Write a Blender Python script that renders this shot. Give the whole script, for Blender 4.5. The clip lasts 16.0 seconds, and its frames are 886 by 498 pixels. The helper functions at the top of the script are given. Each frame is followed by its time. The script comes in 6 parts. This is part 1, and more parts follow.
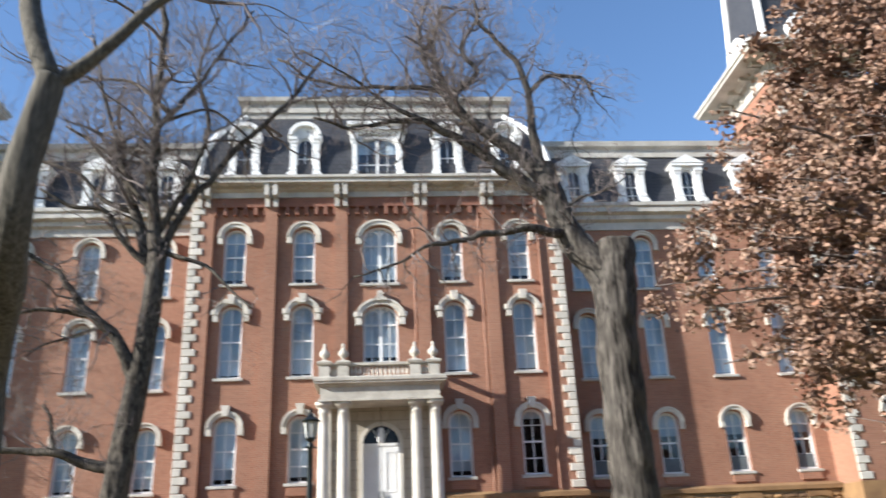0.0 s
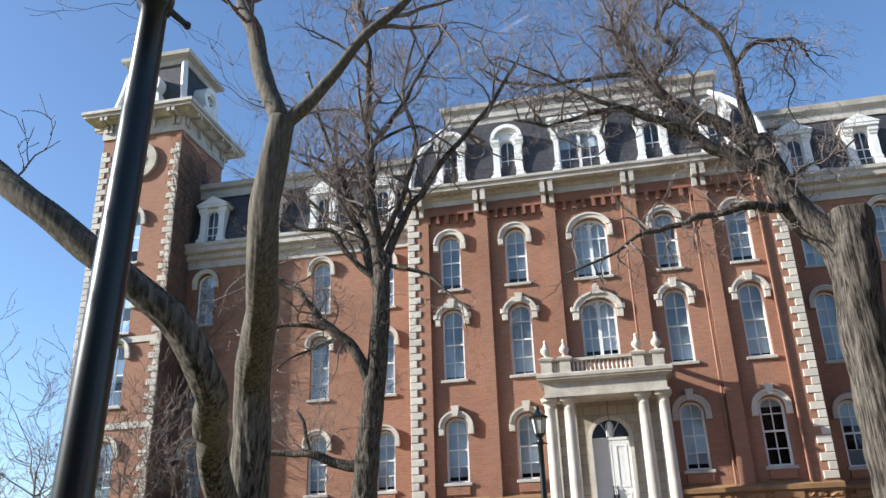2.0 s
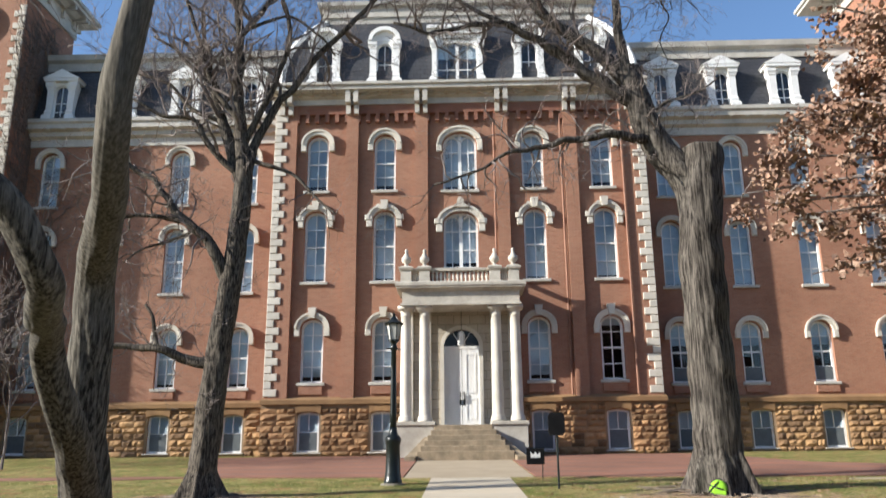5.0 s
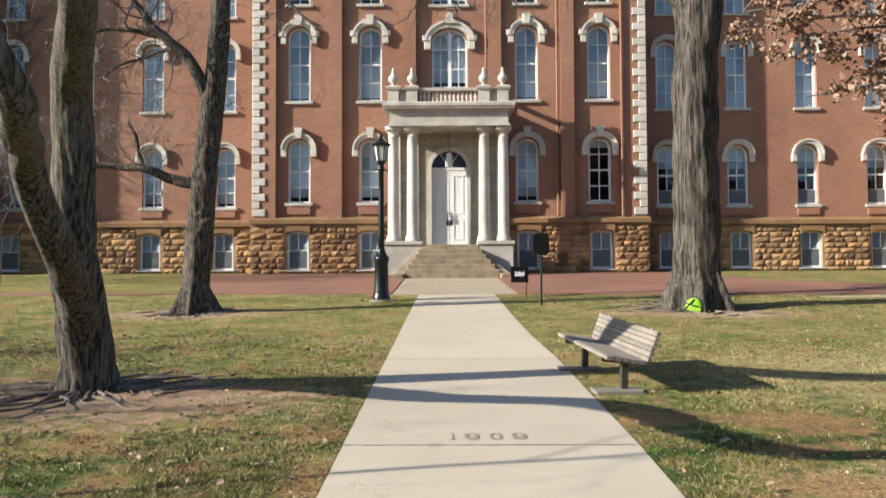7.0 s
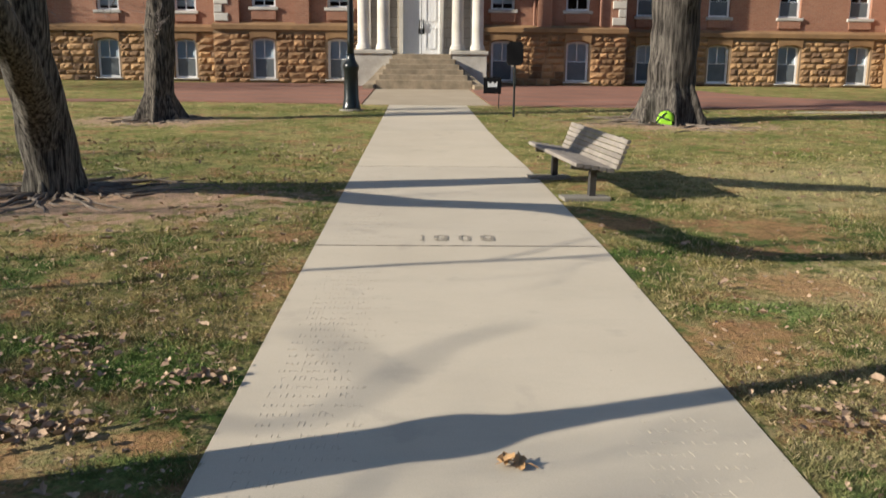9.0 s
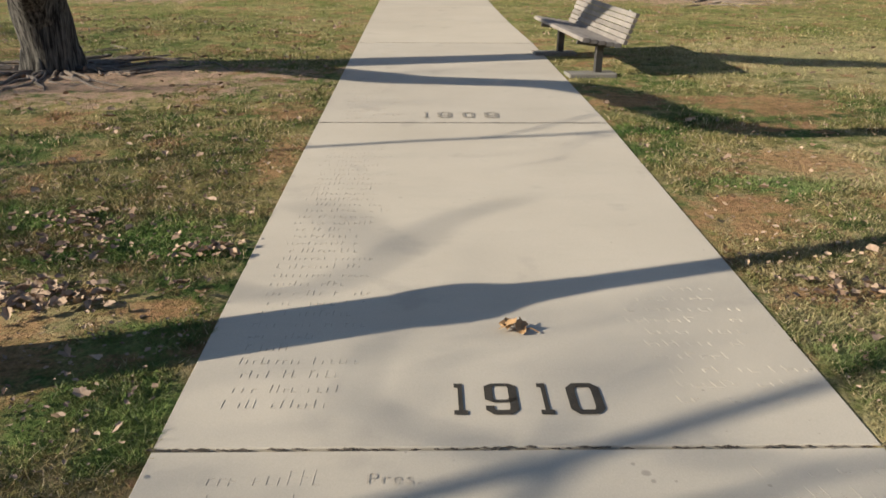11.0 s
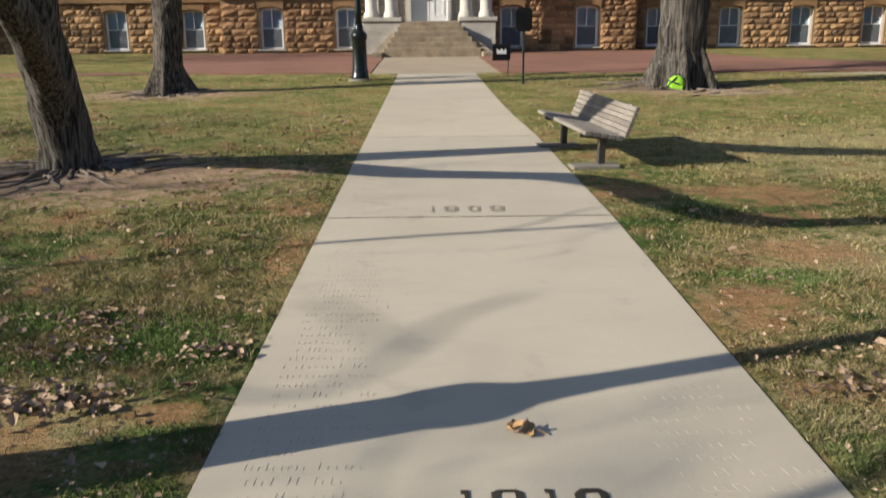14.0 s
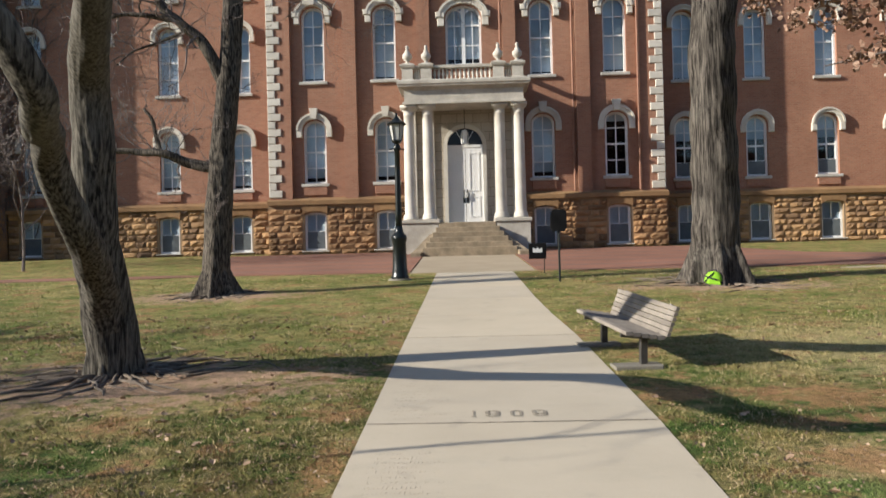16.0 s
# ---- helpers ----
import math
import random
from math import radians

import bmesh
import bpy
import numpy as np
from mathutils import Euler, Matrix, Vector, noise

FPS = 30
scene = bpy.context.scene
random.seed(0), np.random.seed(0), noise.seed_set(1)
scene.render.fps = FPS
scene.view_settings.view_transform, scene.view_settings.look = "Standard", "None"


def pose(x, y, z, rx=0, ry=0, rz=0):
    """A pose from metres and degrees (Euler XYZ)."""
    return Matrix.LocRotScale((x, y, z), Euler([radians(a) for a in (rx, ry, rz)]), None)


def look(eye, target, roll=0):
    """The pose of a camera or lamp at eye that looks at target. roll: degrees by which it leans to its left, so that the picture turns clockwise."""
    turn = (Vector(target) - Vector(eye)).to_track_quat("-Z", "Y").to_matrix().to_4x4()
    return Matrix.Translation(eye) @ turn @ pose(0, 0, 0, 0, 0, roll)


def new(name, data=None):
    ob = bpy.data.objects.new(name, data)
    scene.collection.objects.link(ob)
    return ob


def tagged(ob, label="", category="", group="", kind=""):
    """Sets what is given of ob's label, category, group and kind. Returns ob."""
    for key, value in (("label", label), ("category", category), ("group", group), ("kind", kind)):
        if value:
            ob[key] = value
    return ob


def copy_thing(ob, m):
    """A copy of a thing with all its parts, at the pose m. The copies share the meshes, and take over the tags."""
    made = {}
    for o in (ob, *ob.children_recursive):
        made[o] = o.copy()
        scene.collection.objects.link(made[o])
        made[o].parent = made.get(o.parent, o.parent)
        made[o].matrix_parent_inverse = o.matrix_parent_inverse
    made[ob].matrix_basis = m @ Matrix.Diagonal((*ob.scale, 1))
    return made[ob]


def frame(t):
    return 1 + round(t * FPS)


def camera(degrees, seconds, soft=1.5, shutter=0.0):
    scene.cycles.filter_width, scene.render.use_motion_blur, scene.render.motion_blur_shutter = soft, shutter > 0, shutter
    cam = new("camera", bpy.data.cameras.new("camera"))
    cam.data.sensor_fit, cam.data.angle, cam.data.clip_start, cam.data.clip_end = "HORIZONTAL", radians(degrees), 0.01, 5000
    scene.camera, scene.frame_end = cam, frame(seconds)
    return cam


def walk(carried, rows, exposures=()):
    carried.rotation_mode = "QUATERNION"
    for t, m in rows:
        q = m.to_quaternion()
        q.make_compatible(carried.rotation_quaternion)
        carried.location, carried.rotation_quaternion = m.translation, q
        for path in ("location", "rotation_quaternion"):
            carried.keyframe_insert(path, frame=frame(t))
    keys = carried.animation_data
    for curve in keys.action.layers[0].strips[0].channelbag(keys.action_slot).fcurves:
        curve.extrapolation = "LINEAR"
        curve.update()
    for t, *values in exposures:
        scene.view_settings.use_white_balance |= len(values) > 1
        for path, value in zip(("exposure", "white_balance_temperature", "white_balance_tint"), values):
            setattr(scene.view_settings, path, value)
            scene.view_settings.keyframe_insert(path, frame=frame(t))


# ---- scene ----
cam = camera(58.24, 16.0, shutter=0.5)
PATH = [
    (0, pose(0.003, 0.068, 1.731, 111.46, 2.43, -3.83)),
    (0.5, pose(0.004, 0.023, 1.720, 112.62, 2.12, 2.75)),
    (1, pose(-0.010, -0.039, 1.702, 112.34, 1.82, 7.46)),
    (1.5, pose(-0.018, -0.074, 1.696, 111.72, 1.63, 10.22)),
    (2, pose(-0.016, -0.107, 1.686, 111.80, 1.80, 12.11)),
    (2.5, pose(-0.017, -0.106, 1.685, 111.50, 1.90, 11.54)),
    (3, pose(-0.008, -0.081, 1.687, 111.32, 1.69, 10.23)),
    (3.5, pose(0.015, -0.048, 1.690, 110.75, 1.57, 5.03)),
    (3.7, pose(0.023, -0.012, 1.702, 110.49, 1.45, 3.01)),
    (5.8, pose(-0.034, -0.014, 1.745, 99.22, 0.49, 1.50)),
    (6, pose(-0.016, 0.002, 1.762, 97.73, 0.57, 1.64)),
    (6.5, pose(-0.017, 0.030, 1.750, 94.32, 0.23, 0.92)),
    (7, pose(-0.010, 0.049, 1.746, 92.02, 0.27, 0.65)),
    (7.5, pose(-0.014, 0.053, 1.719, 88.62, -0.12, 0.02)),
    (8, pose(-0.022, 0.060, 1.701, 85.15, -0.36, -0.51)),
    (8.5, pose(-0.009, 0.062, 1.663, 81.92, -0.28, -0.74)),
    (9, pose(-0.008, 0.060, 1.646, 78.78, -0.55, -1.37)),
    (9.5, pose(-0.016, 0.056, 1.632, 76.59, -0.25, -1.31)),
    (10, pose(-0.014, 0.041, 1.616, 74.93, -0.31, -1.04)),
    (10.2, pose(-0.023, 0.022, 1.609, 74.00, -0.31, -1.07)),
    (12.3, pose(0.012, -0.010, 1.631, 67.41, -0.21, -1.42)),
    (12.5, pose(0.011, -0.007, 1.634, 68.17, 0.11, -1.37)),
    (13, pose(0.007, -0.013, 1.647, 70.06, 0.26, -1.08)),
    (13.5, pose(0.007, -0.013, 1.667, 72.70, 0.28, -0.81)),
    (14, pose(0.005, -0.009, 1.687, 76.46, 0.48, -0.71)),
    (14.5, pose(0.009, -0.019, 1.709, 80.46, 0.52, -0.16)),
    (15, pose(-0.001, 0.003, 1.741, 85.26, 1.00, 0.39)),
    (15.5, pose(-0.011, 0.006, 1.748, 88.02, 1.32, 1.29)),
    (16, pose(-0.010, 0.012, 1.770, 90.39, 1.40, 1.94)),
]
walk(cam, PATH, exposures=[
    (0, 1.26, 5900, 10), (1.5, 1.13, 5950, 10), (2.5, 1.13, 5950, 10), (3.5, 1.18, 5900, 10), (6, 1.05, 6300, 10), (7, 1.1, 6350, 10),
    (8, 1.06, 6500, 10), (8.5, 0.94, 6500, 10), (9, 0.76, 6500, 10), (10, 0.76, 6500, 10), (12.5, 0.78, 6500, 10), (14, 0.68, 6400, 10),
    (15, 0.71, 6350, 10), (16, 0.78, 6350, 10),
])

# ---- sky and sun ----
SUN_AZ, SUN_EL = 17.4, 23.5   # degrees: turn of the shadows from the facade's line, and height
SUN_WAY = Vector((math.cos(radians(SUN_AZ)) * math.cos(radians(SUN_EL)), math.sin(radians(SUN_AZ)) * math.cos(radians(SUN_EL)), -math.sin(radians(SUN_EL))))
world = bpy.data.worlds.new("world")
scene.world = world
world.use_nodes = True
wn = world.node_tree
sky = wn.nodes.new("ShaderNodeTexSky")
sky.sky_type = "NISHITA"
sky.sun_disc = False
sky.sun_elevation = radians(SUN_EL)
sky.sun_rotation = math.atan2(-SUN_WAY.x, -SUN_WAY.y)
sky.air_density, sky.dust_density, sky.ozone_density = 1.0, 0.7, 3.2
wn.nodes["Background"].inputs[1].default_value = 0.096
wn.links.new(sky.outputs[0], wn.nodes["Background"].inputs[0])
sun = new("sun", bpy.data.lights.new("sun", "SUN"))
sun.data.energy, sun.data.angle, sun.data.color = 5.0, radians(0.6), (1.0, 0.92, 0.79)
sun.matrix_world = look((-40, -14, 40), Vector((-40, -14, 40)) + SUN_WAY)


# ---- materials ----
class Nodes:
    """A small builder of node materials."""

    def __init__(self, name, rough=0.8, metal=0.0, spec=0.4):
        self.mat = bpy.data.materials.new(name)
        self.mat.use_nodes = True
        self.tree = self.mat.node_tree
        self.bsdf = self.tree.nodes["Principled BSDF"]
        self.bsdf.inputs["Roughness"].default_value = rough
        self.bsdf.inputs["Metallic"].default_value = metal
        self.bsdf.inputs["Specular IOR Level"].default_value = spec

    def node(self, kind, **inputs):
        n = self.tree.nodes.new(kind)
        for key, value in inputs.items():
            self.put(n.inputs[key.replace("_", " ")], value)
        return n

    def put(self, socket, value):
        if isinstance(value, bpy.types.NodeSocket):
            self.tree.links.new(value, socket)
        elif isinstance(value, tuple) and len(value) == 3 and socket.type == "RGBA":
            socket.default_value = (*value, 1)
        else:
            socket.default_value = value

    def coords(self):
        return self.node("ShaderNodeTexCoord").outputs["Object"]

    def world_place(self):
        return self.node("ShaderNodeNewGeometry").outputs["Position"]

    def noise(self, scale, detail=5.0, at=None, rough=0.55):
        n = self.node("ShaderNodeTexNoise", Scale=scale, Detail=detail, Roughness=rough)
        self.put(n.inputs["Vector"], at if at is not None else self.coords())
        return n.outputs["Fac"]

    def ramp(self, fac, lo, hi):
        n = self.node("ShaderNodeMapRange", Value=fac)
        n.inputs[1].default_value, n.inputs[2].default_value = lo, hi
        return n.outputs[0]

    def mix(self, fac, a, b, blend="MIX"):
        n = self.tree.nodes.new("ShaderNodeMix")
        n.data_type, n.blend_type = "RGBA", blend
        for socket, value in ((n.inputs[0], fac), (n.inputs[6], a), (n.inputs[7], b)):
            self.put(socket, value)
        return n.outputs[2]

    def math(self, op, a, b=0.0):
        n = self.tree.nodes.new("ShaderNodeMath")
        n.operation = op
        self.put(n.inputs[0], a)
        self.put(n.inputs[1], b)
        return n.outputs[0]

    def done(self, colour, height=None, strength=0.3, dist=0.02):
        self.put(self.bsdf.inputs["Base Color"], colour)
        if height is not None:
            b = self.node("ShaderNodeBump", Strength=strength, Distance=dist, Height=height)
            self.tree.links.new(b.outputs[0], self.bsdf.inputs["Normal"])
        return self.mat


def plain(name, a, b, scale=6.0, fine=60.0, rough=0.8, metal=0.0, bump=0.25, dist=0.01, spec=0.4, vary=0.0):
    """Two tones mixed at a broad scale, with a fine grain and relief."""
    n = Nodes(name, rough, metal, spec)
    at = n.world_place()
    big = n.ramp(n.noise(scale, 4, at), 0.3, 0.7)
    grain = n.noise(fine, 4, at)
    c = n.mix(big, a, b)
    c = n.mix(n.ramp(grain, 0.2, 0.8), n.mix(1.0, c, (0.78, 0.78, 0.78), "MULTIPLY"), c)
    if vary:
        r = n.node("ShaderNodeObjectInfo").outputs["Random"]
        v = n.node("ShaderNodeHueSaturation", Color=c)
        n.put(v.inputs["Value"], n.math("MULTIPLY_ADD", r, 2 * vary))
        n.tree.nodes[-1].inputs[2].default_value = 1 - vary
        c = v.outputs[0]
    return n.done(c, grain, bump, dist)


def masonry(name, a, b, mortar, wide, high, joint=0.01, rough=0.85, bump=0.4, stain=(0.6, 0.6, 0.6)):
    """Courses laid along the wall's length and height."""
    n = Nodes(name, rough)
    at = n.world_place()
    s = n.node("ShaderNodeSeparateXYZ", Vector=at)
    along = n.math("ADD", s.outputs[0], s.outputs[1])
    v = n.node("ShaderNodeCombineXYZ", X=along, Y=s.outputs[2])
    t = n.node("ShaderNodeTexBrick", Vector=v.outputs[0], Scale=1.0)
    n.put(t.inputs["Color1"], a)
    n.put(t.inputs["Color2"], b)
    n.put(t.inputs["Mortar"], mortar)
    t.inputs["Mortar Size"].default_value = joint
    t.inputs["Brick Width"].default_value = wide
    t.inputs["Row Height"].default_value = high
    big = n.ramp(n.noise(0.35, 5, at), 0.35, 0.75)
    c = n.mix(big, t.outputs["Color"], n.mix(1.0, t.outputs["Color"], stain, "MULTIPLY"))
    fine = n.noise(25, 4, at)
    c = n.mix(n.ramp(fine, 0.3, 0.7), n.mix(1.0, c, (0.82, 0.8, 0.8), "MULTIPLY"), c)
    h = n.math("ADD", n.math("MULTIPLY", t.outputs["Fac"], -1.0), n.math("MULTIPLY", fine, 0.5))
    return n.done(c, h, bump, 0.012)


BRICK = masonry("red brick", (0.36, 0.167, 0.103), (0.29, 0.131, 0.081), (0.34, 0.215, 0.145), 0.22, 0.072, stain=(0.78, 0.74, 0.72))
BRICK_DARK = masonry("corbel brick", (0.30, 0.115, 0.07), (0.25, 0.095, 0.06), (0.26, 0.16, 0.12), 0.22, 0.072)
PAVER = masonry("paver brick", (0.32, 0.145, 0.092), (0.26, 0.12, 0.08), (0.22, 0.13, 0.10), 0.2, 0.1)
SLATE = masonry("grey slate", (0.062, 0.064, 0.072), (0.045, 0.047, 0.055), (0.02, 0.02, 0.024), 0.3, 0.2, 0.012, 0.55, 0.5)
LIME = plain("cream limestone", (0.61, 0.57, 0.50), (0.49, 0.455, 0.39), 1.5, 30, 0.85, vary=0.12)
LIME_GREY = plain("grey limestone", (0.56, 0.52, 0.45), (0.36, 0.33, 0.28), 1.7, 22, 0.85, bump=0.3)
SAND = plain("ochre sandstone", (0.37, 0.215, 0.10), (0.20, 0.11, 0.055), 1.6, 18, 0.9, bump=0.8, dist=0.04, vary=0.5)
SAND_BAND = plain("ochre sandstone band", (0.31, 0.185, 0.085), (0.20, 0.115, 0.055), 1.2, 22, 0.9)


def island_stone():
    n = Nodes("ochre sandstone blocks", 0.9)
    at = n.world_place()
    r = n.node("ShaderNodeNewGeometry").outputs["Random Per Island"]
    c = n.mix(r, (0.47, 0.285, 0.135), (0.15, 0.09, 0.052))
    g = n.noise(22, 4, at)
    c = n.mix(n.ramp(g, 0.2, 0.8), n.mix(1.0, c, (0.75, 0.75, 0.75), "MULTIPLY"), c)
    return n.done(c, g, 0.6, 0.03)


SAND_WALL = island_stone()
STEP = plain("tan sandstone step", (0.35, 0.275, 0.185), (0.19, 0.15, 0.10), 3.2, 25, 0.9)
MORTAR = plain("pale mortar", (0.33, 0.24, 0.15), (0.26, 0.18, 0.11), 3, 40, 0.95)
PAINT = plain("white paint", (0.84, 0.84, 0.83), (0.74, 0.74, 0.72), 1.8, 18, 0.5, bump=0.1)
PAINT_OLD = plain("weathered cream paint", (0.56, 0.53, 0.48), (0.38, 0.355, 0.31), 1.2, 12, 0.6, bump=0.15)
DOORWAY = masonry("weathered grey-brown limestone", (0.50, 0.445, 0.36), (0.42, 0.375, 0.30), (0.28, 0.245, 0.19), 0.62, 0.36, 0.012, 0.9, 0.5)
ROOT = plain("weathered root", (0.27, 0.215, 0.165), (0.10, 0.078, 0.06), 4, 40, 0.95, bump=0.6, dist=0.03)
VINE = plain("dry ivy stem", (0.18, 0.14, 0.12), (0.12, 0.095, 0.08), 3, 40, 0.9)
DOOR = plain("white door paint", (0.80, 0.80, 0.79), (0.74, 0.74, 0.73), 2, 20, 0.4, bump=0.05)
# blind; its pale blue also stands in for sky reflected in the glass
BLIND = plain("blind with painted sky tint", (0.68, 0.74, 0.80), (0.58, 0.64, 0.71), 3, 30, 0.9)
# near-black colour stands in for the shade of rooms behind the panes
DARK = plain("unlit room black", (0.03, 0.03, 0.035), (0.02, 0.02, 0.022), 2, 20, 0.9)
COPPER = plain("copper downpipe", (0.30, 0.155, 0.10), (0.24, 0.12, 0.08), 2, 20, 0.7, 0.1)
BLACK = plain("black painted iron", (0.006, 0.009, 0.008), (0.009, 0.013, 0.012), 4, 40, 0.3, bump=0.04, spec=0.4)
BENCH = plain("weathered grey wood", (0.26, 0.228, 0.19), (0.165, 0.142, 0.12), 5, 70, 0.85, vary=0.15)
MATTE = plain("matte black board", (0.006, 0.006, 0.007), (0.01, 0.01, 0.011), 5, 60, 0.8, spec=0.12)
FROST = plain("frosted lantern glass", (0.50, 0.50, 0.47), (0.42, 0.42, 0.40), 8, 60, 0.4)
DARK_GLASS = plain("dark fanlight glass", (0.012, 0.012, 0.014), (0.02, 0.02, 0.022), 3, 30, 0.12, bump=0.02, spec=0.25)
SCREEN = plain("grey insect screen", (0.13, 0.15, 0.16), (0.10, 0.115, 0.125), 4, 60, 0.8)
FRIEZE = plain("tan painted frieze", (0.40, 0.31, 0.20), (0.29, 0.22, 0.145), 2.2, 14, 0.8, bump=0.3)
STEEL = plain("dull steel", (0.14, 0.13, 0.12), (0.09, 0.085, 0.08), 6, 60, 0.5, 0.6)


def glass(name):
    n = Nodes(name, 0.03)
    out = n.tree.nodes["Material Output"]
    clear = n.node("ShaderNodeBsdfTransparent", Color=(0.80, 0.86, 0.88))
    gloss = n.node("ShaderNodeBsdfGlossy", Color=(0.95, 0.97, 1.0), Roughness=0.02)
    f = n.node("ShaderNodeFresnel", IOR=1.65)
    wob = n.node("ShaderNodeBump", Strength=0.08, Distance=0.02, Height=n.noise(2.5, 2, n.world_place()))
    n.tree.links.new(wob.outputs[0], gloss.inputs["Normal"])
    m = n.node("ShaderNodeMixShader", Fac=f.outputs[0])
    n.tree.links.new(clear.outputs[0], m.inputs[1])
    n.tree.links.new(gloss.outputs[0], m.inputs[2])
    n.tree.links.new(m.outputs[0], out.inputs["Surface"])
    return n.mat


GLASS = glass("window glass")


def bark(name, a, b, moss, scale=9.0, stretch=0.05, young=None):
    """Upright ridges and furrows at two sizes, the furrows' shade put into the colour b, with lichen in broad spots;
    young: the smooth bark of the upper stems.
    """
    n = Nodes(name, 0.92, spec=0.2)
    at = n.world_place()
    m = n.node("ShaderNodeMapping", Vector=at)
    m.inputs["Scale"].default_value = (1, 1, stretch)
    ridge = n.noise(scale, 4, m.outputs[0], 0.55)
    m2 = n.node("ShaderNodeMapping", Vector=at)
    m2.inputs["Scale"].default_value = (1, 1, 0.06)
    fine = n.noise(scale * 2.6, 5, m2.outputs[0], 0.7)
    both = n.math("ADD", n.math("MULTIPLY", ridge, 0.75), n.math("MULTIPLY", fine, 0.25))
    # crease shade painted in: b fills the low parts of the relief
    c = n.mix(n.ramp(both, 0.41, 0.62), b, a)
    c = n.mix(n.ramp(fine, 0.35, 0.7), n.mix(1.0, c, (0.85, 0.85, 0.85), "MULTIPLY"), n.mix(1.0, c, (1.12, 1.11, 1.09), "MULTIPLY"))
    c = n.mix(n.math("MULTIPLY", n.ramp(n.noise(1.7, 6, at, 0.7), 0.52, 0.72), 0.4), c, moss)
    if young:
        high = n.math("ADD", n.node("ShaderNodeSeparateXYZ", Vector=at).outputs[2], n.math("MULTIPLY", n.noise(2.0, 4, at), 2.0))
        c = n.mix(n.math("MULTIPLY", n.ramp(high, 3.6, 5.2), 0.45), c, young)
    return n.done(c, both, 0.3, 0.02)


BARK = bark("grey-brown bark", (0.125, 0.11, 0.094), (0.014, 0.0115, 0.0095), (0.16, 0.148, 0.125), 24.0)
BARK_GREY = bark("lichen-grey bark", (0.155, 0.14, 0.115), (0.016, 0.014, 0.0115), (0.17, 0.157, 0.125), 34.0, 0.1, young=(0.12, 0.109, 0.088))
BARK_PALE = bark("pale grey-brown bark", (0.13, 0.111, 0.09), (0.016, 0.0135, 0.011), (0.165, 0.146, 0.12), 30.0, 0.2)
BARK_FINE = bark("twig bark", (0.25, 0.21, 0.195), (0.115, 0.093, 0.084), (0.25, 0.222, 0.198), 22)

# drops spilt on the walk: x, y, radius
SPILLS = ((0.67, 2.08, 0.016), (0.641, 2.125, 0.008), (0.684, 2.042, 0.009), (1.035, 2.017, 0.008), (1.315, 2.2, 0.01), (1.21, 2.193, 0.006), (0.999, 2.54, 0.007), (0.754, 2.04, 0.006))


def concrete():
    n = Nodes("pale concrete", 0.88)
    at = n.world_place()
    big = n.ramp(n.noise(0.8, 5, at), 0.3, 0.7)
    c = n.mix(big, (0.51, 0.445, 0.345), (0.45, 0.39, 0.30))
    blot = n.ramp(n.noise(3.0, 3, at), 0.62, 0.72)
    c = n.mix(n.math("MULTIPLY", blot, 0.35), c, (0.33, 0.29, 0.235))
    speck = n.node("ShaderNodeTexVoronoi", Vector=at, Scale=7.0)
    dots = n.ramp(speck.outputs["Distance"], 0.05, 0.02)
    gate = n.ramp(n.noise(1.1, 2, at), 0.48, 0.56)
    c = n.mix(n.math("MULTIPLY", n.math("MULTIPLY", dots, gate), 0.5), c, (0.14, 0.12, 0.1))
    run = n.node("ShaderNodeMapping", Vector=at)
    run.inputs["Scale"].default_value = (0.5, 1.6, 1)
    wash = n.ramp(n.noise(2.2, 6, run.outputs[0], 0.7), 0.5, 0.75)
    c = n.mix(n.math("MULTIPLY", wash, 0.3), c, (0.36, 0.325, 0.26))
    drop = n.node("ShaderNodeTexVoronoi", Vector=at, Scale=3.3)
    stain = n.ramp(n.math("ADD", drop.outputs["Distance"], n.math("MULTIPLY", n.noise(30, 3, at), 0.06)), 0.085, 0.05)
    some = n.ramp(n.noise(0.55, 2, at), 0.52, 0.6)
    c = n.mix(n.math("MULTIPLY", n.math("MULTIPLY", stain, some), 0.6), c, (0.2, 0.175, 0.14))
    for x, y, r in SPILLS:
        p = n.node("ShaderNodeMapping", Vector=at)
        p.inputs["Location"].default_value = (-x, -y, 0)
        p.inputs["Scale"].default_value = (1, 1, 0)
        d = n.node("ShaderNodeVectorMath", Vector=p.outputs[0])
        d.operation = "LENGTH"
        spot = n.ramp(n.math("ADD", d.outputs["Value"], n.math("MULTIPLY", n.noise(34, 3, at), r * 0.8)), r * 1.5, r * 1.1)
        c = n.mix(n.math("MULTIPLY", spot, 0.5), c, (0.2, 0.175, 0.14))
    lot = n.node("ShaderNodeObjectInfo").outputs["Random"]
    c = n.mix(lot, n.mix(1.0, c, (0.9, 0.91, 0.93), "MULTIPLY"), n.mix(1.0, c, (1.03, 1.02, 0.99), "MULTIPLY"))
    grain = n.noise(160, 3, at)
    c = n.mix(n.ramp(grain, 0.3, 0.7), n.mix(1.0, c, (0.9, 0.9, 0.9), "MULTIPLY"), c)
    return n.done(c, grain, 0.1, 0.003)


CONCRETE = concrete()
APRON = plain("tan worn concrete", (0.40, 0.33, 0.235), (0.33, 0.27, 0.19), 0.9, 40, 0.9)


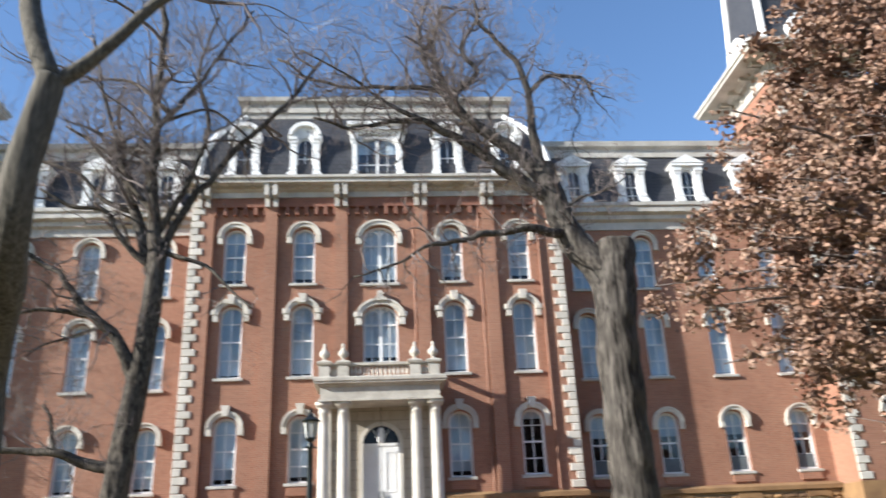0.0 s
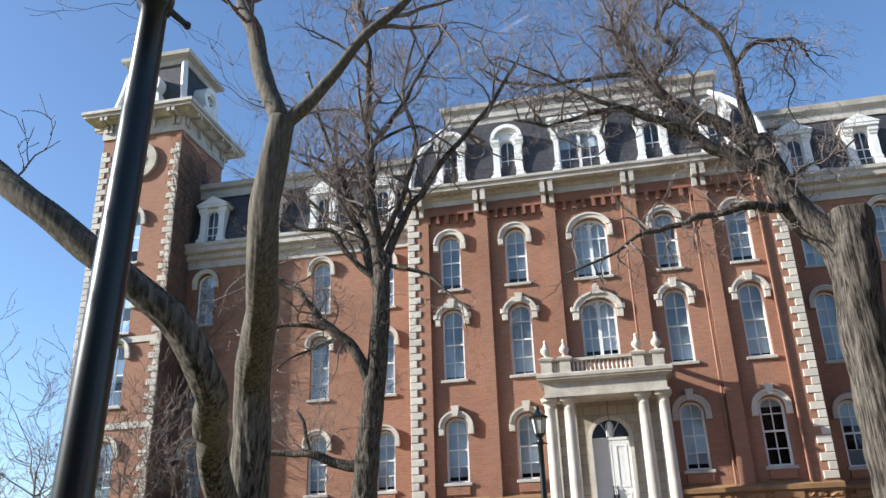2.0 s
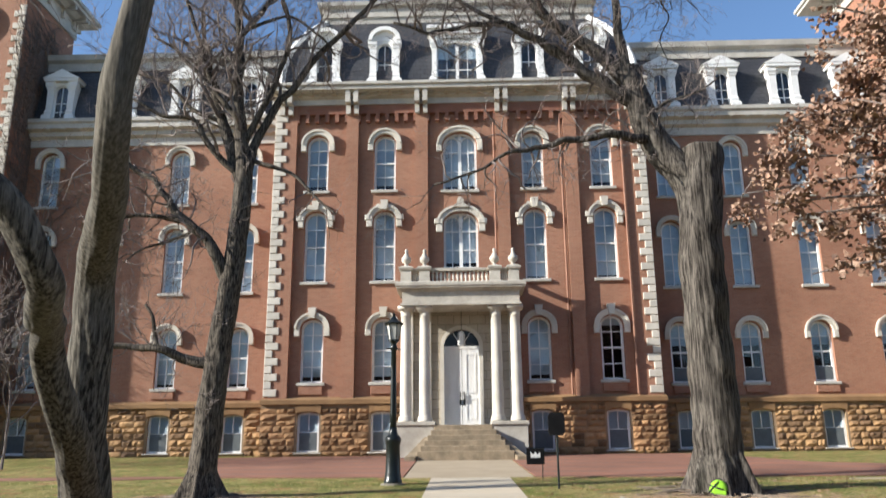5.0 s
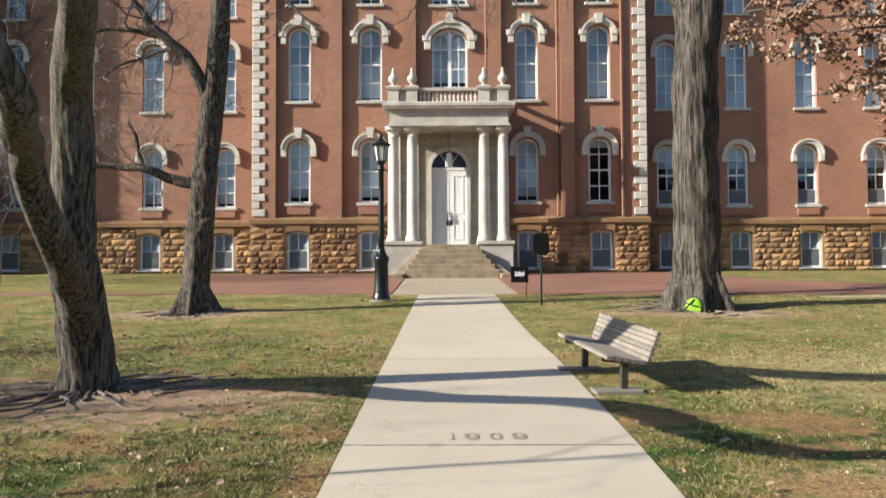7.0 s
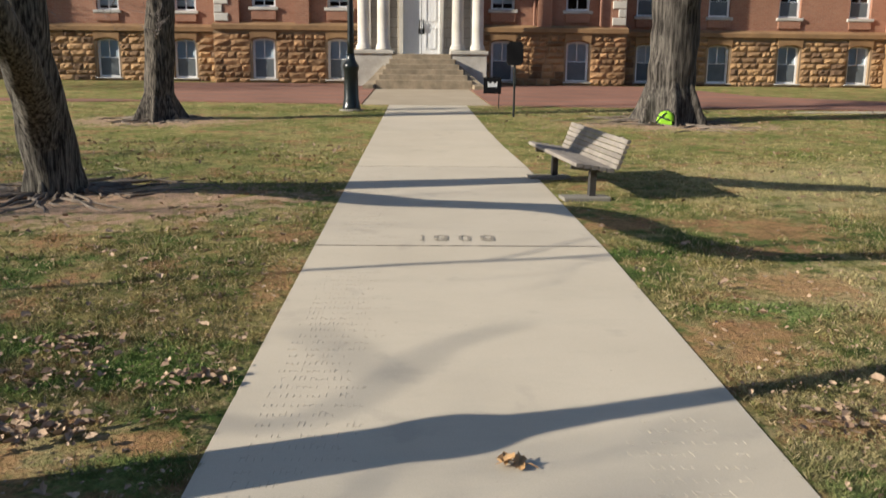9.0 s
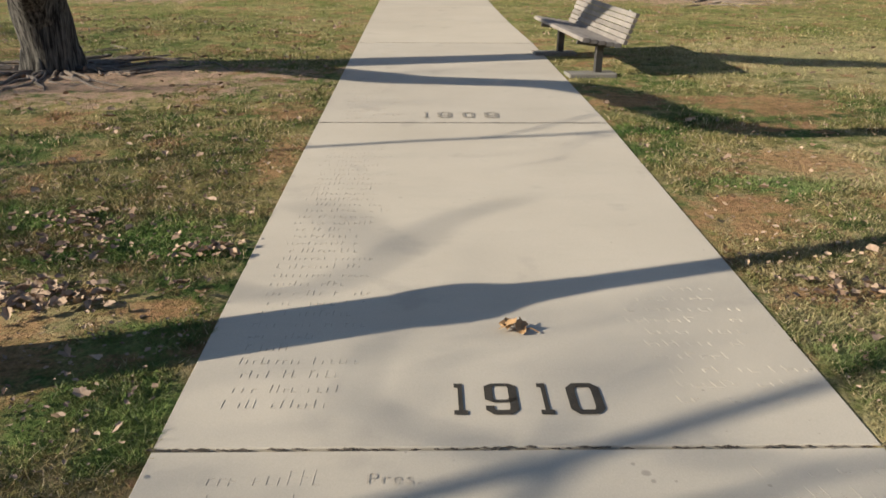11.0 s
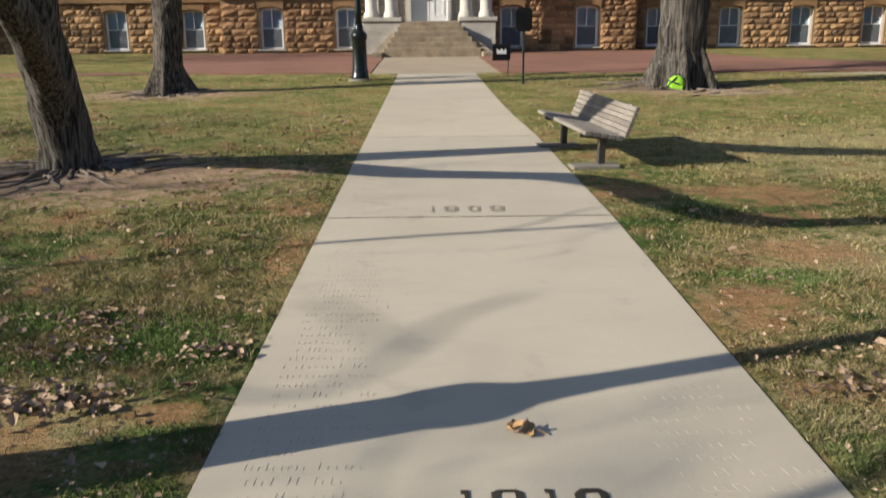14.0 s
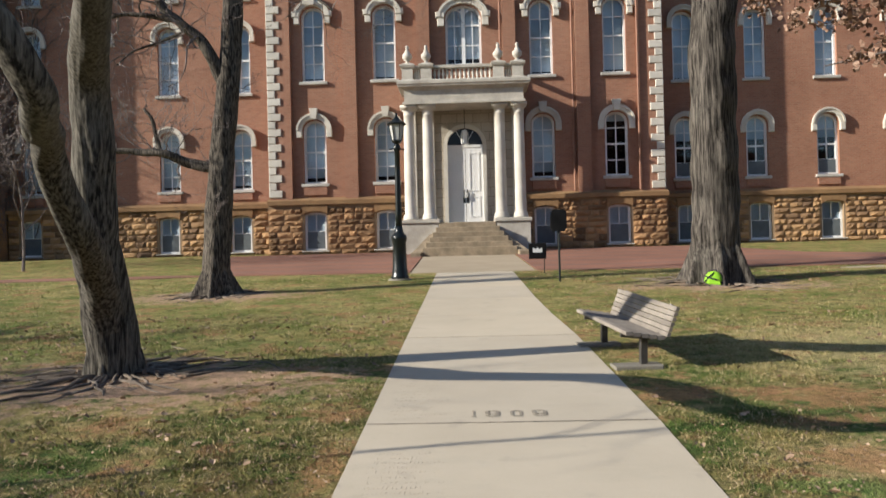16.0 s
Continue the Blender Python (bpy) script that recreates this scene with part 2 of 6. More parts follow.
# worn spots of the lawn: x, y and half widths
BARE = ((-1.9, 2.72, 0.5, 0.5), (-1.15, 3.2, 0.2, 0.12), (-1.05, 5.5, 0.15, 0.6), (1.85, 4.35, 0.5, 0.5), (3.2, 7.1, 0.7, 0.5), (1.9, 3.35, 0.35, 0.22), (1.75, 7.4, 0.35, 0.5), (2.6, 5.4, 0.5, 0.35), (4.3, 5.0, 0.6, 0.4))
WORN = ((-3.7, 8.2, 2.6, 1.3), (-5.5, 16.4, 2.3, 1.1), (5.2, 16.4, 2.6, 1.0), (-6.4, 7.4, 1.9, 0.9))
DRY = ((2.2, 2.1, 1.0, 0.7), (-1.5, 1.6, 0.5, 0.4), (-1.7, 3.1, 0.5, 0.25), (-2.6, 3.4, 0.6, 0.3), (2.7, 3.1, 1.5, 1.1), (3.4, 5.2, 1.6, 0.8), (5.0, 9.5, 3.0, 2.0))
LUSH = ((-1.4, 3.95, 0.5, 0.42), (-1.25, 2.95, 0.3, 0.2), (-1.15, 2.45, 0.35, 0.4), (-2.3, 4.3, 0.6, 0.35), (-2.4, 3.7, 0.5, 0.2), (1.65, 6.3, 0.4, 0.22), (2.2, 4.9, 0.5, 0.3), (2.0, 2.75, 0.5, 0.2))


def lawn(name, blades=False):
    n = Nodes(name, 0.95, spec=0.12)
    at = n.world_place()
    far = n.ramp(n.node("ShaderNodeSeparateXYZ", Vector=at).outputs[1], 5.0, 13.0)
    patch = n.ramp(n.noise(1.3, 6, at, 0.66), 0.42, 0.57)
    c = n.mix(patch, (0.082, 0.135, 0.034), (0.27, 0.215, 0.088))
    straw = n.ramp(n.noise(4.6, 6, at, 0.75), 0.51, 0.60)
    c = n.mix(n.math("MULTIPLY", straw, 0.75), c, (0.43, 0.325, 0.17))
    dry = n.mix(n.ramp(n.noise(1.0, 6, at, 0.66), 0.42, 0.58), (0.19, 0.215, 0.058), (0.40, 0.335, 0.145))
    c = n.mix(n.math("MULTIPLY", far, 0.65), c, dry)
    thatch = n.ramp(n.noise(6.3, 6, at, 0.7), 0.51, 0.61)
    c = n.mix(n.math("MULTIPLY", thatch, 0.6), c, (0.05, 0.062, 0.022))
    soil = n.ramp(n.noise(2.1, 6, at, 0.7), 0.53, 0.61)
    c = n.mix(n.math("MULTIPLY", soil, 0.3 if blades else 0.85), c, (0.34, 0.185, 0.10))
    if blades:
        r = n.node("ShaderNodeNewGeometry").outputs["Random Per Island"]
        c = n.mix(n.ramp(r, 0.80, 0.9), c, (0.52, 0.41, 0.25))
        c = n.mix(n.math("MULTIPLY", n.ramp(r, 0.3, 0.22), 0.5), c, (0.075, 0.135, 0.032))
    ragged = n.math("MULTIPLY", n.noise(4.5, 6, at, 0.75), 4.2)
    kinds = ((DRY, (0.46, 0.38, 0.20), 0.65), (LUSH, (0.115, 0.205, 0.05), 0.65))
    if not blades:
        kinds += ((WORN, (0.45, 0.30, 0.215), 0.95), (BARE, (0.42, 0.225, 0.115), 0.7))
    for spots, tone, full in kinds:
        reach = None
        for x, y, rx, ry in spots:
            p = n.node("ShaderNodeMapping", Vector=at)
            p.inputs["Location"].default_value = (-x / rx, -y / ry, 0)
            p.inputs["Scale"].default_value = (1 / rx, 1 / ry, 0)
            d = n.node("ShaderNodeVectorMath", Vector=p.outputs[0])
            d.operation = "LENGTH"
            reach = d.outputs["Value"] if reach is None else n.math("MINIMUM", reach, d.outputs["Value"])
        mask = n.ramp(n.math("ADD", reach, ragged), 3.1, 2.6)
        c = n.mix(n.math("MULTIPLY", mask, full), c, tone)
    clump = n.ramp(n.noise(13.0, 5, at, 0.7), 0.48, 0.6)
    c = n.mix(n.math("MULTIPLY", clump, 0.5 if blades else 0.6), c, n.mix(1.0, c, (0.52, 0.62, 0.5), "MULTIPLY"))
    fine = n.noise(45, 5, at, 0.7)
    c = n.mix(n.ramp(fine, 0.3, 0.7), n.mix(1.0, c, (0.9, 0.92, 0.9) if blades else (0.62, 0.63, 0.6), "MULTIPLY"), n.mix(1.0, c, (1.65, 1.6, 1.5) if blades else (1.35, 1.32, 1.25), "MULTIPLY"))
    return n.done(c, fine, 0.9, 0.05)


LAWN = lawn("winter lawn")
BLADE = lawn("grass blades", True)
FOOTING = plain("dull grey concrete", (0.25, 0.225, 0.185), (0.18, 0.165, 0.135), 3, 60, 0.9)


def leaf_material(name, a, b, c3):
    n = Nodes(name, 0.75, spec=0.3)
    r = n.node("ShaderNodeNewGeometry").outputs["Random Per Island"]
    c = n.mix(r, a, b)
    c = n.mix(n.ramp(n.noise(1.2, 3, n.world_place()), 0.45, 0.7), c, c3)
    n.bsdf.inputs["Subsurface Weight"].default_value = 0.0
    return n.done(c)


OAK_LEAF = leaf_material("dry oak leaf", (0.31, 0.185, 0.125), (0.11, 0.065, 0.05), (0.37, 0.255, 0.185))
FALLEN = leaf_material("fallen leaf", (0.44, 0.31, 0.20), (0.14, 0.082, 0.05), (0.36, 0.26, 0.18))


# ---- mesh building ----
class Shape:
    """Gathers corners and faces of one mesh."""

    def __init__(self):
        self.v, self.f = [], []

    def add(self, verts, faces):
        k = len(self.v)
        self.v += [tuple(p) for p in verts]
        self.f += [tuple(i + k for i in face) for face in faces]
        return self

    def box(self, x0, x1, y0, y1, z0, z1):
        p = [(x, y, z) for x in (x0, x1) for y in (y0, y1) for z in (z0, z1)]
        return self.add(p, [(0, 1, 3, 2), (4, 6, 7, 5), (0, 4, 5, 1), (2, 3, 7, 6), (0, 2, 6, 4), (1, 5, 7, 3)])

    def stack(self, rings):
        """Rectangles one above the other (x0, x1, y0, y1, z), joined into one moulded block."""
        v = []
        for x0, x1, y0, y1, z in rings:
            v += [(x0, y0, z), (x1, y0, z), (x1, y1, z), (x0, y1, z)]
        n = len(rings)
        f = [(k * 4 + i, k * 4 + (i + 1) % 4, k * 4 + 4 + (i + 1) % 4, k * 4 + 4 + i) for k in range(n - 1) for i in range(4)]
        return self.add(v, f + [(3, 2, 1, 0), tuple(4 * n - 4 + i for i in range(4))])

    def bevel_box(self, x0, x1, y0, y1, z0, z1, b=0.01):
        """A box whose upright and level edges towards the viewer's side (-y) are cut off."""
        p = []
        for y, i in ((y0, b), (y0 + b, 0), (y1, 0)):
            p += [(x0 + i, y, z0 + i), (x1 - i, y, z0 + i), (x1 - i, y, z1 - i), (x0 + i, y, z1 - i)]
        f = [(0, 1, 2, 3), (11, 10, 9, 8)]
        for k in (0, 4):
            f += [(k + j, k + 4 + j, k + 4 + (j + 1) % 4, k + (j + 1) % 4) for j in range(4)]
        return self.add(p, [tuple(reversed(q)) for q in f])

    def lathe(self, x, y, profile, n=16, turn=0.0):
        """profile: pairs of radius and height."""
        k = []
        for r, z in profile:
            k += [(x + r * math.cos(turn + 2 * math.pi * i / n), y + r * math.sin(turn + 2 * math.pi * i / n), z) for i in range(n)]
        m = len(profile)
        f = [(a * n + i, a * n + (i + 1) % n, (a + 1) * n + (i + 1) % n, (a + 1) * n + i) for a in range(m - 1) for i in range(n)]
        f += [tuple(reversed(range(n))), tuple((m - 1) * n + i for i in range(n))]
        return self.add(k, f)

    def tube(self, points, radii, n=8, wobble=0.0, seed=0):
        """A limb along points; wobble roughens its girth."""
        pts = [Vector(p) for p in points]
        ring, up = [], Vector((0.3, 1, 0.2)).normalized()
        for i, p in enumerate(pts):
            d = (pts[min(i + 1, len(pts) - 1)] - pts[max(i - 1, 0)]).normalized()
            side = d.cross(up)
            side = side.normalized() if side.length > 1e-4 else d.orthogonal().normalized()
            up = side.cross(d).normalized()
            for j in range(n):
                a = 2 * math.pi * j / n
                r = radii[i]
                if wobble:
                    r *= 1 + wobble * noise.noise(p * 2.1 + Vector((math.cos(a) * 1.6, math.sin(a) * 1.6, seed)))
                ring.append(p + (side * math.cos(a) + up * math.sin(a)) * r)
        m = len(pts)
        f = [(a * n + j, a * n + (j + 1) % n, (a + 1) * n + (j + 1) % n, (a + 1) * n + j) for a in range(m - 1) for j in range(n)]
        f += [tuple(reversed(range(n))), tuple((m - 1) * n + j for j in range(n))]
        return self.add(ring, f)

    def prism(self, outline, y0, y1):
        """An outline in x and z, pushed from y0 (front) to y1."""
        n = len(outline)
        p = [(x, y0, z) for x, z in outline] + [(x, y1, z) for x, z in outline]
        f = [tuple(range(n)), tuple(range(2 * n - 1, n - 1, -1))]
        f += [(i, i + n, (i + 1) % n + n, (i + 1) % n) for i in range(n)]
        return self.add(p, f)

    def band(self, inner, outer, y0, y1):
        """A strip between two lines of equal count in x and z, with thickness."""
        n = len(inner)
        p = [(x, y, z) for y in (y0, y1) for line in (inner, outer) for x, z in line]
        f = []
        for i in range(n - 1):
            a, b, c, d = i, i + 1, n + i, n + i + 1
            f += [(a, b, d, c), (2 * n + a, 2 * n + c, 2 * n + d, 2 * n + b), (a, 2 * n + a, 2 * n + b, b), (c, d, 2 * n + d, 2 * n + c)]
        f += [(0, n, 3 * n, 2 * n), (n - 1, 3 * n - 1, 4 * n - 1, 2 * n - 1)]
        return self.add(p, f)

    def mesh(self, name, material, smooth=False):
        me = bpy.data.meshes.new(name)
        me.from_pydata(self.v, [], self.f)
        bm = bmesh.new()
        bm.from_mesh(me)
        if len(self.f) < 60000:
            bmesh.ops.recalc_face_normals(bm, faces=bm.faces)
        bm.to_mesh(me)
        bm.free()
        if smooth:
            me.polygons.foreach_set("use_smooth", [True] * len(me.polygons))
        if material:
            me.materials.append(material)
        return me


def part(name, shape, material, parent=None, label="", smooth=False, at=None):
    """Links a shape, or a mesh that exists, as one object under its thing."""
    me = shape if isinstance(shape, bpy.types.Mesh) else shape.mesh(name, material, smooth)
    ob = new(name, me)
    ob.parent = parent
    if at is not None:
        ob.matrix_basis = at if isinstance(at, Matrix) else Matrix.Translation(at)
    return tagged(ob, label) if label else ob


def thing(name, label, category, group="", kind="", at=(0, 0, 0)):
    ob = new(name)
    ob.location = at
    ob.empty_display_size = 0.2
    return tagged(ob, label, category, group, kind)


SLOPE = 0.0613


def ground_z(x, y):
    """The lawn climbs evenly to the building and is level behind it and far down the hill; it is a little uneven."""
    z = SLOPE * max(-60.0, min(y, 31.5))
    if -30 < x < 30 and -2 < y < 20 and not -2.0 < x < 2.6:
        near = min(1.0, min(abs(x + 2.0), abs(x - 2.6)) / 1.5, (20 - y) / 3, (y + 2) / 2)
        z += 0.05 * near * noise.noise(Vector((x * 0.45, y * 0.45, 3)))
    return z


def arch(cx, half, spring, rise, n=10):
    return [(cx - half * math.cos(math.pi * i / n), spring + rise * math.sin(math.pi * i / n)) for i in range(n + 1)]


def wall_panel(m, x0, x1, z0, z1, y, columns, depth=0.3):
    """A wall face towards -y with arched openings and their reveals. columns: centre, half width and (sill, spring, rise) from below."""
    def quad(a, b, c, d):
        m.add([(a, y, c), (b, y, c), (b, y, d), (a, y, d)], [(0, 1, 2, 3)])
    left = x0
    for cx, half, holes in sorted(columns):
        quad(left, cx - half, z0, z1)
        low = z0
        for sill, spring, rise in holes:
            quad(cx - half, cx + half, low, sill)
            line = arch(cx, half, spring, rise)
            top = spring + rise + 0.05
            for (xa, za), (xb, zb) in zip(line, line[1:]):
                m.add([(xa, y, za), (xb, y, zb), (xb, y, top), (xa, y, top)], [(0, 1, 2, 3)])
            edge = [(cx - half, sill)] + line + [(cx + half, sill)]
            for (xa, za), (xb, zb) in zip(edge, edge[1:] + edge[:1]):
                m.add([(xa, y, za), (xb, y, zb), (xb, y + depth, zb), (xa, y + depth, za)], [(0, 1, 2, 3)])
            low = top
        quad(cx - half, cx + half, low, z1)
        left = cx + half
    quad(left, x1, z0, z1)


# ---- the ground ----
WALK_X0, WALK_X1 = -0.905, 1.495


def walk_right(y):
    """The walk's right edge: it narrows towards the building."""
    return float(np.interp(y, (7.6, 10.5, 12.8, 15.0, 21.0), (WALK_X1, 1.41, 1.29, 1.22, 1.12)))


def build_ground():
    xs = sorted({*np.linspace(-700, -40, 8).tolist(), *np.linspace(-40, 40, 161).tolist(), -0.93, -0.88, -0.83, 1.04, 1.09, 1.14, 1.19, 1.24, 1.3, 1.39, 1.44, 1.49, *np.linspace(40, 700, 8).tolist()})
    ys = sorted({*np.linspace(-400, -61, 6).tolist(), *np.linspace(-60, -3, 14).tolist(), *np.linspace(-2.5, 31.5, 120).tolist(), *np.linspace(33, 900, 8).tolist()})
    s = Shape()
    verts = []
    for y in ys:
        for x in xs:
            z = ground_z(x, y) - (0.006 if y < 20.5 else 0.0)
            if -0.85 < x < (walk_right(y) - 0.07 if y < 21 else 1.41) and -10 < y < 29:
                z -= 0.08
            verts.append((x, y, z))
    n = len(xs)
    s.add(verts, [(j * n + i, j * n + i + 1, (j + 1) * n + i + 1, (j + 1) * n + i) for j in range(len(ys) - 1) for i in range(n - 1)])
    ob = new("ground", s.mesh("ground", LAWN, True))
    tagged(ob, "winter lawn of green and straw-coloured grass climbing to the building", "lawn", kind="structure")


build_ground()
JOINTS = [-10.8, -6.55, -2.3, 2.21, 6.48, 10.7, 12.8, 15.0, 17.2, 19.3, 21.0]


def build_walk():
    walk_ob = thing("pavement", "pale concrete walk in slabs leading to the steps", "path", kind="structure")
    for a, b in zip(JOINTS, JOINTS[1:]):
        s = Shape()
        g = 0.009
        top = [(WALK_X0 + g, a + g), (walk_right(a) - g, a + g), (walk_right(b) - g, b - g), (WALK_X0 + g, b - g)]
        e = 0.004
        low = [(x, y, SLOPE * y - 0.12) for x, y in top]
        mid = [(x, y, SLOPE * y - 0.003) for x, y in top]
        up = [(x + (e if i in (0, 3) else -e), y + (e if i < 2 else -e), SLOPE * y + 0.002) for i, (x, y) in enumerate(top)]
        s.add(low + mid + up, [(8, 9, 10, 11)] + [(k + j, k + (j + 1) % 4, k + 4 + (j + 1) % 4, k + 4 + j) for k in (0, 4) for j in range(4)])
        part("slab", s, CONCRETE, walk_ob)
    # apron before the steps
    s = Shape()
    pts = [(-1.6, 21.02), (1.72, 21.02), (1.5, 29.3), (-1.66, 29.3)]
    s.add([(x, y, SLOPE * y - 0.1) for x, y in pts] + [(x, y, SLOPE * y + 0.004) for x, y in pts],
          [(4, 5, 6, 7), (0, 1, 5, 4), (1, 2, 6, 5), (2, 3, 7, 6), (3, 0, 4, 7)])
    part("apron_slab", s, APRON, walk_ob)


build_walk()


def sheet(name, pts, lift, material, label, category):
    s = Shape()
    n = len(pts)
    s.add([(x, y, ground_z(x, y) + lift) for x, y in pts] + [(x, y, ground_z(x, y) - 0.15) for x, y in pts],
          [tuple(range(n))] + [(i, i + n, (i + 1) % n + n, (i + 1) % n) for i in range(n)])
    return tagged(new(name, s.mesh(name, material)), label, category, kind="structure")


sheet("brick_paving", [(-6.4, 21.4), (-1.62, 21.1), (-1.68, 29.28), (-2.6, 30.6), (-9.0, 30.4), (-9.6, 28.5), (-8.2, 24.0)], 0.02, PAVER, "red brick paving before the building", "paving")
sheet("brick_paving", [(1.75, 21.0), (6.0, 20.6), (14, 20.4), (34, 20.6), (34, 23.0), (14, 23.4), (10.5, 25.5), (9.5, 28.5), (8.5, 30.4), (2.6, 30.6), (1.53, 29.28)], 0.02, PAVER, "red brick paving and drive beside the lawn", "paving")
sheet("side_path", [(-34, 20.9), (-8.6, 21.1), (-6.6, 21.5), (-8.2, 21.9), (-34, 21.7)], 0.02, PAVER, "narrow brick path crossing the lawn", "path")
sheet("side_path", [(9.0, 19.7), (34, 19.5), (34, 20.2), (12.5, 20.2)], 0.024, CONCRETE, "pale concrete path beside the brick drive", "path")

# plain unseen walls added behind and beside the viewer to block low sky light
for name, x0, x1, y0, y1, top in (("sky_screen_south", -60, 60, -32.5, -32.0, 13.0), ("sky_screen_west", -75.5, -75.0, -32.0, 14.0, 8.0), ("sky_screen_east", 75.0, 75.5, -32.0, 10.0, 13.0)):
    s = Shape().box(x0, x1, y0, y1, -4.5, top)
    tagged(new(name, s.mesh(name, BRICK_DARK)), "added unseen dark brick wall that blocks low sky light", "wall", kind="structure")

# ---- the building ----
D, W = 31.0, 32.42          # pavilion wall and wing wall
hall = thing("college_building", "red brick Victorian hall with sandstone base, mansard roof and two towers", "building", at=(0, 0, 0))
PAV_BAYS = (-5.98, -3.17, 2.95, 5.78)
WING_BAYS = (-18.05, -15.17, -12.28, -9.3, 8.8, 11.66, 14.47, 17.3)


def window_set(name, half, high, rise, rows, where, hood=None, double=False, blind=True, mats=(PAINT, GLASS), inset=0.14, screen=0.0, apron=0.0, back=0.17, lip=0.12):
    """A sash window with its panes, sill, hood and blind; where: list of places of the sill's middle. Built once, then copied."""
    spring = high - rise
    out = arch(0, half, spring, rise, 12)
    t = 0.088
    s = Shape()
    inner = arch(0, half - t, spring, max(rise - t, 0.02), 12)
    s.band([(-half + t, 0.08)] + inner + [(half - t, 0.08), (-half + t, 0.08)], [(-half, 0)] + out + [(half, 0), (-half, 0)], inset, inset + 0.09)
    pieces = []
    bars = [0.0] if not double else [-half / 2, 0.0, half / 2]
    for x in bars:
        w = 0.019 if not (double and x == 0) else 0.07
        top = spring + rise * math.sqrt(max(0, 1 - (x / half) ** 2)) - 0.03
        pieces.append(Shape().box(x - w, x + w, inset + 0.02, inset + 0.075, 0.06, top))
    levels = [high * k / rows for k in range(1, rows)]
    for k, z in enumerate(levels):
        w = 0.035 if k == len(levels) // 2 else 0.019
        hw = half * 0.97 if z < spring else half * math.sqrt(max(0, 1 - ((z - spring) / rise) ** 2)) * 0.95
        pieces.append(Shape().box(-hw, hw, inset + 0.025, inset + 0.07, z - w, z + w))
    if double:
        for side in (-1, 1):
            a = arch(side * half / 2, half / 2 - 0.06, spring + rise * 0.1, rise * 0.55, 8)
            b = arch(side * half / 2, half / 2 - 0.005, spring + rise * 0.1, rise * 0.55 + 0.055, 8)
            pieces.append(Shape().band(a, b, inset + 0.01, inset + 0.08))
    master = part(name, s, mats[0], hall, "white-painted arched sash window", at=where[0])
    for piece in pieces:
        part("muntin", piece, mats[0], master)
    # panes: one mesh for each cell of the grid
    cols = [(-half + 0.06, 0.0), (0.0, half - 0.06)] if not double else [(-half + 0.06, -half / 2), (-half / 2, 0), (0, half / 2), (half / 2, half - 0.06)]
    zs = [0.06] + levels + [high - 0.06]
    for x0, x1 in cols:
        for z0, z1 in zip(zs, zs[1:]):
            def roof(x):
                return spring + (rise - 0.05) * math.sqrt(max(0, 1 - (x / (half - 0.04)) ** 2))
            g = Shape()
            xs = [x0 + (x1 - x0) * i / 4 for i in range(5)]
            tops = [(x, min(z1, roof(x))) for x in xs]
            if max(z for _, z in tops) <= z0 + 0.02:
                continue
            tops = [(x, max(z, z0 + 0.01)) for x, z in tops]
            tilt = 0.004 * math.sin(7 * x0 + 3 * z0 + half)
            g.add([(x0, inset + 0.045, z0), (x1, inset + 0.045, z0)] + [(x, inset + 0.045 + tilt, z) for x, z in reversed(tops)], [tuple(range(7))])
            p = part("pane", g, mats[1], master)
            p.visible_shadow = False
    s = Shape()
    s.bevel_box(-half - 0.1, half + 0.1, -0.1, inset + 0.05, -lip, 0.0, 0.015)
    part("sill", s, PAINT_OLD, master, "white sill")
    if blind:
        b = Shape()
        b.box(-half + 0.03, half - 0.03, inset + back, inset + back + 0.01, high * blind, high)
        part("blind", b, BLIND, master, "drawn blind tinted like sky reflected in the panes")
    if screen:
        part("insect_screen", Shape().box(-half + 0.07, half - 0.07, inset + 0.005, inset + 0.015, 0.06, high * screen), SCREEN, master, "grey screen over the lower sash")
    if apron:
        part("brick_apron", Shape().bevel_box(-half - 0.02, half + 0.02, -0.07, 0.01, -apron, -lip, 0.015), BRICK, master, "brick apron under the sill")
    if hood:
        h = Shape()
        thick, proud = hood.get("thick", 0.2), hood.get("proud", 0.14)
        a = arch(0, half + 0.03, spring, rise + 0.03, 14)
        b = arch(0, half + 0.03 + thick, spring, rise + 0.03 + thick, 14)
        h.band(a, b, -proud, 0.01)
        a = arch(0, half + 0.03 + thick * 0.7, spring, rise + 0.03 + thick * 0.7, 14)
        h.band(a, [(x, z + 0.0) for x, z in arch(0, half + 0.05 + thick, spring, rise + 0.05 + thick, 14)], -proud - 0.05, -proud)
        for side in (-1, 1):
            x0, x1 = sorted((side * (half + 0.03), side * (half + 0.06 + thick)))
            h.bevel_box(x0, x1, -proud, 0.0, spring - hood.get("drop", 0.28), spring + 0.02, 0.02)
            if hood.get("ear"):
                x0, x1 = sorted((side * (half + 0.02), side * (half + 0.13 + thick)))
                h.bevel_box(x0, x1, -proud - 0.03, 0.0, spring - 0.02, spring + 0.2, 0.02)
        if hood.get("key"):
            k = hood["key"]
            zt = high + 0.03 + thick
            h.prism([(-0.10, high + 0.02), (0.10, high + 0.02), (0.16, zt + k), (-0.16, zt + k)], -proud - 0.1, 0.0)
            if hood.get("square"):
                q = half + 0.03 + thick
                h.prism([(-q * 0.62, zt - 0.17), (q * 0.62, zt - 0.17), (q * 0.42, zt + 0.02), (-q * 0.42, zt + 0.02)], -proud - 0.04, 0.0)
